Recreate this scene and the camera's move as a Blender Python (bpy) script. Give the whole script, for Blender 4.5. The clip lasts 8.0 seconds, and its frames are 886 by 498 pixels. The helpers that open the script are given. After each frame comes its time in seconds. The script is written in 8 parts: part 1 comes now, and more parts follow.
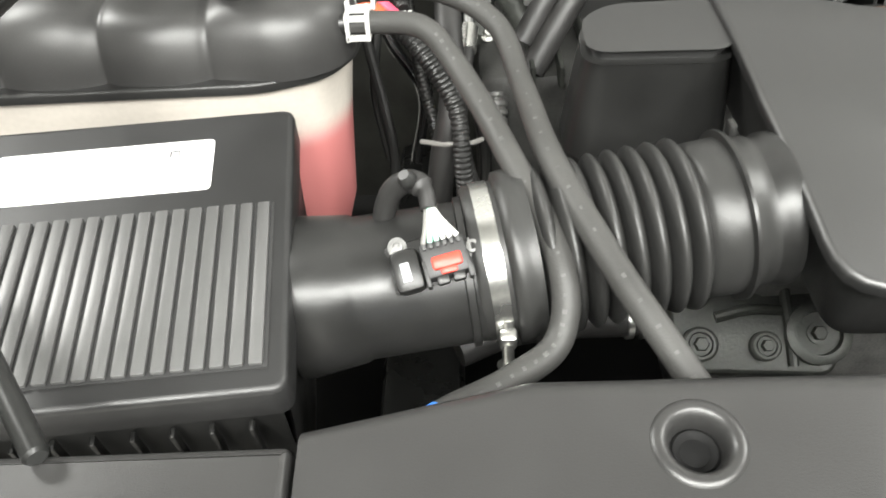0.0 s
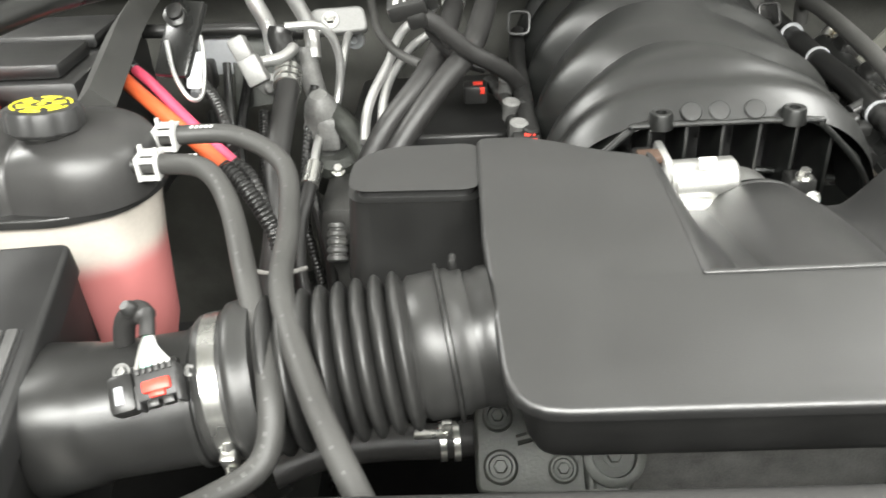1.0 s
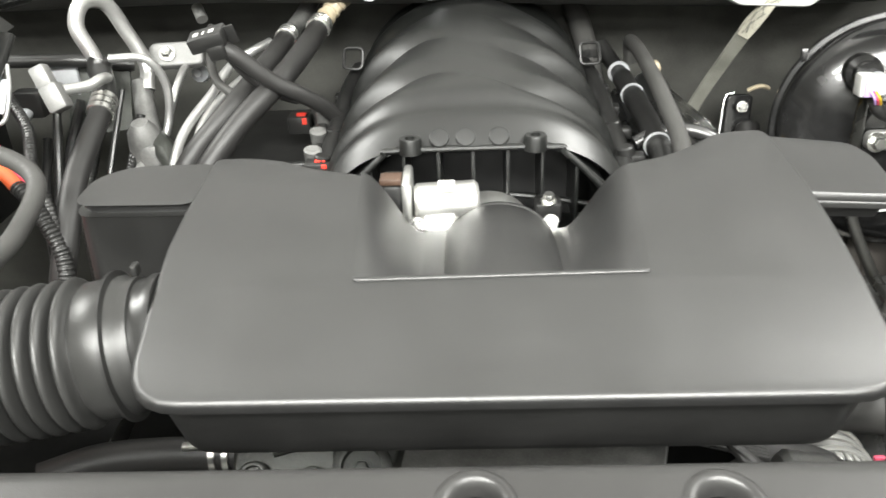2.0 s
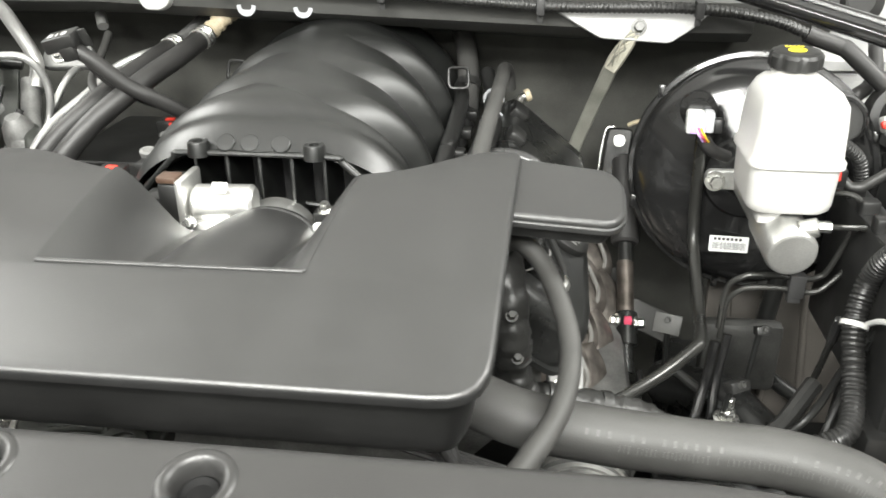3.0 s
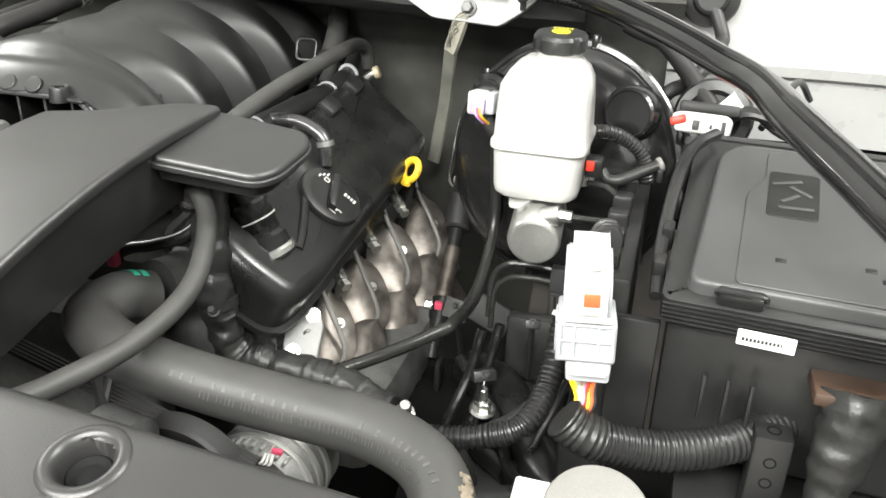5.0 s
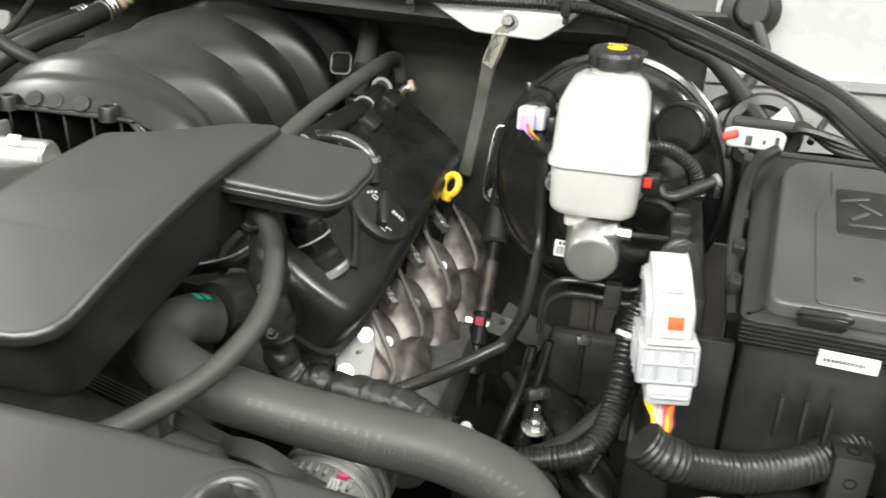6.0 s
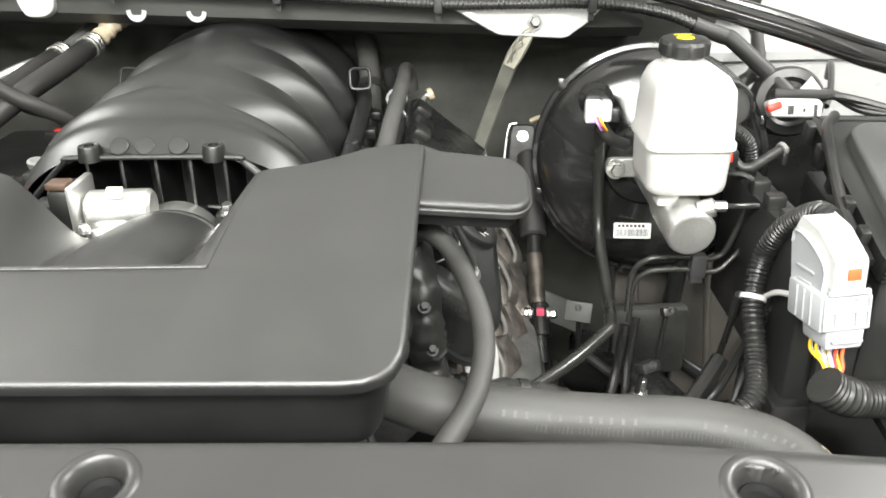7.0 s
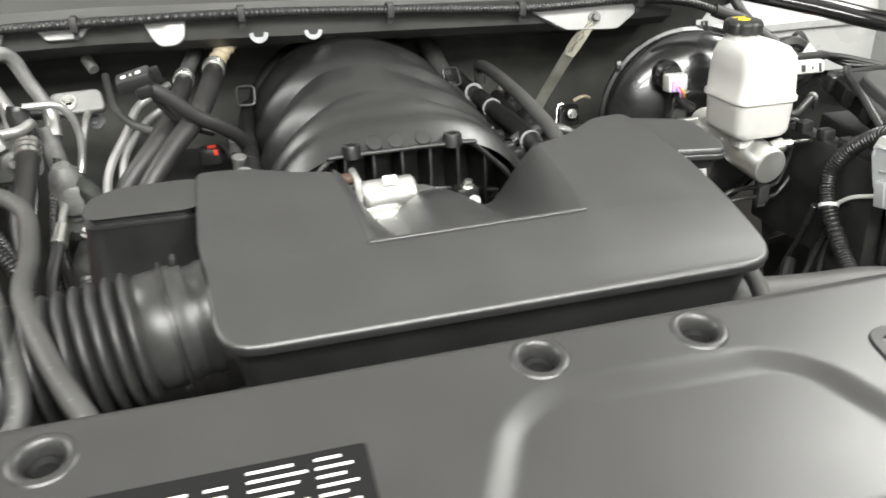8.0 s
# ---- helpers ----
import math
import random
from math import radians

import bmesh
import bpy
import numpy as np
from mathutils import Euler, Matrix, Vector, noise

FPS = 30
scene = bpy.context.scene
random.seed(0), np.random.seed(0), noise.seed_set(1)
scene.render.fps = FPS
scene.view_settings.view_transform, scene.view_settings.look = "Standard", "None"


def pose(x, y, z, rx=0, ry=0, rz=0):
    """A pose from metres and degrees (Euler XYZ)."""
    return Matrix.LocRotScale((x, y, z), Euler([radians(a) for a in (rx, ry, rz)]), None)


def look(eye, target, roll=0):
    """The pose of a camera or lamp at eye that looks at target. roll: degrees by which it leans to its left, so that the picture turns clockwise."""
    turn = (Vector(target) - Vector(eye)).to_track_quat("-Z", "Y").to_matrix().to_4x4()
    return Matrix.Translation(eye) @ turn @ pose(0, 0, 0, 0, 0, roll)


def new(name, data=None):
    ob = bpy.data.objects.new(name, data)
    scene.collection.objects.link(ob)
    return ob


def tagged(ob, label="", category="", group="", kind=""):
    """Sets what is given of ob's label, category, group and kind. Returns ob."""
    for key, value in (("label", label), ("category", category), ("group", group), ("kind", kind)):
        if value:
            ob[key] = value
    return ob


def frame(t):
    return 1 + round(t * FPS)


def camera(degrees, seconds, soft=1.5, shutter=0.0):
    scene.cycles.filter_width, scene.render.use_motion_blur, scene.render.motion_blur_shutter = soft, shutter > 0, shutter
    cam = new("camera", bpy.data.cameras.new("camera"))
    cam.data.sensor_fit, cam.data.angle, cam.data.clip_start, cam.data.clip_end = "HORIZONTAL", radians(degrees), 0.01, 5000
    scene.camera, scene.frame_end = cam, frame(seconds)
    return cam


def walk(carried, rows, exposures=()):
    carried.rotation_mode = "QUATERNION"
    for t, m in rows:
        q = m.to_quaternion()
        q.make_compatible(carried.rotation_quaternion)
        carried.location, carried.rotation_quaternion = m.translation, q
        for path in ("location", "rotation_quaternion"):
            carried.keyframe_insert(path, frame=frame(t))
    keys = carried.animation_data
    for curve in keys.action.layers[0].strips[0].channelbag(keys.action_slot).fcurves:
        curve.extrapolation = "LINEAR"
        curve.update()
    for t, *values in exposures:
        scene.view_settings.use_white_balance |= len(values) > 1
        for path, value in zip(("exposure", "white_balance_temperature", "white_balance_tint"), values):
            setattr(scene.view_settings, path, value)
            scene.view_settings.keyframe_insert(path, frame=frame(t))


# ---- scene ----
cam = camera(57.0, 8.0, soft=1.6, shutter=0.2)
PATH = [
    (0, (0.021, 0.004, 1.486), (-0.054, 1.541, 0.208), -3.6),
    (0.5, (0.105, -0.03, 1.509), (0.019, 1.615, 0.375), -3.8),
    (1, (0.232, -0.03, 1.51), (0.169, 1.678, 0.471), -3.1),
    (1.5, (0.357, -0.038, 1.502), (0.31, 1.699, 0.51), -2.5),
    (2, (0.514, -0.075, 1.493), (0.437, 1.687, 0.549), -2.6),
    (2.2, (0.588, -0.097, 1.492), (0.48, 1.672, 0.566), -2.6),
    (3.3, (0.966, -0.066, 1.459), (0.659, 1.715, 0.603), -0.0),
    (3.5, (1.05, -0.041, 1.449), (0.687, 1.734, 0.601), 0.1),
    (4, (1.201, -0.015, 1.435), (0.765, 1.745, 0.593), 0.9),
    (4.5, (1.287, -0.01, 1.43), (0.795, 1.733, 0.583), 1.7),
    (4.7, (1.303, -0.011, 1.427), (0.81, 1.729, 0.574), 1.9),
    (5.8, (1.278, -0.013, 1.43), (0.807, 1.735, 0.58), 1.3),
    (6, (1.215, -0.02, 1.437), (0.76, 1.735, 0.592), 1.8),
    (6.5, (1.01, -0.042, 1.468), (0.708, 1.745, 0.624), 1.2),
    (7, (0.858, -0.09, 1.447), (0.832, 1.725, 0.608), -0.7),
    (7.5, (0.613, -0.201, 1.469), (0.898, 1.591, 0.627), -2.1),
    (8, (0.301, -0.256, 1.5), (0.743, 1.503, 0.657), -2.5),
]
walk(cam, [(t, look(eye, target, roll)) for t, eye, target, roll in PATH], exposures=[(0, 0.24), (0.5, 0.22), (1, 0.34), (2, 0.47), (3.5, 0.38), (4.0, 0.44), (4.5, 0.36), (5.8, -0.08), (6, -0.15), (6.5, 0.16), (7, 0.43), (7.5, 0.2), (8, 0.0)])

# ---- world and light ----
world = bpy.data.worlds.new("workshop_air")
scene.world = world
world.use_nodes = True
world.node_tree.nodes["Background"].inputs[0].default_value = (0.9, 0.95, 1.0, 1)
world.node_tree.nodes["Background"].inputs[1].default_value = 0.25
LAMP_WATTS = 120
LAMPS = [(-2.4, 1.5), (2.9, 0.9), (-0.7, -1.5), (0.55, -1.9), (1.8, -1.5), (-0.8, -2.6), (1.7, -2.6), (0.45, -4.2)]
CEILING = 3.3
for lx, ly in LAMPS:
    lamp = bpy.data.lights.new("ceiling_lamp_light", "AREA")
    lamp.shape, lamp.size, lamp.size_y, lamp.energy, lamp.color = "RECTANGLE", 1.2, 0.55, LAMP_WATTS, (0.98, 0.985, 0.94)
    new("ceiling_lamp_light", lamp).matrix_world = pose(lx, ly, CEILING - 0.09)


# ---- building helpers ----
BASE = {}


def smooth(bm, angle=0.6):
    for f in bm.faces:
        f.smooth = len(f.verts) <= 8
    for e in bm.edges:
        e.smooth = not (len(e.link_faces) == 2 and e.calc_face_angle(0) > angle)


def mesh_of(name, bm, material, base, angle=0.6):
    bmesh.ops.recalc_face_normals(bm, faces=bm.faces)
    smooth(bm, angle)
    me = bpy.data.meshes.new(name)
    bm.to_mesh(me)
    bm.free()
    me.transform(Matrix.Translation(-Vector(base)))
    me.materials.append(material)
    return me


def thing(name, base, label, category, group="", kind=""):
    ob = new(name)
    ob.empty_display_size = 0.02
    ob.location = base
    BASE[ob.name] = Vector(base)
    return tagged(ob, label, category, group, kind)


def part(name, bm, material, parent, label="", angle=0.6):
    base = BASE[parent.name]
    ob = new(name, mesh_of(name, bm, material, base, angle))
    ob.parent = parent
    BASE[ob.name] = base
    return tagged(ob, label)


def solo(name, bm, material, label, category, group="", kind="", angle=0.6):
    xs = [v.co for v in bm.verts]
    base = Vector(((min(v.x for v in xs) + max(v.x for v in xs)) / 2, (min(v.y for v in xs) + max(v.y for v in xs)) / 2, min(v.z for v in xs)))
    ob = new(name, mesh_of(name, bm, material, base, angle))
    ob.location = base
    BASE[ob.name] = base
    return tagged(ob, label, category, group, kind)


def G():
    return bmesh.new()


def axes(origin, forward, up=(0, 0, 1)):
    """A frame whose z axis runs along forward."""
    z = Vector(forward).normalized()
    x = Vector(up).cross(z)
    if x.length < 1e-4:
        x = Vector((1, 0, 0))
    x.normalize()
    m = Matrix((x, z.cross(x), z)).transposed().to_4x4()
    return Matrix.Translation(origin) @ m


def box(bm, centre, size, bevel=0.003, m=None, seg=2, taper=1.0):
    mm = (m or Matrix()) @ Matrix.Translation(centre)
    vs = []
    for dz in (-0.5, 0.5):
        k = taper if dz > 0 else 1.0
        vs += [bm.verts.new(mm @ Vector((sx * size[0] * k, sy * size[1] * k, dz * size[2]))) for sx, sy in ((-.5, -.5), (.5, -.5), (.5, .5), (-.5, .5))]
    fs = [bm.faces.new([vs[i] for i in q]) for q in ((3, 2, 1, 0), (4, 5, 6, 7), (0, 1, 5, 4), (1, 2, 6, 5), (2, 3, 7, 6), (3, 0, 4, 7))]
    if bevel > 0:
        es = list({e for f in fs for e in f.edges})
        bmesh.ops.bevel(bm, geom=es, offset=min(bevel, min(size) * 0.45), segments=seg, profile=0.5, affect="EDGES")
    return bm


def lathe(bm, m, profile, seg=32, squash=None, close=True):
    """Turns (radius, height) pairs round the z axis of m."""
    rings = []
    for r, h in profile:
        ring = []
        for i in range(seg):
            a = 2 * math.pi * i / seg
            k = squash(a, h) if squash else 1.0
            ring.append(bm.verts.new(m @ Vector((max(r, 1e-5) * k * math.cos(a), max(r, 1e-5) * k * math.sin(a), h))))
        rings.append(ring)
    for a, b in zip(rings, rings[1:]):
        for i in range(seg):
            bm.faces.new((a[i], a[(i + 1) % seg], b[(i + 1) % seg], b[i]))
    if close:
        bm.faces.new(list(reversed(rings[0])))
        bm.faces.new(rings[-1])
    return bm


def rod(bm, a, b, r, r2=None, seg=20, bevel=0.0):
    a, b = Vector(a), Vector(b)
    n = (b - a).length
    r2 = r if r2 is None else r2
    prof = [(r - bevel, 0), (r, bevel), (r2, n - bevel), (r2 - bevel, n)] if bevel else [(r, 0), (r2, n)]
    return lathe(bm, axes(a, b - a), prof, seg)


def curve(points, n):
    p = [Vector(q) for q in points]
    q = [2 * p[0] - p[1], *p, 2 * p[-1] - p[-2]]
    out = []
    for k in range(n + 1):
        s = k / n * (len(p) - 1)
        i = min(int(s), len(p) - 2)
        u = s - i
        a, b, c, d = q[i:i + 4]
        out.append(0.5 * (2 * b + (c - a) * u + (2 * a - 5 * b + 4 * c - d) * u * u + (3 * b - a - 3 * c + d) * u ** 3))
    return out


def tube(bm, points, radius, seg=14, n=40, flat=1.0, straight=False):
    """A swept tube; radius may be a function of (metres along, share along)."""
    pts = [Vector(p) for p in points] if straight else curve(points, n)
    length = [0.0]
    for a, b in zip(pts, pts[1:]):
        length.append(length[-1] + (b - a).length)
    side = None
    rings = []
    for i, p in enumerate(pts):
        d = (pts[min(i + 1, len(pts) - 1)] - pts[max(i - 1, 0)]).normalized()
        if side is None:
            side = d.cross(Vector((0, 0, 1)))
            if side.length < 0.05:
                side = d.cross(Vector((0, 1, 0)))
        side = (side - d * side.dot(d)).normalized()
        up = side.cross(d)
        r = radius(length[i], length[i] / length[-1]) if callable(radius) else radius
        rings.append([bm.verts.new(p + (side * math.cos(2 * math.pi * k / seg) + up * flat * math.sin(2 * math.pi * k / seg)) * r) for k in range(seg)])
    for a, b in zip(rings, rings[1:]):
        for i in range(seg):
            bm.faces.new((a[i], a[(i + 1) % seg], b[(i + 1) % seg], b[i]))
    bm.faces.new(list(reversed(rings[0])))
    bm.faces.new(rings[-1])
    return bm


def loom(bm, points, r, pitch=0.006, seg=12, waist=0.86):
    """Corrugated conduit."""
    length = sum((b - a).length for a, b in zip(curve(points, 60), curve(points, 60)[1:]))
    n = max(12, int(length / pitch * 4))
    return tube(bm, points, lambda s, u: r * (1.0 if (s / pitch) % 1 < 0.55 else waist), seg, n)


def rounded(points, r, n=5):
    """An outline with its corners rounded; r is one radius or one for each corner."""
    out = []
    p = [Vector((*q, 0)) for q in points]
    for i, c in enumerate(p):
        rr = r[i] if isinstance(r, (list, tuple)) else r
        a, b = p[i - 1] - c, p[(i + 1) % len(p)] - c
        k = min(rr, a.length * 0.45, b.length * 0.45)
        if k < 1e-5:
            out.append((c.x, c.y))
            continue
        s, e = c + a.normalized() * k, c + b.normalized() * k
        for j in range(n + 1):
            u = j / n
            q = s * (1 - u) ** 2 + c * 2 * u * (1 - u) + e * u * u
            out.append((q.x, q.y))
    return out


def inset(outline, d):
    """Moves an anticlockwise outline inwards by d."""
    out = []
    n = len(outline)
    for i in range(n):
        a, b, c = (Vector((*outline[j % n], 0)) for j in (i - 1, i, i + 1))
        t = ((b - a).normalized() + (c - b).normalized())
        t = t.normalized() if t.length > 1e-6 else Vector((1, 0, 0))
        out.append((b.x - t.y * d, b.y + t.x * d))
    return out


def stack(bm, m, rings, cap=True):
    """Skins a row of (outline, height) rings with equal counts of points."""
    made = [[bm.verts.new(m @ Vector((x, y, h))) for x, y in o] for o, h in rings]
    for a, b in zip(made, made[1:]):
        for i in range(len(a)):
            bm.faces.new((a[i], a[(i + 1) % len(a)], b[(i + 1) % len(a)], b[i]))
    if cap:
        bm.faces.new(list(reversed(made[0])))
        bm.faces.new(made[-1])
    return bm


def slab(bm, m, outline, low, high, bevel=0.004, foot=0.0):
    """A plate from low to high with a rounded top edge."""
    rings = [(inset(outline, foot), low)]
    for j in range(4):
        a = math.pi / 2 * j / 3
        rings.append((inset(outline, bevel * (1 - math.cos(a))), high - bevel * (1 - math.sin(a))))
    return stack(bm, m, rings)


def ring_outline(rx, ry, n=24):
    return [(rx * math.cos(2 * math.pi * i / n), ry * math.sin(2 * math.pi * i / n)) for i in range(n)]


def hexbolt(bm, at, along, r=0.007, h=0.006, washer=True):
    m = axes(at, along)
    if washer:
        lathe(bm, m, [(r * 1.45, 0), (r * 1.45, h * 0.25)], 16)
    lathe(bm, m @ Matrix.Translation((0, 0, h * 0.2)), [(r, 0), (r, h * 0.8), (r * 0.85, h)], 6)
    return bm


# ---- materials ----
def material(name, colour, rough=0.5, metal=0.0, vary=0.25, grain=900, bump=0.15, scale=14, spec=0.5, coat=0.0, trans=0.0, sub=0.0, even=0.08):
    """A surface with broad stains, fine grain and uneven gloss."""
    mt = bpy.data.materials.new(name)
    mt.use_nodes = True
    nt = mt.node_tree
    b = nt.nodes["Principled BSDF"]
    b.inputs["Roughness"].default_value = rough
    b.inputs["Metallic"].default_value = metal
    b.inputs["Specular IOR Level"].default_value = spec
    b.inputs["Coat Weight"].default_value = coat
    b.inputs["Transmission Weight"].default_value = trans
    if sub:
        b.inputs["Subsurface Weight"].default_value = sub
        b.inputs["Subsurface Radius"].default_value = (0.02, 0.02, 0.02)
    tc = nt.nodes.new("ShaderNodeTexCoord")
    n1 = nt.nodes.new("ShaderNodeTexNoise")
    n1.inputs["Scale"].default_value, n1.inputs["Detail"].default_value = scale, 5
    nt.links.new(tc.outputs["Object"], n1.inputs["Vector"])
    n2 = nt.nodes.new("ShaderNodeTexNoise")
    n2.inputs["Scale"].default_value, n2.inputs["Detail"].default_value = grain, 2
    nt.links.new(tc.outputs["Object"], n2.inputs["Vector"])
    add = nt.nodes.new("ShaderNodeMath")
    add.operation = "MULTIPLY_ADD"
    nt.links.new(n2.outputs["Fac"], add.inputs[0])
    add.inputs[1].default_value = 0.4
    nt.links.new(n1.outputs["Fac"], add.inputs[2])
    ramp = nt.nodes.new("ShaderNodeMapRange")
    ramp.inputs["From Min"].default_value, ramp.inputs["From Max"].default_value = 0.45, 0.95
    ramp.inputs["To Min"].default_value, ramp.inputs["To Max"].default_value = 1 - vary, 1 + vary
    nt.links.new(add.outputs[0], ramp.inputs["Value"])
    mix = nt.nodes.new("ShaderNodeVectorMath")
    mix.operation = "SCALE"
    mix.inputs[0].default_value = colour
    nt.links.new(ramp.outputs[0], mix.inputs["Scale"])
    nt.links.new(mix.outputs[0], b.inputs["Base Color"])
    r2 = nt.nodes.new("ShaderNodeMapRange")
    r2.inputs["From Min"].default_value, r2.inputs["From Max"].default_value = 0.3, 0.7
    r2.inputs["To Min"].default_value, r2.inputs["To Max"].default_value = max(0.02, rough - even), min(1, rough + even)
    nt.links.new(n1.outputs["Fac"], r2.inputs["Value"])
    nt.links.new(r2.outputs[0], b.inputs["Roughness"])
    if bump:
        bp = nt.nodes.new("ShaderNodeBump")
        bp.inputs["Strength"].default_value, bp.inputs["Distance"].default_value = bump, 0.0006
        nt.links.new(n2.outputs["Fac"], bp.inputs["Height"])
        nt.links.new(bp.outputs[0], b.inputs["Normal"])
    return mt


def glow(name, colour, strength):
    mt = bpy.data.materials.new(name)
    mt.use_nodes = True
    b = mt.node_tree.nodes["Principled BSDF"]
    b.inputs["Base Color"].default_value = (*colour, 1)
    b.inputs["Emission Color"].default_value = (*colour, 1)
    b.inputs["Emission Strength"].default_value = strength
    return mt


GRAINY = material("grained_black_plastic", (0.014, 0.014, 0.0138), 0.42, vary=0.20, grain=1300, bump=0.34, spec=0.95, even=0.04)
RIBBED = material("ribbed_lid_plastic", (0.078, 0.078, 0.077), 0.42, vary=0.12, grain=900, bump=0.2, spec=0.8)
SHROUD = material("radiator_cover_plastic", (0.022, 0.0217, 0.0213), 0.37, vary=0.10, grain=1100, bump=0.2, spec=0.58, even=0.03)
BLACK = material("smooth_black_plastic", (0.016, 0.016, 0.0155), 0.38, vary=0.25, grain=700, bump=0.12)
MANIFOLD = material("moulded_nylon", (0.0045, 0.0050, 0.0045), 0.40, vary=0.15, grain=1000, bump=0.2, spec=0.72, even=0.03)
FUSE = material("fuse_box_plastic", (0.050, 0.050, 0.050), 0.42, vary=0.14, grain=1000, bump=0.2, spec=0.55, even=0.03)
# Black of the printed label, also used as painted shade in holes and gaps
LABEL_SHADE_BLACK = material("matt_black_label_and_shade", (0.006, 0.006, 0.006), 0.7, vary=0.1, bump=0.05, spec=0.15)
GLOSS = material("gloss_black_paint", (0.010, 0.010, 0.010), 0.20, vary=0.2, grain=200, bump=0.04, spec=0.5, coat=0.3)
SATIN = material("satin_black_steel", (0.012, 0.0123, 0.0118), 0.29, vary=0.3, grain=400, bump=0.08, spec=0.42)
LINE_STEEL = material("coated_line_steel", (0.030, 0.030, 0.028), 0.28, 0.4, vary=0.25, grain=400, bump=0.1)
LINER = material("brown_black_liner", (0.048, 0.043, 0.037), 0.7, vary=0.3, grain=500, bump=0.4, scale=14)
RUBBER = material("hose_rubber", (0.040, 0.0395, 0.0375), 0.55, vary=0.25, grain=800, bump=0.3)
LEAD_GREY = material("grey_silicone_lead", (0.17, 0.165, 0.155), 0.5, vary=0.2, grain=600, bump=0.2)
DARK_RUBBER = material("dark_rubber", (0.018, 0.0175, 0.017), 0.5, vary=0.25, grain=800, bump=0.3)
BELLOWS = material("bellows_rubber", (0.023, 0.023, 0.0222), 0.42, vary=0.15, grain=900, bump=0.3)
FELT = material("firewall_felt", (0.055, 0.055, 0.050), 0.9, vary=0.34, grain=600, bump=0.8, spec=0.2)
TAPE = material("harness_tape", (0.020, 0.020, 0.019), 0.42, vary=0.4, grain=160, bump=0.9)
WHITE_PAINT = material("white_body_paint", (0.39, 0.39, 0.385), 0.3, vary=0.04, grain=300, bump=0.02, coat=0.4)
MILKY = material("milky_polypropylene", (0.47, 0.465, 0.45), 0.38, vary=0.07, grain=300, bump=0.06, sub=0.25)
TANK_WALL = material("tank_plastic_with_coolant", (0.52, 0.48, 0.43), 0.36, vary=0.10, grain=200, bump=0.05, scale=9)
nt = TANK_WALL.node_tree
xyz = nt.nodes.new("ShaderNodeSeparateXYZ")
tcn = next(n for n in nt.nodes if n.type == "TEX_COORD")
nt.links.new(tcn.outputs["Object"], xyz.inputs[0])
lev = nt.nodes.new("ShaderNodeMapRange")
lev.interpolation_type = "SMOOTHSTEP"
lev.inputs["From Min"].default_value, lev.inputs["From Max"].default_value = 0.132, 0.166
nt.links.new(xyz.outputs["Z"], lev.inputs["Value"])
mx = nt.nodes.new("ShaderNodeMix")
mx.data_type = "RGBA"
mx.inputs["A"].default_value = (0.50, 0.175, 0.17, 1)
base_in = nt.nodes["Principled BSDF"].inputs["Base Color"]
nt.links.new(base_in.links[0].from_socket, mx.inputs["B"])
nt.links.new(lev.outputs[0], mx.inputs["Factor"])
nt.links.new(mx.outputs["Result"], base_in)
GLOSSY_LID = material("polished_black_plastic", (0.018, 0.018, 0.018), 0.40, vary=0.15, grain=900, bump=0.15, spec=0.42)
TANK_TOP = material("moulded_tank_top", (0.030, 0.0295, 0.029), 0.42, vary=0.25, grain=700, bump=0.12, spec=0.55, even=0.05)
WHITE_PLASTIC = material("white_clip_plastic", (0.54, 0.54, 0.525), 0.4, vary=0.10, grain=500, bump=0.06)
GREY_PLASTIC = material("pale_grey_plastic", (0.38, 0.39, 0.405), 0.42, vary=0.12, grain=500, bump=0.08)
ALU = material("cast_aluminium", (0.60, 0.60, 0.58), 0.38, 0.85, vary=0.2, grain=500, bump=0.4)
BRIGHT_ALU = material("drawn_aluminium_tube", (0.56, 0.56, 0.55), 0.34, 0.8, vary=0.15, grain=500, bump=0.1)
PLATE_ALU = material("dull_aluminium_plate", (0.22, 0.22, 0.215), 0.55, 0.4, vary=0.2, grain=400, bump=0.3)
STEEL = material("zinc_steel", (0.60, 0.60, 0.575), 0.28, 0.95, vary=0.2, grain=400, bump=0.1)
STEEL_DARK = material("polished_dark_steel", (0.07, 0.07, 0.07), 0.25, 0.7, vary=0.2, grain=300, bump=0.05)
DARK_ALU = material("oily_casting", (0.16, 0.16, 0.155), 0.5, 0.55, vary=0.4, grain=350, bump=0.6, scale=30)
CASTING = material("grey_casting", (0.17, 0.17, 0.165), 0.55, 0.5, vary=0.35, grain=300, bump=0.5, scale=35)
PUMP_CASTING = material("oily_dark_casting", (0.032, 0.034, 0.030), 0.48, 0.35, vary=0.45, grain=300, bump=0.6, scale=30)
GRIME = material("grimy_black_casting", (0.034, 0.034, 0.032), 0.55, 0.2, vary=0.5, grain=300, bump=0.6, scale=30)
FOIL = material("heat_shield_foil", (0.21, 0.19, 0.172), 0.46, 0.8, vary=0.4, grain=90, bump=0.35, scale=40)
DULL_FOIL = material("dark_foil", (0.12, 0.105, 0.092), 0.5, 0.8, vary=0.5, grain=90, bump=0.5, scale=30)
BEIGE = material("beige_fitting", (0.40, 0.34, 0.24), 0.45, vary=0.2)
RED = material("red_plastic", (0.75, 0.05, 0.03), 0.4, vary=0.1, bump=0.08)
ORANGE = material("orange_cable", (0.66, 0.12, 0.04), 0.42, vary=0.1, bump=0.08)
PINK = material("pink_cable", (0.58, 0.07, 0.13), 0.4, vary=0.1, bump=0.08)
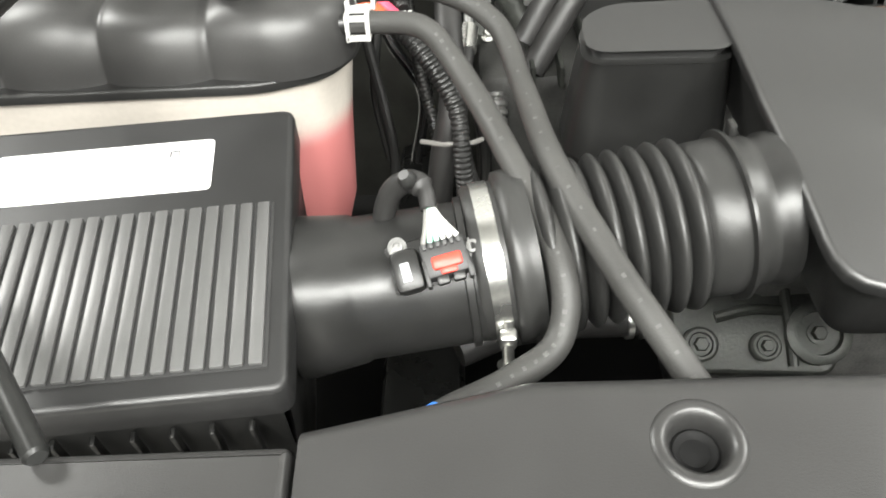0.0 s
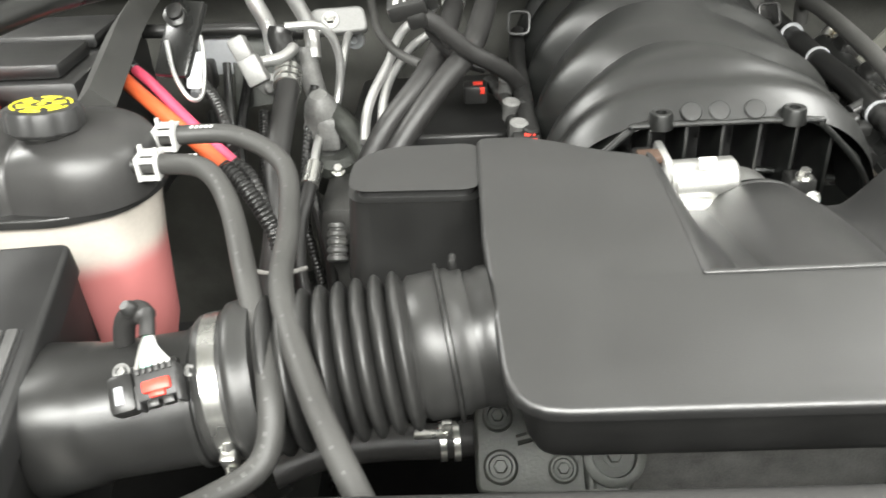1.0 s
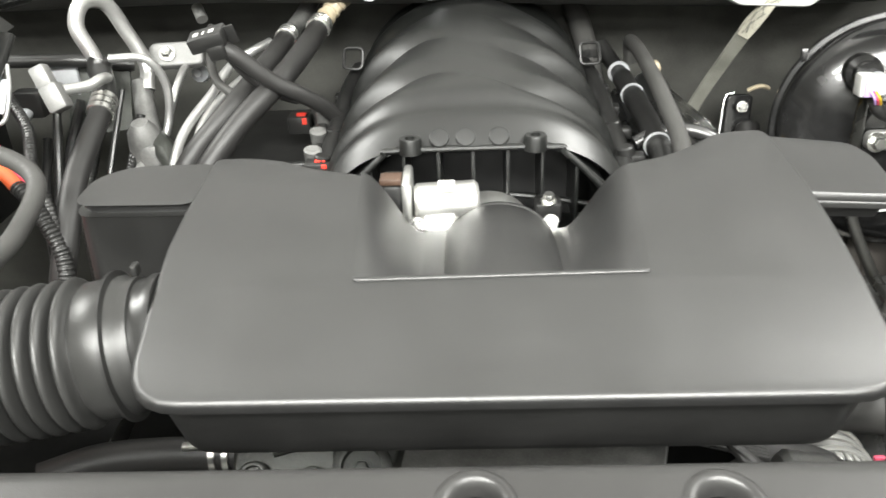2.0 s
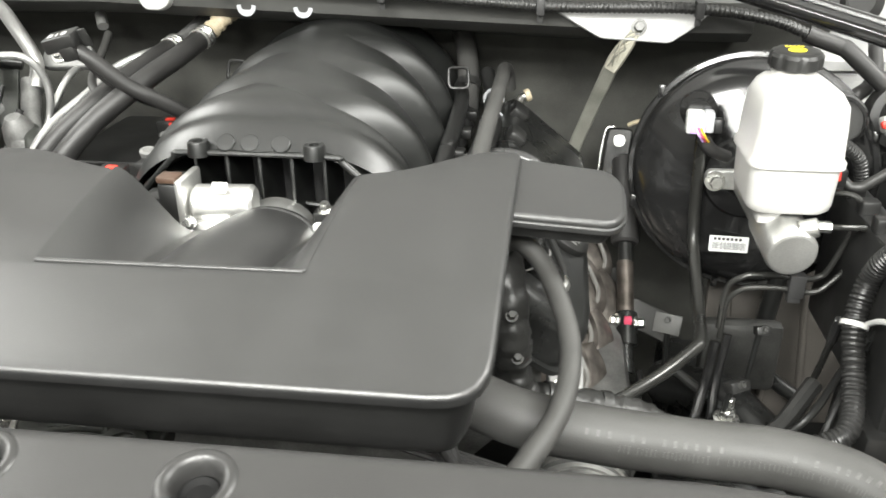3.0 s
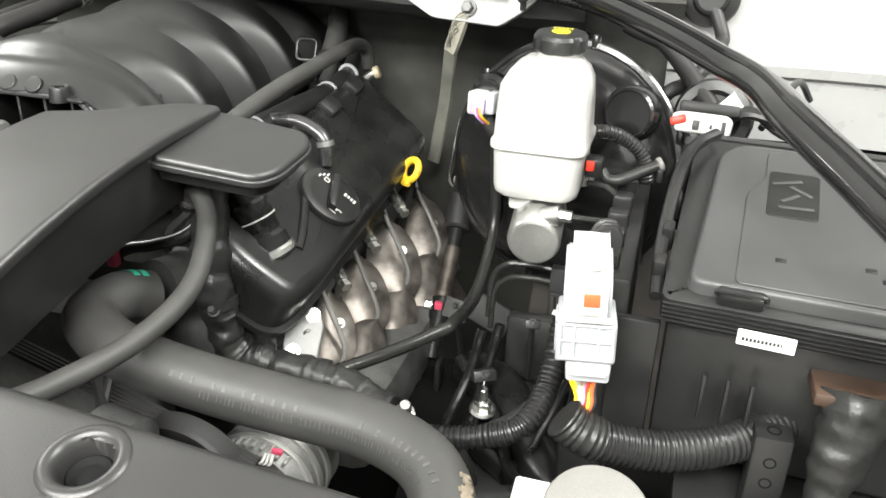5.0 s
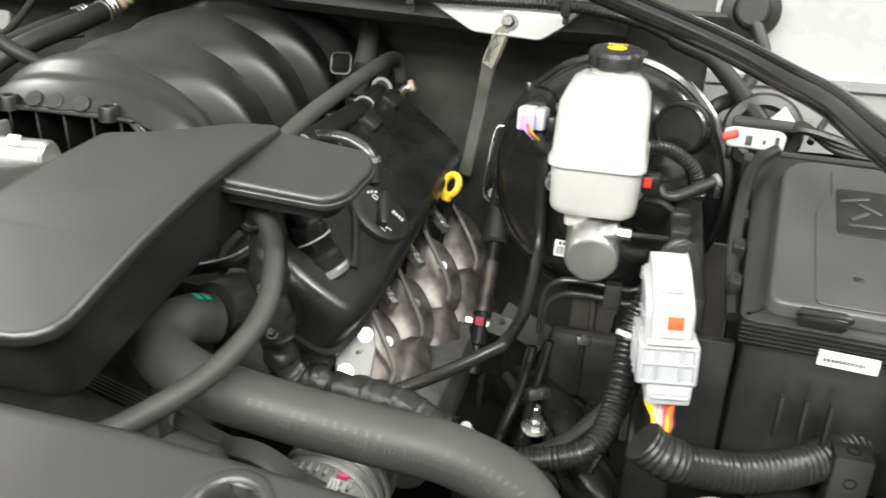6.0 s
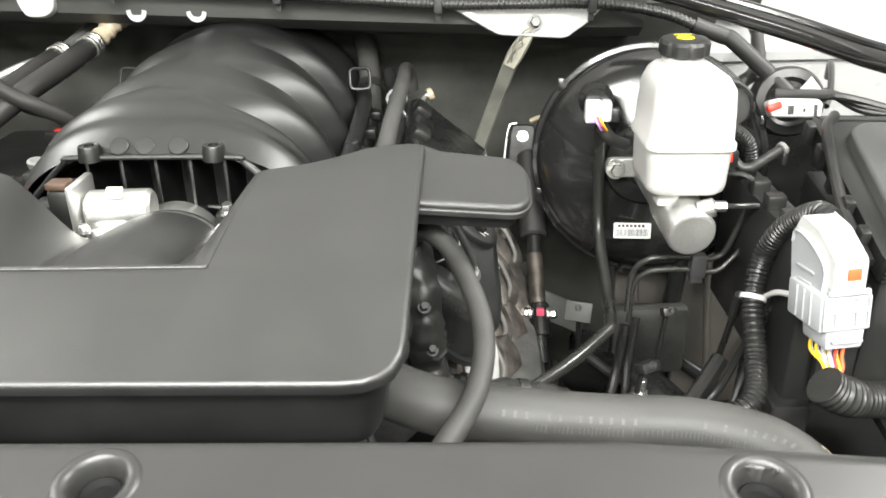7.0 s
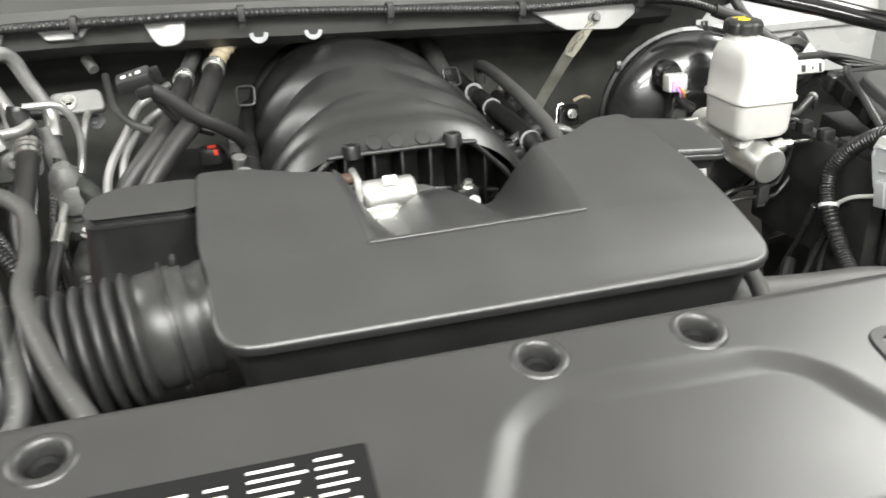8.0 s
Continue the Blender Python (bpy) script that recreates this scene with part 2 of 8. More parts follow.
YELLOW = material("yellow_plastic", (0.66, 0.43, 0.02), 0.4, vary=0.1, bump=0.08)
YELLOW_PRINT = material("yellow_print", (0.72, 0.62, 0.03), 0.5, vary=0.05, bump=0.0)
WHITE_PRINT = material("white_print", (0.62, 0.62, 0.60), 0.5, vary=0.05, bump=0.0)
PAPER = material("white_label", (0.80, 0.80, 0.79), 0.3, vary=0.03, bump=0.02)
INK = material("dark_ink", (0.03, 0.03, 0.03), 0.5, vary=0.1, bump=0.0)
PALE_PRINT = material("pale_hose_print", (0.072, 0.072, 0.069), 0.6, vary=0.5, bump=0.0, scale=160)
FAINT_PRINT = material("faint_hose_print", (0.066, 0.066, 0.063), 0.6, vary=0.5, bump=0.0, scale=160)
SCUFF = material("worn_hose_rubber", (0.21, 0.175, 0.13), 0.7, vary=0.4, grain=300, bump=0.3, scale=120)
GREEN = material("teal_paint_mark", (0.03, 0.42, 0.28), 0.5, vary=0.1, bump=0.0)
PALE_GREEN = material("pale_green_wire", (0.35, 0.62, 0.50), 0.5, vary=0.1, bump=0.0)
BLUE = material("blue_paint_mark", (0.05, 0.22, 0.7), 0.5, vary=0.1, bump=0.0)
LILAC = material("lilac_wire", (0.45, 0.3, 0.6), 0.45, bump=0.0)
BRAID = material("braided_tin_strap", (0.27, 0.27, 0.235), 0.55, 0.4, vary=0.35, grain=900, bump=0.9)
BARE_BRAID = material("bare_tinned_braid", (0.50, 0.48, 0.40), 0.5, 0.3, vary=0.4, grain=700, bump=0.8)
BRONZE = material("brown_connector", (0.055, 0.032, 0.021), 0.5, vary=0.4)
COWL_GREY = material("cowl_plastic", (0.055, 0.055, 0.052), 0.6, vary=0.12, grain=900, bump=0.4)
# Whiter than the body paint so the unseen hood reflects more light
BRIGHT_HOOD_PAINT = material("brightened_hood_paint", (0.78, 0.78, 0.77), 0.35, vary=0.04, grain=300, bump=0.02, coat=0.3)
CONCRETE = material("workshop_concrete", (0.32, 0.31, 0.29), 0.7, vary=0.2, grain=60, bump=0.2, scale=1.5)
WALL_PAINT = material("workshop_wall_paint", (0.36, 0.36, 0.345), 0.8, vary=0.06, grain=80, bump=0.1, scale=1.0)
LAMP_GLASS = glow("lamp_diffuser", (1.0, 0.97, 0.93), 6.0)

# ---- the workshop ----
bm = G()
box(bm, (0.55, 0.0, -0.1), (10.4, 10.4, 0.2), 0)
solo("floor", bm, CONCRETE, "grey concrete workshop floor under the truck", "floor", kind="structure")
for nm, c, s in (("wall_north", (0.55, 5.1, 1.7), (10.4, 0.2, 3.4)), ("wall_south", (0.55, -5.1, 1.7), (10.4, 0.2, 3.4)),
                 ("wall_west", (-4.55, 0, 1.7), (0.2, 10.0, 3.4)), ("wall_east", (5.65, 0, 1.7), (0.2, 10.0, 3.4))):
    bm = G()
    box(bm, c, s, 0)
    solo(nm, bm, WALL_PAINT, "plain grey painted workshop wall", "wall", kind="structure")
bm = G()
box(bm, (0.55, 0, 3.5), (10.4, 10.4, 0.2), 0)
solo("ceiling", bm, WALL_PAINT, "plain grey workshop ceiling", "ceiling", kind="structure")
for lx, ly in LAMPS:
    t = thing("ceiling_lamp", (lx, ly, CEILING - 0.07), "long white fluorescent ceiling lamp on the workshop ceiling", "lamp", "ceiling lamps")
    bm = G()
    box(bm, (lx, ly, CEILING + 0.02), (1.3, 0.62, 0.1), 0.01)
    part("housing", bm, WHITE_PAINT, t)
    bm = G()
    box(bm, (lx, ly, CEILING - 0.05), (1.2, 0.55, 0.03), 0.004)
    part("diffuser", bm, LAMP_GLASS, t, "glowing white diffuser")

# unseen open hood, added to close the place above the bulkhead and reflect light
hood = thing("hood", (0.55, 1.52, 1.42), "unseen raised white hood that reflects light onto the engine, with stiffeners", "hood", kind="structure")
m = Matrix.Translation((0.55, 1.52, 1.42)) @ pose(0, 0, 0, -52)
bm = G()
slab(bm, m, rounded([(-0.86, -1.45), (0.86, -1.45), (0.86, 0.0), (-0.86, 0.0)], 0.06), -0.03, 0.0, 0.01)
part("panel", bm, BRIGHT_HOOD_PAINT, hood, "white painted hood panel")
for x in (-0.62, -0.2, 0.2, 0.62):
    bm = G()
    slab(bm, m, rounded([(x - 0.03, -1.32), (x + 0.03, -1.32), (x + 0.05, -0.06), (x - 0.05, -0.06)], 0.02), -0.050, -0.029, 0.008)
    part("stiffener", bm, BRIGHT_HOOD_PAINT, hood)

# ---- radiator cover in front of the engine ----
COVER_Z = 1.137
cover = thing("radiator_cover", (0.55, 0.1, 1.10), "dark grey moulded plastic radiator cover across the front", "cover")
HOLES = [(0.134, 0.264), (0.511, 0.273), (0.655, 0.271), (1.030, 0.266)]
SLOPE = 0.2
COVER = Matrix.Translation((0, 0.276, COVER_Z)) @ pose(0, 0, 0, math.degrees(math.atan(SLOPE))) @ Matrix.Translation((0, -0.276, 0))
# top skin as a grid with a dished panel and round wells
bm = G()
nx, ny = 640, 190
x0, x1, y0, y1 = -0.075, 1.50, -0.16, 0.308
grid = []
DISH = [(0.474, 0.243), (0.385, 0.070), (0.800, 0.070), (0.722, 0.236)]


def cover_height(x, y):
    z = 0.0
    # dished panel in the middle, wider towards the front
    worst = -1.0
    spread = 0.0
    for (ax, ay), (bx, by) in zip(DISH, DISH[1:] + DISH[:1]):
        ex, ey = bx - ax, by - ay
        d = ((x - ax) * ey - (y - ay) * ex) / math.hypot(ex, ey) + 0.045
        worst = max(worst, d)
        spread += max(0, d) ** 2
    d = (math.sqrt(spread) if spread > 0 else worst) - 0.045
    k = max(0, min(1, (0.008 - d) / 0.030))
    z -= 0.0065 * k * k * (3 - 2 * k)
    for hx0, hy0 in HOLES:
        r = math.hypot(x - hx0, y - hy0)
        if r < 0.0195:
            z -= 0.024 * min(1, (0.0195 - r) / 0.002)
    # rounded rear edge
    e = y1 - y
    if e < 0.016:
        z -= 0.016 - math.sqrt(max(0, 0.016 ** 2 - (0.016 - e) ** 2))
    return z


xs = [x0 + (x1 - x0) * i / nx for i in range(nx + 1)]
ys = [y0 + (y1 - y0 - 0.018) * j / ny for j in range(ny + 1)] + [y1 - 0.018 + 0.018 * j / 8 for j in range(1, 9)]
for y in ys:
    row = []
    for x in xs:
        ye = y
        if x < 0.05:
            ye = y - max(0, (y - 0.2) / 0.1) * 0.026 * min(1, (0.05 - x) / 0.125)
        if x > 0.95:
            ye = y - max(0, (y - 0.2) / 0.1) * 0.03 * ((x - 0.95) / 0.4)
        row.append(bm.verts.new(COVER @ Vector((x, ye, cover_height(x, y)))))
    grid.append(row)
for a, b in zip(grid, grid[1:]):
    for i in range(nx):
        bm.faces.new((a[i], a[i + 1], b[i + 1], b[i]))
edge = [e for e in bm.edges if e.is_boundary]
got = bmesh.ops.extrude_edge_only(bm, edges=edge)
for v in got["geom"]:
    if isinstance(v, bmesh.types.BMVert):
        v.co.z -= 0.045
top_skin = part("panel", bm, SHROUD, cover, angle=0.9)
for hx0, hy0 in HOLES:
    bm = G()
    lathe(bm, COVER @ pose(hx0, hy0, 0), [(0.0270, -0.003), (0.0256, -0.0004), (0.0240, 0.0012), (0.0220, 0.0021), (0.0198, 0.0022), (0.0178, 0.0012), (0.0160, -0.0010), (0.0146, -0.0045), (0.0134, -0.0100), (0.0130, -0.0190)], 56, close=False)
    part("well", bm, SHROUD, cover, angle=1.0)
    bm = G()
    lathe(bm, COVER @ pose(hx0, hy0, -0.0125), [(0.0134, -0.003), (0.0134, 0.001), (0.0118, 0.0022), (0.0095, 0.0010), (0.0080, -0.0006), (0.0001, -0.0002)], 32, close=False)
    part("push_fastener", bm, LABEL_SHADE_BLACK, cover, "black push-in fastener in a round well")
# raised maker's mark as plain shapes
MARK = material("mark_plastic", (0.010, 0.010, 0.010), 0.5, vary=0.1, grain=900, bump=0.2)


def bar2(bm, ax, ay, bx, by, w, h=0.005):
    a, b = Vector((ax, ay, 0)), Vector((bx, by, 0))
    box(bm, (0, 0, 0), (w, (b - a).length, h), 0.0015, m=COVER @ Matrix.Translation((a + b) / 2) @ (b - a).to_track_quat("Y", "Z").to_matrix().to_4x4())


def mark_ring(cx, cy, w, h, t):
    bm = G()
    o = rounded([(-w / 2, -h / 2), (w / 2, -h / 2), (w / 2, h / 2), (-w / 2, h / 2)], 0.020, 8)
    i = inset(o, t)
    m = COVER @ Matrix.Translation((cx, cy, 0)) @ Matrix(((1, 0.08, 0, 0), (0, 1, 0, 0), (0, 0, 1, 0), (0, 0, 0, 1)))
    stack(bm, m, [(i, -0.002), (i, 0.0018), (inset(i, -0.0008), 0.0026), (inset(o, 0.0008), 0.0026), (o, 0.0018), (o, -0.002)], cap=False)
    return bm


part("mark", mark_ring(0.820, 0.208, 0.068, 0.052, 0.0115), MARK, cover, "dark raised block mark")
for ax, bx in ((0.869, 0.872), (0.887, 0.889), (0.908, 0.909), (0.928, 0.925)):
    bm = G()
    bar2(bm, ax, 0.183, bx, 0.232, 0.011)
    part("mark", bm, MARK, cover)
part("mark", mark_ring(0.978, 0.206, 0.068, 0.052, 0.0115), MARK, cover)
# underside lip and side pieces that close the front
bm = G()
box(bm, (0.55, 0.20, 0.84), (1.30, 0.05, 0.40), 0.008)
solo("radiator", bm, GRIME, "black radiator tank below the front cover", "radiator")
endp = thing("cover_end_panel", (-0.35, 0.05, COVER_Z - 0.045), "dark grey plastic end panel beside the radiator cover", "cover")
part("panel", slab(G(), COVER @ Matrix.Translation((0, 0, -COVER_Z)), rounded([(-0.62, -0.16), (-0.079, -0.16), (-0.079, 0.270), (-0.62, 0.262)], 0.006), COVER_Z - 0.040, COVER_Z - 0.004, 0.006), SHROUD, endp)
part("rear_lip", box(G(), (-0.35, 0.262, COVER_Z - 0.035), (0.53, 0.012, 0.03), 0.003), SHROUD, endp)
lab = thing("information_label", (0.27, 0.15, COVER_Z), "black emissions label with unreadable white print on the radiator cover", "label")
bm = G()
slab(bm, COVER, rounded([(0.160, 0.126), (0.357, 0.126), (0.357, 0.221), (0.160, 0.221)], 0.004), 0.0006, 0.0014, 0.0003)
part("sheet", bm, LABEL_SHADE_BLACK, lab)
rng = random.Random(4)
bm = G()
for r in range(11):
    y = 0.213 - r * 0.0078
    for x, w in ((0.218, 0.022), (0.243, 0.02), (0.272, 0.042), (0.319, 0.028)):
        ww = w * rng.uniform(0.6, 1.0)
        if r > 0 or x > 0.25:
            box(bm, (x + ww / 2, y, 0.0017), (ww, 0.0023, 0.0004), 0, m=COVER)
part("print", bm, WHITE_PRINT, lab, "rows of white print")

# ---- air resonator box over the engine ----
RES = Matrix.Translation((0.54, 0.4, 1.128)) @ pose(0, 0, 0, 9.6)
res = thing("air_resonator", (0.54, 0.55, 1.04), "large black grained plastic air intake resonator over the engine", "engine cover")
main = [(-0.285, -0.016), (0.282, -0.016), (0.285, 0.12), (0.289, 0.374), (0.236, 0.366), (0.205, 0.335), (0.172, 0.307), (0.122, 0.288),
        (0.113, 0.112), (-0.123, 0.109), (-0.133, 0.280), (-0.185, 0.297), (-0.222, 0.320), (-0.255, 0.331), (-0.297, 0.331), (-0.297, 0.16)]
rad = [0.042, 0.045, 0.0, 0.02, 0.02, 0.02, 0.02, 0.012, 0.008, 0.008, 0.012, 0.02, 0.02, 0.02, 0.012, 0.0]
outline = rounded(main, rad, 5)


def crown(bm):
    """Bows the box over its length: steep at the front, level at the rear."""
    for k in range(19):
        bmesh.ops.bisect_plane(bm, geom=list(bm.verts) + list(bm.edges) + list(bm.faces), plane_co=RES @ Vector((0, 0.02 * k, 0)), plane_no=RES.to_3x3() @ Vector((0, 1, 0)))
    bmesh.ops.triangulate(bm, faces=[f for f in bm.faces if len(f.verts) > 4])
    back = RES.inverted()
    for v in bm.verts:
        q = back @ v.co
        y = max(0.0, min(0.40, q.y))
        q.z += 0.1448 * y - 0.472 * y * y
        v.co = RES @ q
    return bm


bm = G()
rings = [(inset(outline, 0.004), -0.0125), (inset(outline, 0.0004), -0.0115), (inset(outline, 0.0), -0.0095)]
for j in range(7):
    a = math.pi / 2 * j / 6
    rings.append((inset(outline, 0.0052 * (1 - math.cos(a))), -0.0052 * (1 - math.sin(a))))
stack(bm, RES, rings)
crown(bm)
part("lid", bm, GRAINY, res)
shell = rounded([(-0.280, -0.008), (0.276, -0.008)] + main[2:], rad, 5)
bm = G()
stack(bm, RES, [(inset(shell, 0.030), -0.096), (inset(shell, 0.020), -0.092), (inset(shell, 0.015), -0.080), (inset(shell, 0.004), -0.012)])
crown(bm)
part("lower_shell", bm, BLACK, res, "black lower half of the box")
# sunken outlet between the two shoulders
bm = G()
rows = []
NU, NV = 132, 66
for j in range(NV + 1):
    row = []
    v = j / NV
    for i in range(NU + 1):
        u = -1 + 2 * i / NU
        k = max(0, min(1, (0.60 - abs(u)) / 0.3))
        back = 0.284 + 0.020 * min(1, (1 - abs(u)) / 0.4) + 0.040 * k * (2 - k)
        y = 0.1085 + v * (back - 0.1085)
        x = -0.005 + u * (0.1218 + 0.010 * (y - 0.11) / 0.17)
        depth = 0.034 + 0.30 * (y - 0.11)
        k = max(0, min(1, (1 - abs(u)) / (0.44 if u < 0 else 0.46)))
        zw = 0.0002 - depth * (0.25 * k + 0.75 * k * k * (3 - 2 * k))
        top = -0.007 - 0.064 * (y - 0.11) / 0.23
        rr = 0.068
        w = abs(x - 0.001)
        zh = top - rr + math.sqrt(rr * rr - w * w) if w < rr * 0.96 else -1
        z = max(zw, zh)
        if zh > zw and 0.93 < v < 0.965:
            z -= 0.0022
        if v == 0:
            z = -0.002
        row.append(bm.verts.new(RES @ Vector((x, y, z))))
    rows.append(row)
for a, b in zip(rows, rows[1:]):
    for i in range(NU):
        bm.faces.new((a[i], a[i + 1], b[i + 1], b[i]))
edge = [e for e in bm.edges if e.is_boundary and all(v not in rows[0] for v in e.verts)]
got = bmesh.ops.extrude_edge_only(bm, edges=edge)
for v in got["geom"]:
    if isinstance(v, bmesh.types.BMVert):
        v.co += RES.to_3x3() @ Vector((0, -0.012, -0.02))
crown(bm)
part("outlet_duct", bm, GRAINY, res, "sunken outlet duct with a round hump", angle=0.42)
bm = G()
o = rounded([(-0.126, 0.1045), (0.116, 0.1075), (0.118, 0.1125), (-0.127, 0.1095)], 0.002, 3)
slab(bm, RES, o, -0.006, 0.0022, 0.0018)
crown(bm)
part("seam", bm, GRAINY, res)
# side chambers
WING = Matrix.Translation((0.826, 0.639, 1.161)) @ pose(0, 0, 0, 5.5, 8.8, 0)
for nm, o, top, deep, m in (("side_chamber", [(-0.298, 0.243), (-0.298, 0.326), (-0.385, 0.324), (-0.412, 0.300), (-0.414, 0.246)][::-1], -0.007, 0.115, RES),
                            ("side_chamber", [(-0.012, -0.003), (0.100, 0.016), (0.112, 0.040), (0.114, 0.108), (0.098, 0.136), (-0.012, 0.126)], 0.0, 0.030, WING)):
    oo = rounded(o, 0.016, 5)
    bm = G()
    slab(bm, m, oo, top - 0.007, top, 0.005)
    if m is RES:
        crown(bm)
    ch = part(nm, bm, GRAINY, res)
    bm = G()
    slab(bm, m, inset(oo, -0.0025), top - 0.013, top - 0.0068, 0.002)
    if m is RES:
        crown(bm)
    part("lip", bm, GRAINY, ch)
    bm = G()
    slab(bm, m, inset(oo, 0.006), top - deep, top - 0.0125, 0.001, foot=0.012 if deep > 0.05 else 0.004)
    if m is RES:
        crown(bm)
    part("chamber_wall", bm, BLACK, ch)
bm = G()
lathe(bm, axes((0.232, 0.504, 1.098), (1, 0.1, 0.08)), [(0.056, 0), (0.0565, 0.008), (0.059, 0.012), (0.059, 0.019)], 40)
part("inlet_neck", bm, BLACK, res)

# ---- air duct with bellows ----
AX0, AX1 = Vector((-0.02, 0.4725, 1.0725)), Vector((0.24, 0.505, 1.1))
DM = axes(AX0, AX1 - AX0)
duct = thing("air_duct", (0.12, 0.49, 1.03), "black rubber air duct with ribbed bellows between air box and resonator", "duct")
prof = [(0.0575, 0.040), (0.060, 0.043), (0.060, 0.064), (0.066, 0.066), (0.067, 0.074), (0.064, 0.078), (0.0645, 0.086)]
h = 0.088
for i in range(8):
    for k in range(10):
        a = k / 10 * 2 * math.pi
        prof.append((0.0505 + 0.0158 * abs(math.cos((a - math.pi) / 2)) ** 0.72, h + 0.0150 * k / 10))
    h += 0.0150
prof += [(0.0560, h), (0.0600, h + 0.004), (0.0604, h + 0.020), (0.0606, h + 0.036), (0.0575, h + 0.039), (0.0575, h + 0.048)]
bm = G()
lathe(bm, DM, prof, 56)
part("bellows", bm, BELLOWS, duct, angle=1.2)
bm = G()
lathe(bm, DM, [(0.0606, h + 0.026), (0.0660, h + 0.027), (0.0660, h + 0.0295), (0.0606, h + 0.031)], 48)
box(bm, (0.0, 0.0, 0.0), (0.006, 0.012, 0.012), 0.002, m=Matrix.Translation((0.218, 0.537, 1.152)))
part("retaining_ring", bm, BLACK, duct)
clamp = thing("hose_clamp", (0.03, 0.475, 1.015), "bright zinc worm-drive hose clamp round the air duct", "hose clamp")
bm = G()
lathe(bm, DM, [(0.0602, 0.0475), (0.0612, 0.0475), (0.0612, 0.0605), (0.0602, 0.0605)], 56)
part("band", bm, STEEL, clamp)
bm = G()
m = DM @ Matrix.Translation((0, 0, 0.054))
# slots of the band near the screw
for i in range(9):
    a = 3.32 + i * 0.042
    p = m @ Vector((0.0615 * math.cos(a), 0.0615 * math.sin(a), 0))
    d = (p - m.translation).normalized()
    box(bm, (0, 0, 0), (0.0012, 0.0085, 0.001), 0, m=axes(p, d, DM.to_3x3() @ Vector((0, 0, 1))))
part("slots", bm, DARK_ALU, clamp)
sp = Vector((0.044, 0.418, 1.055))
bm = G()
box(bm, (0, 0, 0), (0.013, 0.02, 0.011), 0.003, m=axes(sp, (0, -0.9, -0.35)))
rod(bm, sp + Vector((0, 0.004, 0.016)), sp + Vector((0, -0.006, -0.022)), 0.0045, seg=12)
hexbolt(bm, sp + Vector((0, -0.006, -0.02)), (0, -0.3, -1), 0.0058, 0.008)
part("screw", bm, STEEL, clamp)

# ---- air filter box ----
AIR = Matrix.Translation((-0.098, 0.338, 1.098)) @ pose(0, 0, 0, 0, 0, 5.5) @ pose(0, 0, 0, 12.0)
air = thing("air_filter_box", (-0.25, 0.47, 0.85), "black plastic air filter box with a ribbed lid", "air filter box")
o = rounded([(-0.36, 0), (0, 0), (0, 0.262), (-0.36, 0.262)], 0.012, 5)
bm = G()
slab(bm, AIR, o, -0.03, 0.0, 0.005)
lid = part("lid", bm, GLOSSY_LID, air)
bm = G()
stack(bm, AIR, [(inset(o, 0.02), -0.25), (inset(o, 0.004), -0.031)])
part("body", bm, BLACK, air)
for i in range(14):
    bm = G()
    box(bm, (-0.03 - i * 0.026, -0.0015, -0.065), (0.004, 0.008, 0.055), 0.0015, m=AIR)
    part("stiffener", bm, BLACK, air)
# ribs on a flat dark sheet, the shade of their grooves put into colour
rib = None
for i in range(26):
    x = -0.020 - i * 0.0124
    if rib is None:
        bm = G()
        box(bm, (0, 0.088, 0.0026), (0.0092, 0.138, 0.0042), 0.0013, m=AIR)
        rib = part("rib", bm, RIBBED, lid)
    else:
        r2 = new("rib", rib.data)
        r2.parent = lid
        r2.location = AIR.to_3x3() @ Vector((x + 0.0, 0, 0))
rib.location = AIR.to_3x3() @ Vector((-0.020, 0, 0))
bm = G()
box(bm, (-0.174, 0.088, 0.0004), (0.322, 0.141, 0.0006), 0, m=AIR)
part("rib_groove_shade", bm, INK, lid)
t = thing("air_box_label", (-0.25, 0.53, 1.14), "blank-looking white paper label on the air filter box lid", "label")
bm = G()
slab(bm, AIR, rounded([(-0.232, 0.178), (-0.062, 0.178), (-0.062, 0.232), (-0.232, 0.232)], 0.005), 0.0002, 0.001, 0.0003)
part("sheet", bm, PAPER, t)
bm = G()
box(bm, (-0.092, 0.221, 0.0013), (0.006, 0.0014, 0.0004), 0, m=AIR)
box(bm, (-0.0956, 0.218, 0.0013), (0.0012, 0.0062, 0.0004), 0, m=AIR)
box(bm, (-0.0886, 0.218, 0.0013), (0.0012, 0.0062, 0.0004), 0, m=AIR)
part("print", bm, INK, t)

# ---- airflow meter tube and sensor ----
maf = thing("airflow_meter_tube", (-0.04, 0.465, 1.01), "black plastic airflow meter tube beside the air filter box", "duct")
bm = G()
lathe(bm, axes((-0.118, 0.460, 1.062), (1, 0.10, 0.08)), [(0.054, 0), (0.056, 0.004), (0.056, 0.05), (0.0545, 0.054), (0.0545, 0.150), (0.053, 0.17)], 44,
      squash=lambda a, hh: 1 + max(0, 0.06 - hh) * 2.4 * abs(math.sin(2 * a)) ** 2)
part("tube", bm, BLACK, maf)
bm = G()
lathe(bm, axes((0.012, 0.473, 1.0725), (1, 0.1, 0.08)), [(0.0545, 0), (0.0578, 0.001), (0.0578, 0.006), (0.0545, 0.007)], 44)
part("collar", bm, BLACK, maf)
sen = thing("airflow_sensor", (-0.005, 0.42, 1.11), "black airflow sensor with a red-locked wiring plug on the tube", "sensor")
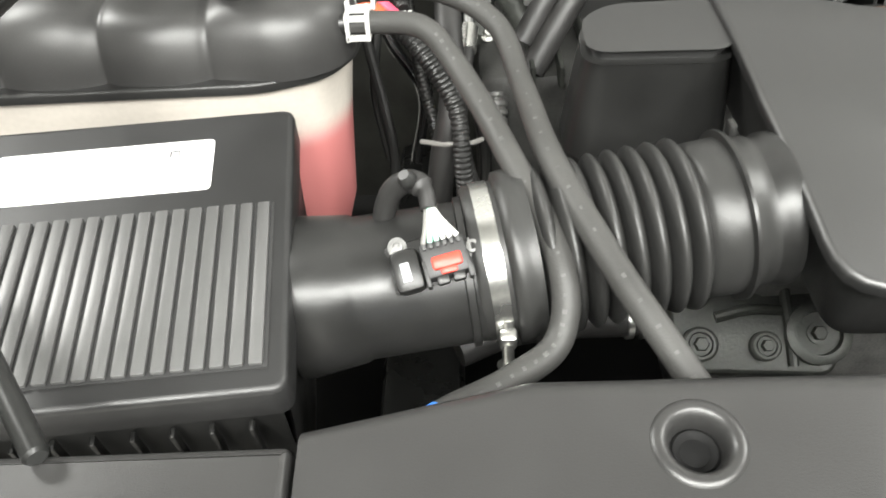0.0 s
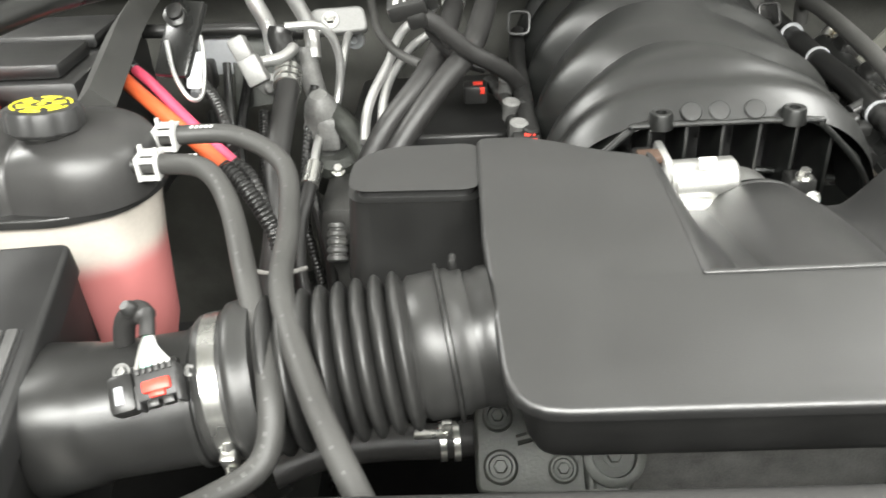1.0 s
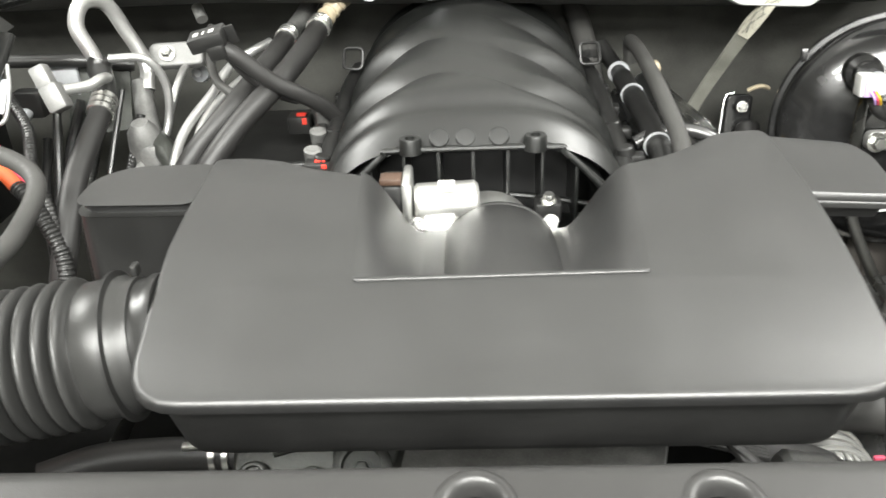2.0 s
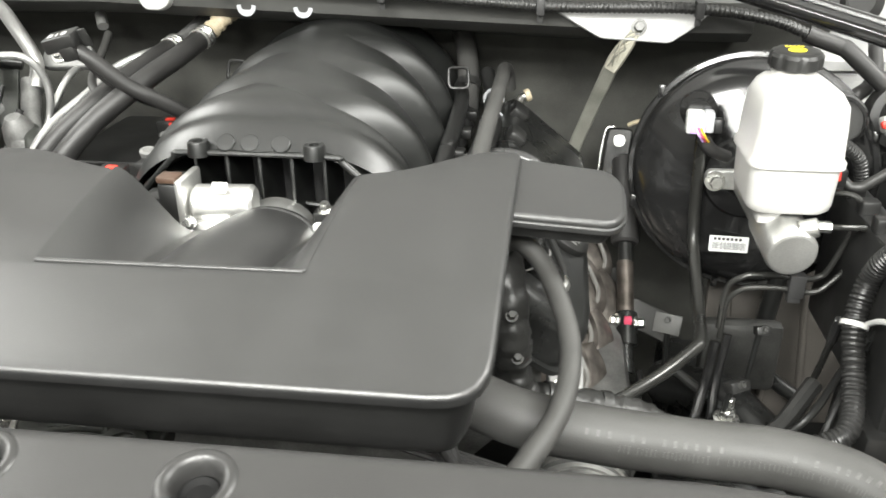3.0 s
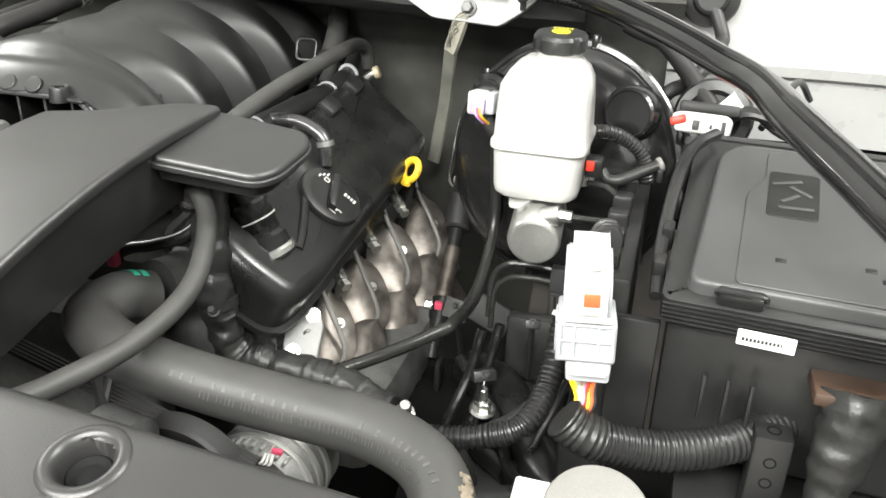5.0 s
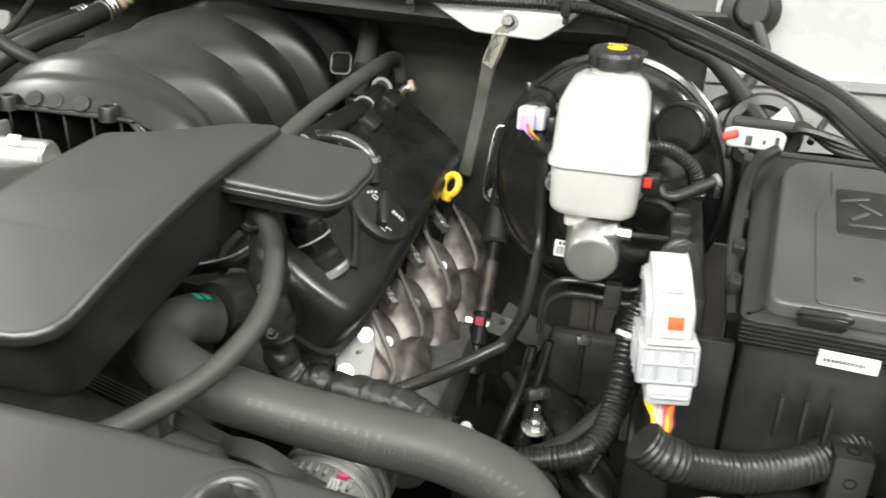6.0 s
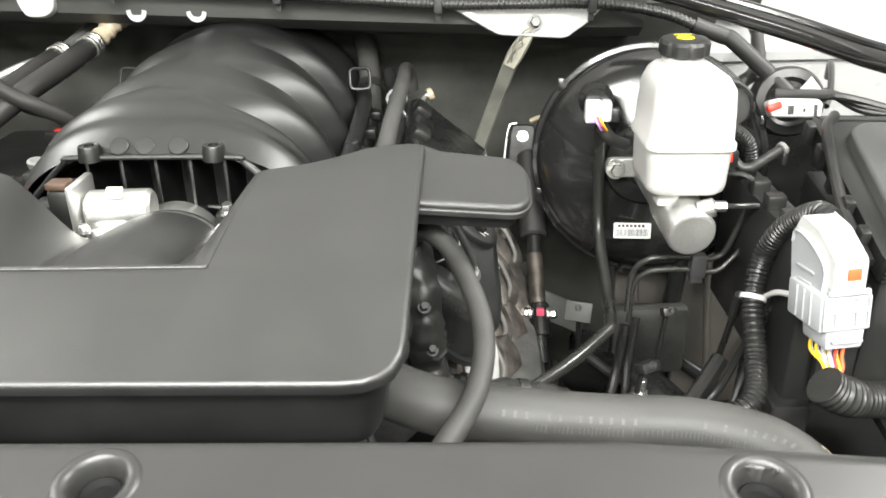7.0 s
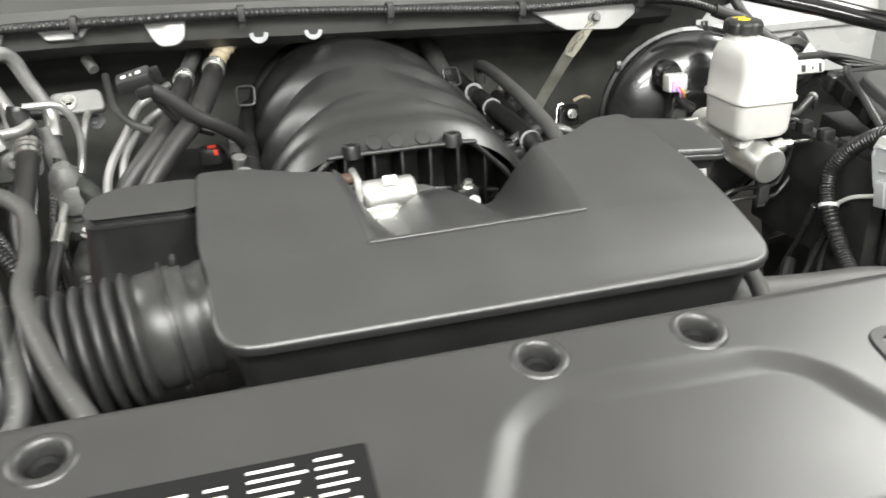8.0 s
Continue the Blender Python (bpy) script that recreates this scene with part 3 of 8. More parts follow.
SM = Matrix.Translation((-0.010, 0.438, 1.112)) @ pose(0, 0, 0, 40) @ pose(0, 0, 0, 0, 0, 14) @ Matrix.Diagonal((0.80, 0.84, 0.9, 1))
bm = G()
box(bm, (-0.004, 0.002, -0.004), (0.066, 0.044, 0.012), 0.004, m=SM)
box(bm, (-0.020, -0.004, 0.012), (0.026, 0.036, 0.022), 0.005, m=SM)
part("base", bm, BLACK, sen)
bm = G()
box(bm, (-0.021, -0.006, 0.0236), (0.008, 0.016, 0.002), 0.0006, m=SM)
part("code_mark", bm, GREY_PLASTIC, sen, "pale printed mark")
bm = G()
box(bm, (0.014, -0.002, 0.014), (0.040, 0.030, 0.022), 0.003, m=SM)
for k in range(6):
    box(bm, (-0.001 + k * 0.006, 0.010, 0.0255), (0.0042, 0.007, 0.004), 0.001, m=SM)
for k in (-1, 1):
    box(bm, (0.014 + k * 0.0185, -0.012, 0.016), (0.004, 0.022, 0.018), 0.0012, m=SM)
plug = part("plug", bm, INK, sen)
bm = G()
box(bm, (0.015, -0.006, 0.027), (0.026, 0.011, 0.006), 0.0018, m=SM)
box(bm, (0.015, -0.013, 0.026), (0.014, 0.006, 0.005), 0.001, m=SM)
part("lock_tab", bm, RED, plug, "red locking tab")
for k in (-1, 1):
    bm = G()
    box(bm, (0.015 + k * 0.007, -0.019, 0.018), (0.011, 0.008, 0.010), 0.0015, m=SM)
    part("latch", bm, BLACK, plug)
for p in ((-0.024, 0.020, 0.002), (0.040, 0.004, 0.0)):
    bm = G()
    lathe(bm, SM @ Matrix.Translation(p), [(0.0085, 0), (0.0085, 0.003), (0.0055, 0.0032), (0.0055, 0.008), (0.0030, 0.0082), (0.003, 0.006)], 18)
    part("screw", bm, DARK_ALU, sen)
tip = SM @ Vector((0.012, 0.040, 0.022))
for k, mt in enumerate((LEAD_GREY, PALE_GREEN, PALE_GREEN, WHITE_PLASTIC, WHITE_PLASTIC, WHITE_PLASTIC)):
    bm = G()
    a = SM @ Vector((-0.001 + k * 0.006, 0.012, 0.026))
    tube(bm, [a, (a * 0.5 + tip * 0.5) + SM.to_3x3() @ Vector((0, 0, 0.004)), tip + Vector((0.001 * k - 0.002, 0, 0))], 0.0019, 8, 10)
    part("wire", bm, mt, sen)
bm = G()
tube(bm, [tip, tip + Vector((-0.003, 0.012, 0.008)), tip + Vector((-0.014, 0.024, 0.007)), tip + Vector((-0.028, 0.030, -0.006)), tip + Vector((-0.036, 0.032, -0.030)), tip + Vector((-0.037, 0.032, -0.055))], lambda s, u: 0.0085 if s > 0.016 else 0.006, 12, 30)
part("boot", bm, DARK_RUBBER, sen)
bm = G()
lathe(bm, axes(tip + Vector((-0.012, 0.016, 0.010)), (-0.4, -0.4, 1)), [(0.004, 0), (0.0065, 0.004), (0.0065, 0.009), (0.004, 0.013)], 14)
part("clip_pin", bm, BLACK, sen)

# ---- coolant reservoir ----
tank = thing("coolant_tank", (-0.25, 0.70, 0.93), "translucent coolant tank with black lobed top and pink coolant", "coolant tank")
TO = [(-0.46, 0.636), (-0.16, 0.640), (-0.105, 0.662), (-0.082, 0.705), (-0.080, 0.745), (-0.10, 0.785), (-0.15, 0.80), (-0.46, 0.80)]
to = rounded(TO, 0.02, 4)
I4 = Matrix()
bm = G()
stack(bm, I4, [(inset(to, 0.035), 0.93), (inset(to, 0.024), 0.97), (inset(to, 0.016), 1.074), (inset(to, 0.010), 1.125), (inset(to, 0.005), 1.14)])
part("wall", bm, TANK_WALL, tank, "milky plastic wall with pink coolant showing through")
bm = G()
slab(bm, I4, to, 1.1405, 1.150, 0.003)
part("seam_flange", bm, BLACK, tank)
# black top with rounded lobes along the front
bm = G()
NX, NS = 130, 30
rows = []
for i in range(NX + 1):
    x = -0.46 + 0.378 * i / NX
    if x < -0.205:
        lobe = abs(math.sin(math.pi * (x + 0.392) / 0.093)) ** 0.55
    else:
        lobe = min(1.0, abs(math.sin(math.pi * (x + 0.205) / 0.25)) ** 0.55)
    endk = max(0.0, min(1.0, (-0.082 - x) / 0.075))
    endk = math.sqrt(max(0.0, 1 - (1 - endk) ** 2))
    half = 0.079 * (0.22 + 0.78 * endk)
    hgt = (0.060 + 0.012 * lobe) * (0.50 + 0.50 * endk)
    row = []
    for j in range(NS + 1):
        a = math.pi * j / NS
        c, s = math.cos(a), math.sin(a)
        bulge = 1 if c < 0 else 0.86 + 0.14 * lobe
        dent = 0.010 * math.exp(-((x + 0.25) / 0.035) ** 2 - ((c - 0.2) / 0.5) ** 2)
        row.append(bm.verts.new((x, 0.722 - half * bulge * math.copysign(abs(c) ** 0.62, c), 1.148 + hgt * abs(s) ** 0.72 - dent)))
    rows.append(row)
for a, b in zip(rows, rows[1:]):
    for j in range(NS):
        bm.faces.new((a[j], a[j + 1], b[j + 1], b[j]))
    bm.faces.new((a[0], b[0], b[-1], a[-1]))
bm.faces.new(rows[0])
bm.faces.new(list(reversed(rows[-1])))
part("top", bm, TANK_TOP, tank, "black lobed top", angle=1.3)
CM = pose(-0.173, 0.702, 1.2105, -6, 3, 0) @ Matrix.Diagonal((0.9, 0.9, 0.95, 1))
bm = G()
lathe(bm, CM, [(0.028, -0.025), (0.027, -0.015), (0.026, 0.002), (0.034, 0.003), (0.034, 0.006)], 32)
part("neck", bm, BLACK, tank)
bm = G()
lathe(bm, CM, [(0.038, 0.006), (0.0405, 0.009), (0.0405, 0.026), (0.038, 0.030), (0.030, 0.032)], 64, squash=lambda a, hh: 1 - 0.06 * max(0, math.cos(8 * a)) ** 2)
cap = part("cap", bm, INK, tank, "black lobed pressure cap")
for a0, a1 in ((0.2, 1.0), (1.25, 2.0), (2.3, 3.1), (3.3, 4.1), (4.4, 5.1), (5.35, 6.1)):
    o = [(r * math.cos(a0 + (a1 - a0) * k / 8), r * math.sin(a0 + (a1 - a0) * k / 8)) for r, ks in ((0.0315, range(9)), (0.0285, range(8, -1, -1))) for k in ks]
    bm = G()
    slab(bm, CM, o, 0.0318, 0.0328, 0.0002)
    part("warning_print", bm, YELLOW_PRINT, cap, "yellow printed ring")
for a in (0.5, 1.57, 2.64, 3.67, 4.71, 5.76):
    bm = G()
    mm = CM @ pose(0.0175 * math.cos(a), 0.0175 * math.sin(a), 0.0322, 0, 0, math.degrees(a))
    box(bm, (0, 0, 0), (0.014, 0.015 if a > 3 else 0.011, 0.001), 0.0003, m=mm)
    part("warning_symbol", bm, YELLOW_PRINT, cap, "yellow warning symbol")
bm = G()
box(bm, (0, 0, 0.0322), (0.008, 0.008, 0.001), 0.0003, m=CM)
part("warning_symbol", bm, YELLOW_PRINT, cap, "yellow warning symbol")

H1 = [(-0.098, 0.748, 1.184), (-0.06, 0.752, 1.184), (-0.003, 0.750, 1.181), (0.048, 0.717, 1.162), (0.067, 0.625, 1.146), (0.081, 0.509, 1.148), (0.118, 0.409, 1.122), (0.165, 0.325, 1.082), (0.19, 0.28, 1.04)]
H2 = [(-0.098, 0.690, 1.180), (-0.06, 0.688, 1.181), (-0.016, 0.670, 1.182), (0.012, 0.634, 1.163), (0.047, 0.533, 1.146), (0.080, 0.436, 1.116), (0.078, 0.395, 1.078), (0.041, 0.366, 1.068), (-0.012, 0.325, 1.075), (-0.03, 0.29, 1.06)]
for pts, extra in ((H1, None), (H2, BLUE)):
    t = thing("coolant_hose", pts[4], "grey-black rubber coolant hose from the tank over the air duct", "hose", "coolant hoses")
    bm = G()
    tube(bm, pts, 0.0102, 18, 90)
    part("hose", bm, RUBBER, t)
    c = Vector(pts[0]) + Vector((0.014, 0, 0))
    bm = G()
    box(bm, c, (0.004, 0.027, 0.025), 0.001)
    clip = part("quick_clip", bm, WHITE_PLASTIC, t, "white plastic quick clip")
    for off, size in (((0.018, 0, 0), (0.004, 0.026, 0.024)), ((0.009, 0.0115, 0.009), (0.020, 0.004, 0.005)), ((0.009, -0.0115, 0.009), (0.020, 0.004, 0.005)), ((0.009, -0.0115, -0.009), (0.020, 0.004, 0.005)), ((0.009, 0, 0.0122), (0.020, 0.008, 0.003)), ((0.018, -0.004, 0.015), (0.004, 0.005, 0.008)), ((0.0, 0.005, 0.015), (0.004, 0.005, 0.008))):
        bm = G()
        box(bm, c + Vector(off), size, 0.0008)
        part("jaw", bm, WHITE_PLASTIC, clip)
    bm = G()
    rod(bm, c + Vector((-0.03, 0, 0)), c + Vector((-0.002, 0, 0)), 0.0105, seg=18)
    part("nipple", bm, BLACK, t)
    bm = G()
    for k in range(5):
        p = Vector(pts[1]) + Vector((0.012 + k * 0.005, -0.003, 0.0094))
        box(bm, p, (0.0032, 0.005, 0.0012), 0)
    part("print", bm, WHITE_PRINT, t, "short white print")
    cc = curve(pts, 90)
    rr = random.Random(len(pts))
    for k in range(24, 84, 2):
        p, d = cc[k], (cc[k + 1] - cc[k]).normalized()
        up = Vector((-0.15, -0.55, 0.8))
        up = (up - d * up.dot(d)).normalized()
        if rr.random() < 0.7:
            bm = G()
            box(bm, (0, 0, 0.0101), (0.0016 + 0.002 * rr.random(), 0.004 * rr.uniform(0.5, 1), 0.0004), 0, m=axes(p, up, d))
            part("stroke", bm, PALE_PRINT, t, "faint grey print")
    if extra:
        bm = G()
        tube(bm, [cc[78], cc[79], cc[80]], 0.0106, 18, 4)
        part("paint_band", bm, extra, t, "blue paint band")

# ---- intake manifold ----
man = thing("intake_manifold", (0.515, 1.03, 1.0), "black moulded plastic intake manifold with arched runners", "intake manifold")
MX = 0.515


LEFT_RIDGES = [(0.935, 0.010), (1.070, 0.020), (1.195, 0.030), (1.320, 0.030)]
RIGHT_RIDGES = [(0.862, 0.045), (0.992, 0.045), (1.115, 0.050), (1.240, 0.050)]


def ease(v):
    v = max(0.0, min(1.0, v))
    return v * v * (3 - 2 * v)


def ridge_lines(s, side):
    """Where the runners part along the manifold, at one angle round it."""
    right = ease((s - 0.38) / 0.24)
    both = [(1 - right) * (cl + kl * side) + right * (cr + kr * side) for (cl, kl), (cr, kr) in zip(LEFT_RIDGES, RIGHT_RIDGES)]
    return [0.792 + 0.02 * side] + both + [1.420]


def crest_z(y):
    """Height of the manifold's back along its length."""
    if y < 0.90:
        return 1.168 + 0.044 * math.sin(math.pi / 2 * max(0, (y - 0.79)) / 0.11)
    return 1.212 + 0.020 * ease((y - 0.90) / 0.32) - 3.0 * max(0, y - 1.32) ** 2


def step(side):
    """Depth of the crease between two runners."""
    return 0.0008 + 0.046 * max(0.0, side - 0.10) ** 1.1


NS_, NP_ = 150, 60
for n in range(5):
    bm = G()
    rows = []
    for j in range(NP_ + 2):
        p = min(1.0, j / NP_)
        row = []
        for i in range(NS_ + 1):
            s = i / NS_
            a = math.pi * s
            c, sn = -math.cos(a), math.sin(a)
            side = abs(s - 0.5) / 0.30
            side /= (1 + side ** 5) ** 0.2
            lines = ridge_lines(s, side)
            y = lines[n] + (lines[n + 1] - lines[n]) * p
            if n == 0:
                q = (y - lines[0]) / 0.115
                low = 0.010 * (1 - math.sin(math.pi / 2 * min(1, q / 0.40))) + 0.0065 * math.exp(-((q - 0.42) / 0.12) ** 2) + (0.001 + 0.6 * step(side)) * max(0, (p - 0.50) / 0.50) ** 1.6
            else:
                rise = 0.34
                low = step(side) * (1 - math.sin(math.pi / 2 * p / rise)) ** 0.85 if p < rise else 0.60 * step(side) * ((p - rise) / (1 - rise)) ** 1.4
                if n == 1:
                    low += 0.006 * (1 - ease(p / 0.5)) * (1 - ease(side / 0.6))
                if n == 4:
                    low *= 1 if p < rise else 0.4
            if j > NP_:
                low += 0.020
            d = 0.030 - low
            rx, rz = 0.166 + d + 0.012 * max(0, 0.92 - y), crest_z(y) - 1.06 + d
            row.append(bm.verts.new((MX + rx * math.copysign(abs(c) ** 0.94, c), y, 1.03 + rz * max(0, sn) ** 0.87)))
        rows.append(row)
    for a, b in zip(rows, rows[1:]):
        for i in range(NS_):
            bm.faces.new((a[i], a[i + 1], b[i + 1], b[i]))
    part("runner", bm, MANIFOLD, man, angle=1.0)
# mouth frame: arch at the front with ribs
bm = G()
arch = [(-0.175, 1.056), (-0.150, 1.100), (-0.105, 1.147), (-0.085, 1.155), (0.085, 1.155), (0.105, 1.147), (0.150, 1.100), (0.175, 1.056)]
tube(bm, [(MX + a, 0.795, z) for a, z in arch], 0.0036, 10, 50)
part("mouth_rim", bm, MANIFOLD, man)
bm = G()
o = rounded([(-0.178, 1.03), (0.178, 1.03), (0.155, 1.105), (0.106, 1.150), (0.085, 1.158), (-0.085, 1.158), (-0.106, 1.150), (-0.155, 1.105)], 0.01, 3)
m = Matrix(((1, 0, 0, MX), (0, 0, -1, 0.90), (0, 1, 0, 0), (0, 0, 0, 1)))
stack(bm, m, [(inset(o, 0.022), -0.16), (inset(o, 0.022), -0.12)])
part("plenum", bm, MANIFOLD, man)
# Added dark plate stands for the deep shade inside the mouth
bm = G()
box(bm, (MX, 0.905, 1.05), (0.27, 0.012, 0.18), 0.002)
part("mouth_shade_plate", bm, INK, man)
bm = G()
stack(bm, m, [(inset(o, 0.004), 0.04), (inset(o, 0.0), 0.10), (inset(o, 0.005), 0.103), (inset(o, 0.010), 0.04)], cap=False)
part("mouth_shell", bm, MANIFOLD, man)
for k in range(7):
    x = MX - 0.12 + k * 0.04
    bm = G()
    box(bm, (x, 0.842, 1.092), (0.0042, 0.080, 0.122 if 0 < k < 6 else 0.08), 0.001)
    part("rib", bm, MANIFOLD, man)
bm = G()
tube(bm, [(MX - 0.15, 0.84, 1.062), (MX - 0.05, 0.84, 1.078), (MX + 0.05, 0.84, 1.076), (MX + 0.15, 0.84, 1.06)], 0.004, 8, 20)
part("cross_rib", bm, MANIFOLD, man)
for dx in (-0.071, 0.071):
    bm = G()
    lathe(bm, pose(MX + dx, 0.797, 1.152), [(0.0140, 0), (0.0125, 0.015), (0.0115, 0.0175), (0.0095, 0.0180), (0.0085, 0.0172), (0.006, 0.0172), (0.0055, 0.012)], 24)
    part("boss", bm, MANIFOLD, man)
for dx in (-0.038, -0.008, 0.03):
    bm = G()
    lathe(bm, axes((MX + dx, 0.799, 1.1685), (0, -0.72, 0.70)), [(0.0118, -0.006), (0.0114, -0.0012), (0.0104, -0.0004), (0.006, -0.0002)], 20)
    part("pad", bm, MANIFOLD, man)
bm = G()
box(bm, (MX, 1.13, 1.015), (0.36, 0.36, 0.10), 0.02)
part("base", bm, MANIFOLD, man)
# side ports with loops
for sx, yy in ((1, 1.235), (-1, 1.250)):
    bm = G()
    loop = rounded([(-0.016, -0.017), (0.016, -0.017), (0.016, 0.017), (-0.016, 0.017)], 0.009, 4)
    tube(bm, [Matrix.Translation((MX + sx * 0.192, yy, 1.142)) @ pose(0, 0, 0, 62, 0, 8 * sx) @ Vector((a, b, 0)) for a, b in loop + [loop[0]]], 0.0027, 8, 60)
    part("port_loop", bm, BLACK, man)
for sx in (-1, 1):
    bm = G()
    tube(bm, [(MX + sx * 0.195, 0.86, 1.07), (MX + sx * 0.198, 1.0, 1.085), (MX + sx * 0.198, 1.2, 1.10), (MX + sx * 0.19, 1.30, 1.11)], 0.013, 12, 24)
    part("fuel_rail", bm, BLACK, man)
    for k in range(4):
        bm = G()
        y = 0.93 + k * 0.1
        rod(bm, (MX + sx * 0.205, y, 1.06), (MX + sx * 0.198, y, 1.10), 0.014, 0.011, 16, 0.002)
        box(bm, (MX + sx * 0.214, y, 1.082), (0.022, 0.022, 0.016), 0.004)
        part("injector", bm, BLACK, man)

# ---- throttle body ----
thr = thing("throttle_body", (0.50, 0.765, 1.04), "silver throttle body with a cylindrical motor behind the resonator", "throttle body")
bm = G()
rod(bm, (0.448, 0.758, 1.106), (0.520, 0.764, 1.106), 0.0225, seg=32, bevel=0.004)
part("motor", bm, ALU, thr)
bm = G()
box(bm, (0.441, 0.762, 1.108), (0.010, 0.058, 0.066), 0.004)
box(bm, (0.47, 0.755, 1.078), (0.07, 0.05, 0.03), 0.006)
part("gear_housing", bm, ALU, thr)
bm = G()
box(bm, (0.424, 0.765, 1.105), (0.026, 0.05, 0.06), 0.006)
box(bm, (0.40, 0.765, 1.10), (0.03, 0.036, 0.03), 0.005)
part("cover", bm, BLACK, thr)
bm = G()
box(bm, (0.424, 0.752, 1.139), (0.024, 0.022, 0.008), 0.002)
part("vent_tab", bm, BRONZE, thr)
bm = G()
lathe(bm, axes((0.532, 0.735, 1.045), (0, 1, 0.02)), [(0.058, 0), (0.060, 0.004), (0.060, 0.02), (0.052, 0.024), (0.052, 0.07)], 40)
part("bore", bm, ALU, thr)
for p in ((0.452, 0.728, 1.094), (0.475, 0.726, 1.07), (0.60, 0.745, 1.085)):
    bm = G()
    hexbolt(bm, p, (0, -1, 0.3), 0.006, 0.006)
    part("bolt", bm, STEEL, thr)
bm = G()
slab(bm, axes((0.485, 0.7465, 1.131), (0, -0.65, 0.76)), rounded([(-0.009, -0.007), (0.009, -0.007), (0.009, 0.007), (-0.009, 0.007)], 0.001, 2), 0, 0.0006, 0.0002)
part("code_label", bm, PAPER, thr, "small white code label")
pin = thing("map_sensor", (0.598, 0.775, 1.07), "small black sensor with a bright bolt beside the throttle body", "sensor")
bm = G()
box(bm, (0.6, 0.785, 1.082), (0.03, 0.03, 0.025), 0.004)
part("body", bm, BLACK, pin)
bm = G()
hexbolt(bm, (0.6, 0.775, 1.095), (0, -0.2, 1), 0.0065, 0.010)
part("bolt", bm, STEEL, pin)

# ---- bulkhead, cowl and side panels ----
bm = G()
NXF, NZF = 60, 20
rows = []
for j in range(NZF + 1):
    row = []
    for i in range(NXF + 1):
        x = -0.55 + 1.85 * i / NXF
        z = 0.45 + 0.80 * j / NZF
        y = 1.44 + 0.012 * noise.noise(Vector((x * 5, z * 5, 0))) - 0.10 * max(0, min(1, (z - 1.10) / 0.14)) ** 2 - 0.06 * max(0, min(1, (x - 0.95) / 0.2))
        row.append(bm.verts.new((x, y, z)))
    rows.append(row)
for a, b in zip(rows, rows[1:]):
    for i in range(NXF):
        bm.faces.new((a[i], a[i + 1], b[i + 1], b[i]))
got = bmesh.ops.extrude_face_region(bm, geom=list(bm.faces))
for v in got["geom"]:
    if isinstance(v, bmesh.types.BMVert):
        v.co.y += 0.05
solo("bulkhead", bm, FELT, "dark felt-covered bulkhead behind the engine", "bulkhead", kind="structure")
# cowl front with white body metal showing through scalloped openings
cowl = thing("cowl", (0.6, 1.24, 1.2), "dark grey cowl panel with white body metal showing through openings", "cowl", kind="structure")


def cowl_z(x):
    return 1.292 - 0.036 * max(0, min(1, (x - 0.1) / 0.95))


bm = G()
pr = [(1.40, -0.085), (1.33, -0.065), (1.265, -0.055), (1.232, -0.035), (1.224, -0.005), (1.218, 0.012), (1.222, 0.026), (1.30, 0.05), (1.52, 0.075), (1.75, 0.16)]
xs = [-0.6 + 1.76 * i / 40 for i in range(41)]
rows = [[bm.verts.new((x, y, cowl_z(x) + dz)) for x in xs] for y, dz in pr]
for a, b in zip(rows, rows[1:]):
    for i in range(40):
        bm.faces.new((a[i], a[i + 1], b[i + 1], b[i]))
part("panel", bm, COWL_GREY, cowl)
for o in ([(0.005, 0.0), (0.092, 0.0), (0.075, -0.022), (0.02, -0.022)], [(0.172, 0.002), (0.242, 0.002), (0.236, -0.032), (0.222, -0.042), (0.195, -0.042), (0.185, -0.03)],
          [(0.855, -0.004), (1.096, -0.002), (1.068, -0.03), (1.035, -0.052), (0.93, -0.046)], [(-0.11, 0.0), (-0.04, 0.0), (-0.05, -0.024), (-0.1, -0.024)]):
    bm = G()
    oo = rounded(o[::-1], 0.008, 4)
    cz = cowl_z(sum(p[0] for p in o) / len(o))
    m = Matrix(((1, 0, 0, 0), (0, 0, -1, 1.226), (0, 1, 0, cz), (0, 0, 0, 1))) @ pose(0, 0, 0, -14)
    slab(bm, m, oo, -0.012, 0.004, 0.002)
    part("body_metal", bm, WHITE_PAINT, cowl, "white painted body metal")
for x, dz in ((0.36, -0.03), (0.455, -0.028)):
    bm = G()
    lathe(bm, axes((x, 1.236, cowl_z(x) + dz), (0, -1, 0.1)), [(0.016, 0), (0.016, 0.006), (0.009, 0.0065), (0.0085, 0.003)], 22)
    part("plug", bm, GREY_PLASTIC, cowl, "pale round plug")
# cable along the cowl with clips
cab = thing("cowl_harness", (0.6, 1.21, 1.27), "black corrugated wiring conduit clipped along the cowl", "wiring harness")
CP = [(-0.25, 1.20, 1.298), (0.0, 1.203, 1.297), (0.33, 1.205, 1.293), (0.62, 1.205, 1.277), (0.85, 1.205, 1.262), (1.06, 1.20, 1.262), (1.17, 1.19, 1.25), (1.24, 1.18, 1.226)]
bm = G()
loom(bm, CP, 0.0085, 0.007)
part("conduit", bm, BLACK, cab)
cc = curve(CP, 80)
for i, x in enumerate((0.06, 0.33, 0.60, 0.845, 1.07)):
    p = min(cc, key=lambda q: abs(q.x - x))
    bm = G()
    box(bm, p, (0.013, 0.024, 0.026), 0.003)
    box(bm, p + Vector((0, 0.004, -0.018)), (0.009, 0.006, 0.016), 0.001)
    part("clip", bm, INK, cab)
bm = G()
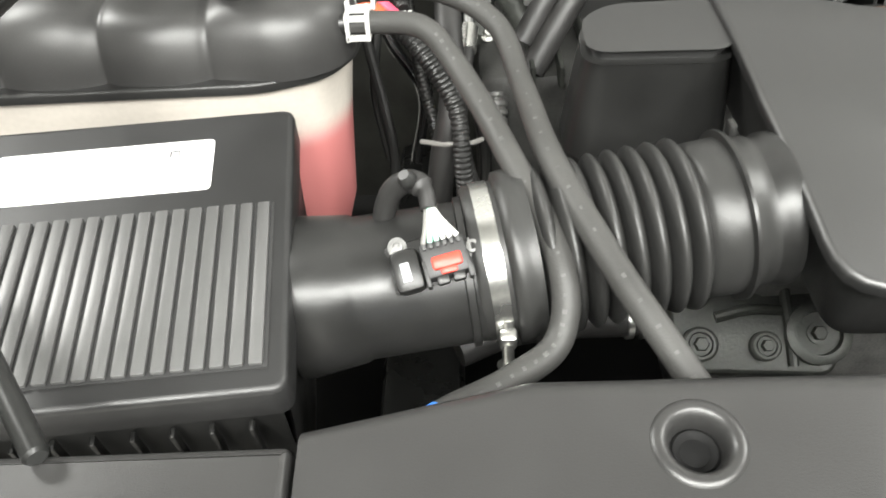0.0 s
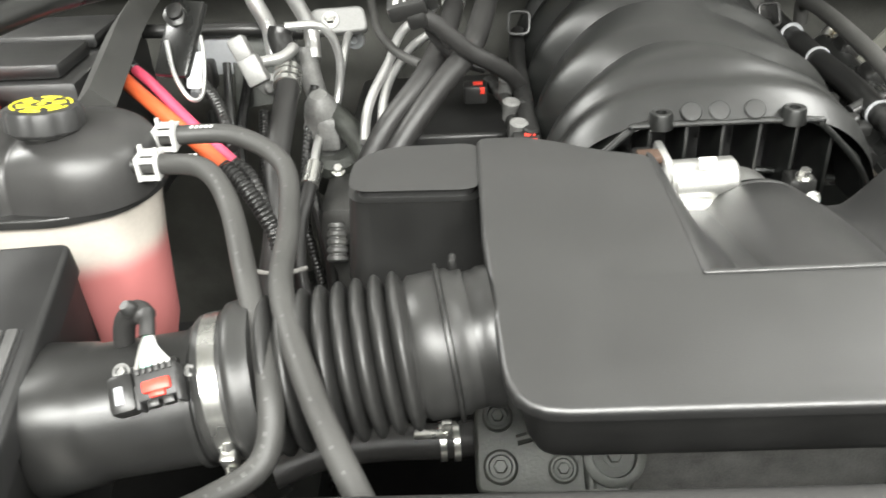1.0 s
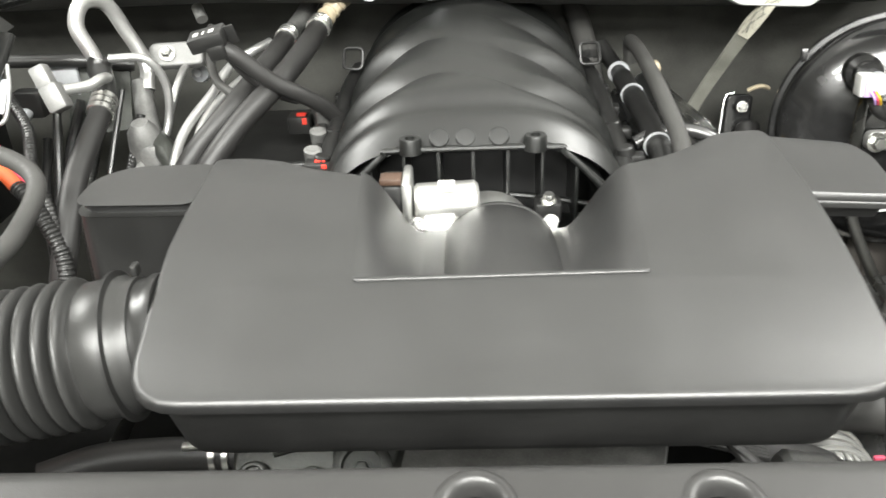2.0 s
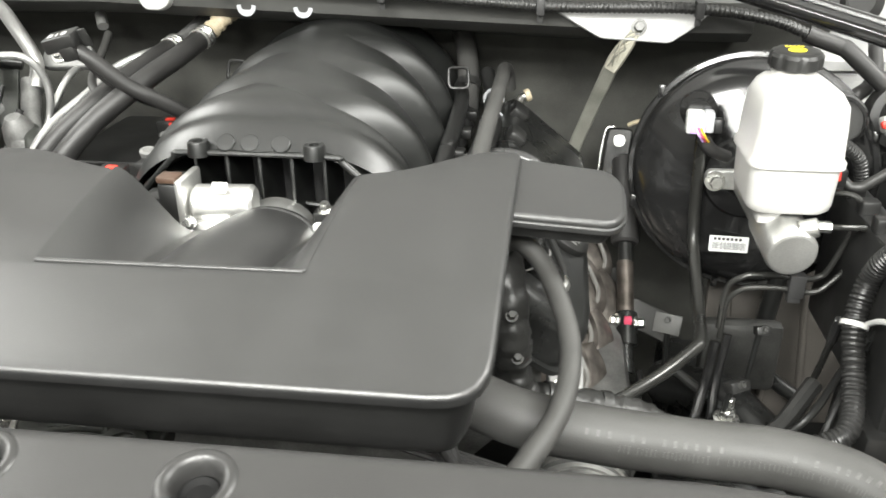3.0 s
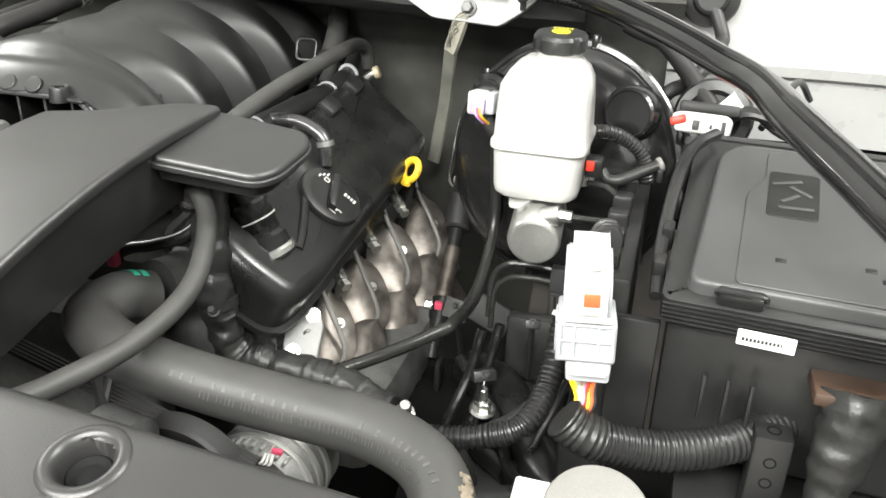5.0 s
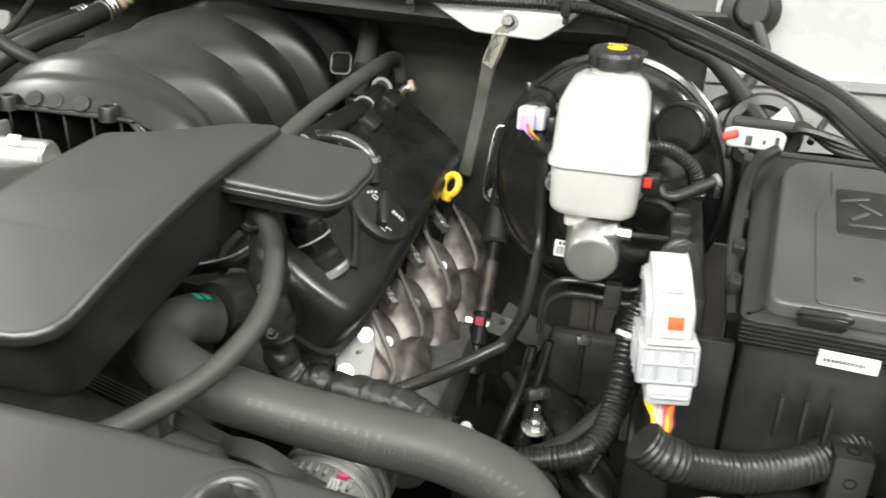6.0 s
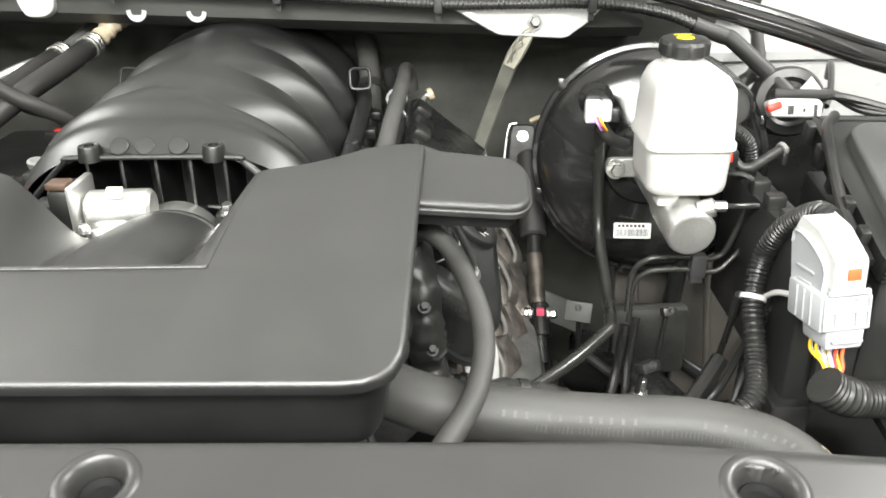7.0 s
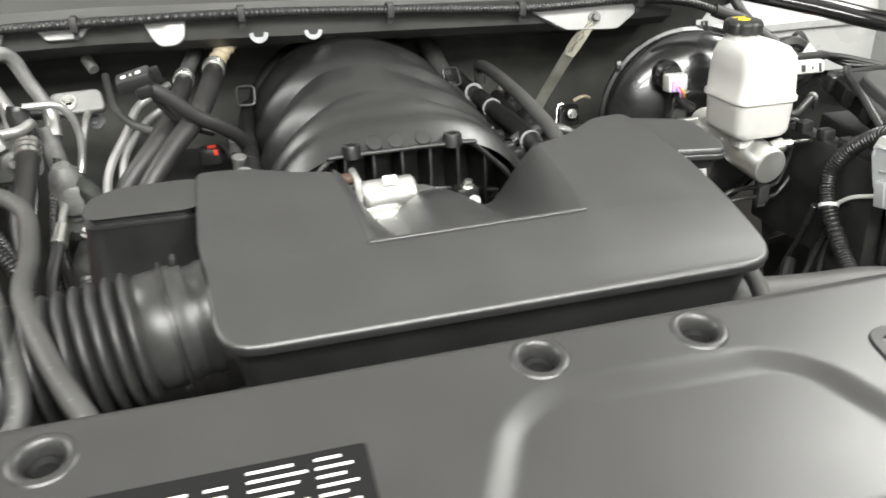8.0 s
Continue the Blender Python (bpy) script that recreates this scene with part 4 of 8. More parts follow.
tube(bm, [(1.225, 1.182, 1.232), (1.24, 1.18, 1.226)] + [(1.273, 1.175, 1.215), (1.282, 1.17, 1.211), (1.317, 1.14, 1.18), (1.345, 1.11, 1.153), (1.353, 1.1, 1.144)], 0.0125, 14, 40)
part("sleeve", bm, DARK_RUBBER, cab)
# ground strap
st = thing("ground_strap", (0.94, 1.3, 1.0), "flat braided ground strap bolted to the body", "strap")
SP = [(0.982, 1.212, 1.226), (0.972, 1.222, 1.205), (0.953, 1.243, 1.165), (0.938, 1.282, 1.108), (0.924, 1.318, 1.055), (0.909, 1.345, 1.00), (0.893, 1.36, 0.93)]
def ribbon(bm, points, width, thick, n=40):
    """A flat strap that faces the front of the bay."""
    pts = curve(points, n)
    rows = []
    for i, p in enumerate(pts):
        d = (pts[min(i + 1, n)] - pts[max(i - 1, 0)]).normalized()
        s = d.cross(Vector((0, -1, 0.4))).normalized()
        f = s.cross(d).normalized()
        w = (width(i / n) if callable(width) else width) / 2
        rows.append([bm.verts.new(p + s * a * w + f * b * thick / 2) for a, b in ((-1, -0.6), (-0.8, 1), (0.8, 1), (1, -0.6))])
    for a, b in zip(rows, rows[1:]):
        for i in range(4):
            bm.faces.new((a[i], a[(i + 1) % 4], b[(i + 1) % 4], b[i]))
    bm.faces.new(rows[0])
    bm.faces.new(list(reversed(rows[-1])))


bm = G()
ribbon(bm, SP[2:], 0.024, 0.004)
part("braid", bm, BRAID, st)
bm = G()
ribbon(bm, [SP[0], SP[1], Vector(SP[2]) * 0.7 + Vector(SP[1]) * 0.3, Vector(SP[2]) + Vector((-0.002, 0.002, -0.006))], lambda u: 0.010 + 0.016 * math.sin(math.pi * min(1, 0.10 + 0.62 * u)), 0.008, 24)
part("braid_end", bm, BARE_BRAID, st, "bare bright braid end")
bm = G()
hexbolt(bm, (0.987, 1.213, 1.232), (0, -1, 0.3), 0.0085, 0.012)
part("bolt", bm, CASTING, st)
ends = curve([SP[0], SP[1], SP[2]], 24)
for k in range(5):
    bm = G()
    tube(bm, [p + Vector((math.sin(0.9 * k + 4.5 * i / 24) * (0.003 + 0.008 * math.sin(math.pi * min(1, 0.1 + 0.75 * i / 24))), -0.0055, 0.001)) for i, p in enumerate(ends)], 0.0013, 6, 40)
    part("strand", bm, BARE_BRAID if k % 2 else BRAID, st)
# white inner body at the driver's corner
bd = thing("body_side", (1.55, 1.3, 0.7), "white painted inner fender and cowl side with pressed ledge", "body panel", kind="structure")
bm = G()
rows = []
for j, (z, off) in enumerate(((1.04, 0.004), (1.10, 0.002), (1.134, 0.0), (1.137, 0.010), (1.141, 0.010), (1.144, -0.004), (1.160, -0.006), (1.170, 0.006), (1.30, 0.03), (1.50, 0.05))):
    rows.append([bm.verts.new((x, 1.34 + off + 0.01 * math.sin(9 * x), z)) for x in [1.285 + 0.515 * i / 30 for i in range(31)]])
for a, b in zip(rows, rows[1:]):
    for i in range(30):
        bm.faces.new((a[i], a[i + 1], b[i + 1], b[i]))
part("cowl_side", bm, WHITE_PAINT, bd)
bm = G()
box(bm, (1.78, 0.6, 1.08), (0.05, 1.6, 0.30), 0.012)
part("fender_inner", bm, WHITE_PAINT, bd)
bm = G()
lathe(bm, axes((1.335, 1.335, 1.255), (0, -1, 0.15)), [(0.044, 0), (0.042, 0.008), (0.028, 0.012), (0.024, 0.028), (0.02, 0.03)], 30)
part("grommet", bm, DARK_RUBBER, bd, "dark rubber grommet")
bm = G()
tube(bm, [(1.335, 1.32, 1.255)] + [(1.359, 1.29, 1.205), (1.35, 1.25, 1.194), (1.338, 1.2, 1.177), (1.317, 1.16, 1.161), (1.296, 1.14, 1.153), (1.283, 1.135, 1.136)], 0.0105, 12, 40)
part("cable_boot", bm, DARK_RUBBER, bd)
bm = G()
tube(bm, [(1.50, 1.31, 1.12), (1.47, 1.24, 1.16), (1.44, 1.16, 1.14), (1.42, 1.12, 1.12)], 0.005, 8, 20)
part("thin_cable", bm, BLACK, bd)
bm = G()
box(bm, (1.52, 1.40, 0.80), (0.62, 0.03, 0.62), 0.01)
solo("bulkhead_side", bm, SATIN, "black lower side of the bulkhead behind the fuse box", "bulkhead", kind="structure")
# hood hinge bars on both sides
for sx in (1, -1):
    def mir(p):
        return (p[0], p[1], p[2]) if sx > 0 else (1.06 - p[0], p[1] - 0.02, p[2] + 0.01)
    t = thing("hinge_bar", mir((1.37, 0.88, 1.22)), "gloss black bent hood hinge bar at the edge of the bay", "hinge bar", "hinge bars")
    bm = G()
    pts = [mir(p) for p in [(1.02, 1.14, 1.325), (1.145, 1.067, 1.296), (1.278, 0.975, 1.264), (1.352, 0.905, 1.243), (1.385, 0.84, 1.238), (1.41, 0.75, 1.23), (1.46, 0.655, 1.205), (1.52, 0.55, 1.17), (1.56, 0.48, 1.13)]]
    if sx < 0:
        pts = [(-0.40, 0.30, 1.22), (-0.34, 0.42, 1.255), (-0.285, 0.578, 1.292), (-0.200, 0.775, 1.314), (-0.151, 0.977, 1.296), (-0.12, 1.10, 1.29)]
    tube(bm, pts, 0.0225, 18, 60, flat=0.66)
    part("bar", bm, GLOSS if sx > 0 else SATIN, t)
    bm = G()
    tube(bm, [Vector(p) + Vector((-0.003, -0.006, 0.0135)) for p in pts], 0.0062, 10, 60)
    part("ridge", bm, GLOSS, t)
# dark inner wings, frame rails and an added sheet as floor of the bay
for nm, c, s in (("inner_wing", (1.70, 0.7, 0.78), (0.06, 1.2, 0.56)), ("inner_wing", (-0.62, 0.7, 0.85), (0.06, 1.2, 0.70)), ("frame_rail", (1.16, 0.7, 0.50), (0.12, 1.5, 0.16)), ("frame_rail", (-0.06, 0.7, 0.50), (0.12, 1.5, 0.16))):
    bm = G()
    box(bm, c, s, 0.02)
    solo(nm, bm, SATIN, "black painted steel side of the engine bay", "body panel", kind="structure")
# Added sheet hides the ground; its black paints the shade in the gaps
bm = G()
box(bm, (0.55, 0.7, 0.36), (2.5, 1.9, 0.03), 0.01)
solo("undertray", bm, LABEL_SHADE_BLACK, "added matt black sheet that keeps the gaps under the engine dark", "undertray", kind="structure")
bm = G()
rows = []
for i in range(21):
    a = math.pi * (0.08 + 0.84 * i / 20)
    rows.append([bm.verts.new((x, 0.78 - 0.46 * math.cos(a), 0.50 + 0.36 * math.sin(a))) for x in (1.36, 1.45, 1.56, 1.68)])
for a, b in zip(rows, rows[1:]):
    for i in range(3):
        bm.faces.new((a[i], a[i + 1], b[i + 1], b[i]))
got = bmesh.ops.extrude_face_region(bm, geom=list(bm.faces))
for v in got["geom"]:
    if isinstance(v, bmesh.types.BMVert):
        v.co.z -= 0.012
solo("wheel_liner", bm, BLACK, "black plastic wheel arch liner", "wheel liner", kind="structure")

# ---- engine block, valve covers, exhaust ----
eng = thing("engine_block", (0.52, 0.95, 0.42), "dark oily cast engine block", "engine")
bm = G()
box(bm, (0.52, 1.02, 0.72), (0.42, 0.52, 0.50), 0.03)
part("block", bm, GRIME, eng)
for sx in (-1, 1):
    m = Matrix.Translation((0.52 + sx * 0.235, 1.02, 0.86)) @ pose(0, 0, 0, 0, sx * 42, 0)
    bm = G()
    box(bm, (0, 0, 0), (0.17, 0.54, 0.15), 0.015, m=m)
    part("cylinder_head", bm, DARK_ALU, eng)
bm = G()
box(bm, (0.52, 0.70, 0.80), (0.44, 0.10, 0.30), 0.03)
part("front_cover", bm, DARK_ALU, eng)
VC = Matrix(((0.765, 0.0, 0.640, 0.872), (0.067, 0.994, -0.080, 0.995), (-0.636, 0.105, 0.760, 1.029), (0, 0, 0, 1)))
vc = thing("valve_cover", (0.86, 1.02, 0.9), "black valve cover with oil cap beside the intake manifold", "valve cover")
o = rounded([(-0.10, -0.262), (-0.02, -0.275), (0.062, -0.265), (0.072, -0.20), (0.072, 0.255), (-0.10, 0.262)], 0.028, 6)
bm = G()
stack(bm, VC, [(inset(o, -0.004), -0.06), (o, -0.03)] + [(inset(o, 0.022 * (1 - math.cos(math.pi / 2 * j / 5))), -0.022 * (1 - math.sin(math.pi / 2 * j / 5))) for j in range(6)])
part("cover", bm, SATIN, vc)
bm = G()
stack(bm, VC, [(inset(o, -0.012), -0.068), (inset(o, -0.012), -0.06)])
part("flange", bm, SATIN, vc)
# raised rib beside the filler
bm = G()
tube(bm, [VC @ Vector(p) for p in ((-0.018, -0.100, -0.001), (-0.004, -0.128, 0.001), (0.012, -0.162, 0.001), (0.022, -0.188, -0.002))], 0.006, 10, 24)
part("rib", bm, SATIN, vc)
OC = VC @ Matrix.Translation((0.008, -0.070, 0.0)) @ Matrix.Diagonal((1.14, 1.14, 1, 1))
bm = G()
lathe(bm, OC, [(0.041, -0.003), (0.041, 0.005), (0.0395, 0.008), (0.036, 0.0095), (0.030, 0.010)], 44)
oc = part("oil_cap", bm, BLACK, vc, "black oil filler cap with white print")
bm = G()
box(bm, (0, 0, 0.015), (0.012, 0.058, 0.013), 0.005, m=OC @ pose(0, 0, 0, 0, 0, 20))
part("grip", bm, BLACK, oc)
bm = G()
for a, b, c, d in ((-0.026, 0.010, 0.0022, 0.005), (-0.023, 0.016, 0.0022, 0.005), (-0.019, 0.021, 0.0022, 0.005), (-0.016, 0.009, 0.006, 0.0012), (-0.016, 0.015, 0.006, 0.0012), (-0.019, 0.012, 0.0012, 0.006), (-0.013, 0.012, 0.0012, 0.006),
                   (0.012, 0.014, 0.003, 0.006), (0.0165, 0.014, 0.003, 0.005), (0.021, 0.014, 0.003, 0.005), (0.0255, 0.014, 0.003, 0.006), (0.012, -0.020, 0.009, 0.0035), (0.019, -0.018, 0.006, 0.0013), (0.006, -0.018, 0.0025, 0.0012), (0.012, -0.0165, 0.002, 0.003), (0.012, -0.027, 0.010, 0.0012)):
    bm = G()
    box(bm, (a, b, 0.0112), (c, d, 0.0006), 0, m=OC)
    part("print", bm, WHITE_PRINT, oc)
# oil filler neck with white print
fl = thing("oil_filler_neck", (0.845, 0.80, 0.98), "black oil filler neck with white lettering and bright collar", "filler neck")
f0, f1 = Vector((0.861, 0.791, 1.000)), Vector((0.818, 0.790, 1.088))
bm = G()
FN = axes(f0, f1 - f0)
lathe(bm, FN, [(0.026, -0.012), (0.026, 0.016), (0.0225, 0.021), (0.0225, 0.034), (0.0245, 0.037), (0.0245, 0.060), (0.021, 0.064), (0.020, 0.098)], 32)
part("neck", bm, SATIN, fl)
bm = G()
lathe(bm, FN, [(0.026, -0.008), (0.030, -0.008), (0.030, -0.002), (0.0275, 0.001), (0.026, 0.001)], 32)
part("collar", bm, STEEL, fl)
bm = G()
lathe(bm, FN, [(0.0244, 0.040), (0.0249, 0.040), (0.0249, 0.0418), (0.0244, 0.0418)], 32)
part("print_ring", bm, WHITE_PRINT, fl)


def on_neck(bm, r, turn, h, wide, tall):
    box(bm, (0, -r, h), (wide, 0.0008, tall), 0, m=axes(f0, f1 - f0, (1, 0, 0)) @ pose(0, 0, 0, 0, 0, turn))


bm = G()
for k in range(6):
    on_neck(bm, 0.0263, 8 + 14 * k, 0.007, 0.0066, 0.011)
part("sticker", bm, PAPER, fl, "small white sticker")
bm = G()
on_neck(bm, 0.0248, 8 + 14, 0.051, 0.0018, 0.012)
on_neck(bm, 0.0248, 8 + 22, 0.0458, 0.0066, 0.0018)
for k in range(3):
    on_neck(bm, 0.0248, 8 - 14 - 9 * k, 0.049, 0.0018, 0.007)
part("print", bm, WHITE_PRINT, fl)
# dipstick
dp = thing("dipstick", (0.925, 1.13, 0.80), "yellow ring-handled oil dipstick", "dipstick")
bm = G()
DMX = axes((0.927, 1.128, 0.995), (-0.35, -0.75, 0.5))
tube(bm, [DMX @ Vector((0.0135 * math.cos(a), 0.0165 * math.sin(a), 0)) for a in [2 * math.pi * k / 20 for k in range(21)]], 0.0055, 10, 60)
box(bm, (0, -0.020, 0), (0.016, 0.014, 0.011), 0.004, m=DMX)
part("handle", bm, YELLOW, dp)
bm = G()
tube(bm, [(0.925, 1.142, 0.972), (0.915, 1.15, 0.93), (0.90, 1.14, 0.85), (0.885, 1.12, 0.74)], 0.0055, 10, 20)
part("tube", bm, BLACK, dp)
# exhaust heat shields, plugs and leads
SHIELDS = [((0.896, 0.872, 0.845), 1.25, 8), ((0.905, 0.975, 0.850), 1.35, 14), ((0.918, 1.075, 0.866), 1.45, 16), ((0.934, 1.190, 0.868), 1.45, 10),
           ((0.930, 0.905, 0.800), 1.15, -18), ((0.946, 1.010, 0.800), 1.15, -10), ((0.962, 1.105, 0.815), 1.2, -8)]
for k, (c, size, turn) in enumerate(SHIELDS):
    c = Vector(c)
    SHM = axes(c, (0.45, -0.55, 0.70), (0.1, 0.5, 1.0)) @ pose(0, 0, 0, 0, 0, turn)
    t = thing("heat_shield", c + Vector((0, 0, -0.03)), "leaf-shaped crumpled exhaust heat shield below the valve cover", "heat shield", "exhaust heat shields")
    bm = G()
    rows = []
    for i in range(13):
        v = i / 6 - 1
        w = size * 0.029 * (max(0.0, 1 - abs(v) ** 2.4)) ** 0.55 * (1 - 0.22 * v) + 0.0016
        row = []
        for j in range(11):
            u = j / 5 - 1
            crease = 0.005 * abs(u + 0.3 * v) + 0.002 * noise.noise(Vector((u * 1.2 + 7 * k, v * 1.2, 3.1 * k)))
            q = Vector((u * w, v * 0.048 * size, 0.006 * (1 - u * u) - 0.008 * v * v - crease))
            row.append(bm.verts.new(SHM @ q))
        rows.append(row)
    for a, b in zip(rows, rows[1:]):
        for j in range(10):
            bm.faces.new((a[j], a[j + 1], b[j + 1], b[j]))
    got = bmesh.ops.extrude_face_region(bm, geom=list(bm.faces))
    for v in got["geom"]:
        if isinstance(v, bmesh.types.BMVert):
            v.co += Vector((-0.0006, 0.0008, -0.0012))
    part("shell", bm, FOIL, t, angle=0.6)
    if k < 4:
        bm = G()
        hexbolt(bm, SHM @ Vector((0.014, 0.010, 0.003)), SHM.to_3x3() @ Vector((0, 0, 1)), 0.005, 0.008)
        part("bolt", bm, STEEL, t)
    bm = G()
    rod(bm, SHM @ Vector((0, 0, 0.004)), SHM @ Vector((0.0, 0.0, -0.05)), 0.006, seg=10)
    part("stud", bm, DARK_ALU, t)
bp = thing("exhaust_cover", (0.92, 1.03, 0.76), "dark wavy sheet metal cover behind the leaf-shaped heat shields", "exhaust")
bm = G()
rows = []
for i in range(41):
    u = i / 40
    row = []
    for j in range(13):
        v = j / 12
        p = Vector((0.855, 0.82, 0.845)).lerp(Vector((0.915, 1.25, 0.845)), u) + Vector((0.095, -0.03, -0.125)) * v
        row.append(bm.verts.new(p + Vector((0.4, -0.5, 0.7)) * (0.008 * math.sin(24 * u + 3 * v) + 0.006 * noise.noise(p * 22))))
    rows.append(row)
for a, b in zip(rows, rows[1:]):
    for j in range(12):
        bm.faces.new((a[j], a[j + 1], b[j + 1], b[j]))
got = bmesh.ops.extrude_face_region(bm, geom=list(bm.faces))
for v in got["geom"]:
    if isinstance(v, bmesh.types.BMVert):
        v.co += Vector((-0.001, 0.001, -0.002))
part("sheet", bm, DULL_FOIL, bp)
for u in (0.25, 0.6):
    bm = G()
    hexbolt(bm, Vector((0.93, 0.82, 0.765)).lerp(Vector((0.98, 1.20, 0.765)), u), (0.5, -0.4, 0.7), 0.006, 0.008)
    part("bolt", bm, STEEL, bp)
for k, p in enumerate(((0.885, 0.816, 0.885), (0.893, 0.925, 0.900), (0.903, 1.015, 0.920), (0.915, 1.11, 0.94))):
    p = Vector(p)
    t = thing("spark_plug", p, "zinc-plated spark plug seat under the valve cover edge", "spark plug", "spark plugs")
    d = Vector((0.55, -0.45, -0.35))
    bm = G()
    rod(bm, p - d * 0.07, p, 0.009, seg=14, bevel=0.001)
    part("shell", bm, STEEL, t)
    bm = G()
    lathe(bm, axes(p, d), [(0.0095, 0), (0.0095, 0.007), (0.007, 0.008), (0.007, 0.014), (0.0085, 0.015), (0.0085, 0.019)], 6)
    part("hex", bm, STEEL, t)
    s = Vector(SHIELDS[k][0])
    t = thing("spark_plug_lead", s, "thin grey spark plug lead curving over a heat shield", "plug lead", "spark plug leads")
    a = s + Vector((-0.018, 0.020, 0.052))
    f = Vector((0.45, -0.55, 0.70)) * 0.016
    bm = G()
    tube(bm, [a + Vector((-0.016, 0.02, 0.02)), a, s + f + Vector((0.000, 0.004, 0.018)), s + f + Vector((0.014, -0.002, -0.006)), s + f + Vector((0.022, -0.006, -0.032)), s + f * 0.6 + Vector((0.014, -0.016, -0.054)), s + Vector((-0.008, -0.02, -0.066))], 0.0036, 9, 40)
    part("lead", bm, LEAD_GREY, t)
    bm = G()
    rod(bm, a + Vector((-0.008, 0.01, 0.01)), a + Vector((0.006, -0.004, -0.010)), 0.0044, seg=12)
    part("boot", bm, BLACK, t)
bm = G()
box(bm, (0.945, 0.98, 0.74), (0.10, 0.42, 0.10), 0.03)
solo("exhaust_manifold", bm, DARK_ALU, "rough cast exhaust manifold below the heat shields", "exhaust")
# taped harness in front of the valve cover
th = thing("taped_harness", (0.83, 0.72, 0.9), "black cloth-taped wiring harness at the front of the engine", "wiring harness")
bm = G()
tube(bm, [(0.795, 0.78, 1.12), (0.808, 0.753, 1.082), (0.824, 0.720, 0.990), (0.828, 0.724, 0.925), (0.843, 0.732, 0.882), (0.90, 0.745, 0.862), (0.972, 0.752, 0.849), (1.03, 0.74, 0.83)],
     lambda s, u: 0.0215 + 0.005 * noise.noise(Vector((s * 45, 0, 1))) + 0.0015 * noise.noise(Vector((s * 160, 0, 5))), 28, 170)
for v in bm.verts:
    w = v.co * 70
    v.co += 0.0032 * Vector((noise.noise(w), noise.noise(w + Vector((9, 0, 0))), noise.noise(w + Vector((0, 9, 0))))) + Vector((0, -0.0035, 0.002)) * abs(noise.noise(v.co * 38)) 
part("wrap", bm, TAPE, th)
for q, d in (((0.8255, 0.721, 0.960), (0.02, 0, -1)), ((0.87, 0.739, 0.871), (0.9, 0.2, -0.35)), ((0.94, 0.750, 0.855), (1, 0.1, -0.2))):
    bm = G()
    lathe(bm, axes(q, d), [(0.021, -0.006), (0.0242, -0.006), (0.0246, 0.006), (0.021, 0.006)], 18)
    part("tape_band", bm, TAPE, th)

# ---- radiator hose and small front hose ----
rh = thing("radiator_hose", (0.95, 0.54, 0.93), "thick grey-black upper radiator hose crossing the bay", "hose")
RP = [(0.786, 0.652, 0.992), (0.772, 0.618, 1.004), (0.778, 0.568, 1.006), (0.838, 0.540, 0.996), (0.92, 0.538, 0.983), (1.0, 0.542, 0.973), (1.09, 0.537, 0.970), (1.155, 0.505, 0.965), (1.185, 0.44, 0.945), (1.192, 0.37, 0.90), (1.192, 0.30, 0.86)]
bm = G()
tube(bm, RP, 0.0275, 24, 80)
part("hose", bm, RUBBER, rh)
cc = curve(RP, 80)
bm = G()
rr = random.Random(9)
for k in range(30, 60):
    p, d = cc[k], (cc[k + 1] - cc[k]).normalized()
    up = Vector((0.1, -0.75, 0.62))
    up = (up - d * up.dot(d)).normalized()
    if rr.random() < 0.75 and not 42 < k < 48:
        bm = G()
        box(bm, (0, 0, 0.0275), (0.006, 0.003, 0.0006), 0, m=axes(p, up, d))
        part("print", bm, FAINT_PRINT, rh, "faint pale print")
long_run = curve(RP, 400)
for k in range(165, 292, 2):
    p, d = long_run[k], (long_run[k + 1] - long_run[k]).normalized()
    up = Vector((-0.05, -0.93, 0.30))
    up = (up - d * up.dot(d)).normalized()
    if rr.random() < 0.85:
        bm = G()
        box(bm, (0, 0, 0.0274), (0.008 * rr.uniform(0.6, 1), 0.0009, 0.0006), 0, m=axes(p, up, d))
        part("stroke", bm, FAINT_PRINT, rh)
for j in (3, 5):
    bm = G()
    p, d = cc[j], (cc[j + 1] - cc[j]).normalized()
    for k in range(8):
        up = Matrix.Rotation(-0.25 + k * 0.12, 3, d) @ Vector((0, 0, 1))
        up = (up - d * up.dot(d)).normalized()
        box(bm, (0, 0, 0.0276), (0.0045, 0.0065, 0.001), 0, m=axes(p, up, d))
    part("paint_mark", bm, GREEN, rh, "teal paint mark")
rr = random.Random(12)
for k in range(46):
    j = 292 + int(rr.random() ** 1.3 * 26)
    p, d = long_run[j], (long_run[j + 1] - long_run[j]).normalized()
    up = Vector((0.75 + rr.uniform(-0.35, 0.2), 0.05, 0.65))
    up = (up - d * up.dot(d)).normalized()
    bm = G()
    box(bm, (0, 0, 0.0274), (0.004 + 0.008 * rr.random(), 0.0012 + 0.003 * rr.random(), 0.0006), 0, m=axes(p, up, d))
    part("scuff", bm, SCUFF, rh, "beige worn scuff")
out = thing("thermostat_housing", (0.79, 0.70, 0.94), "dark thermostat housing with bolts behind the radiator hose", "housing")
bm = G()
lathe(bm, axes((0.785, 0.73, 0.98), (-0.15, -1, 0.2)), [(0.045, -0.03), (0.045, 0.0), (0.033, 0.012), (0.0295, 0.03), (0.0295, 0.055)], 30)
part("body", bm, GRIME, out)
for p in ((0.825, 0.70, 1.01), (0.833, 0.70, 0.955)):
    bm = G()
    hexbolt(bm, p, (0.1, -0.7, 0.7), 0.005, 0.010)
    part("bolt", bm, GRIME, out)
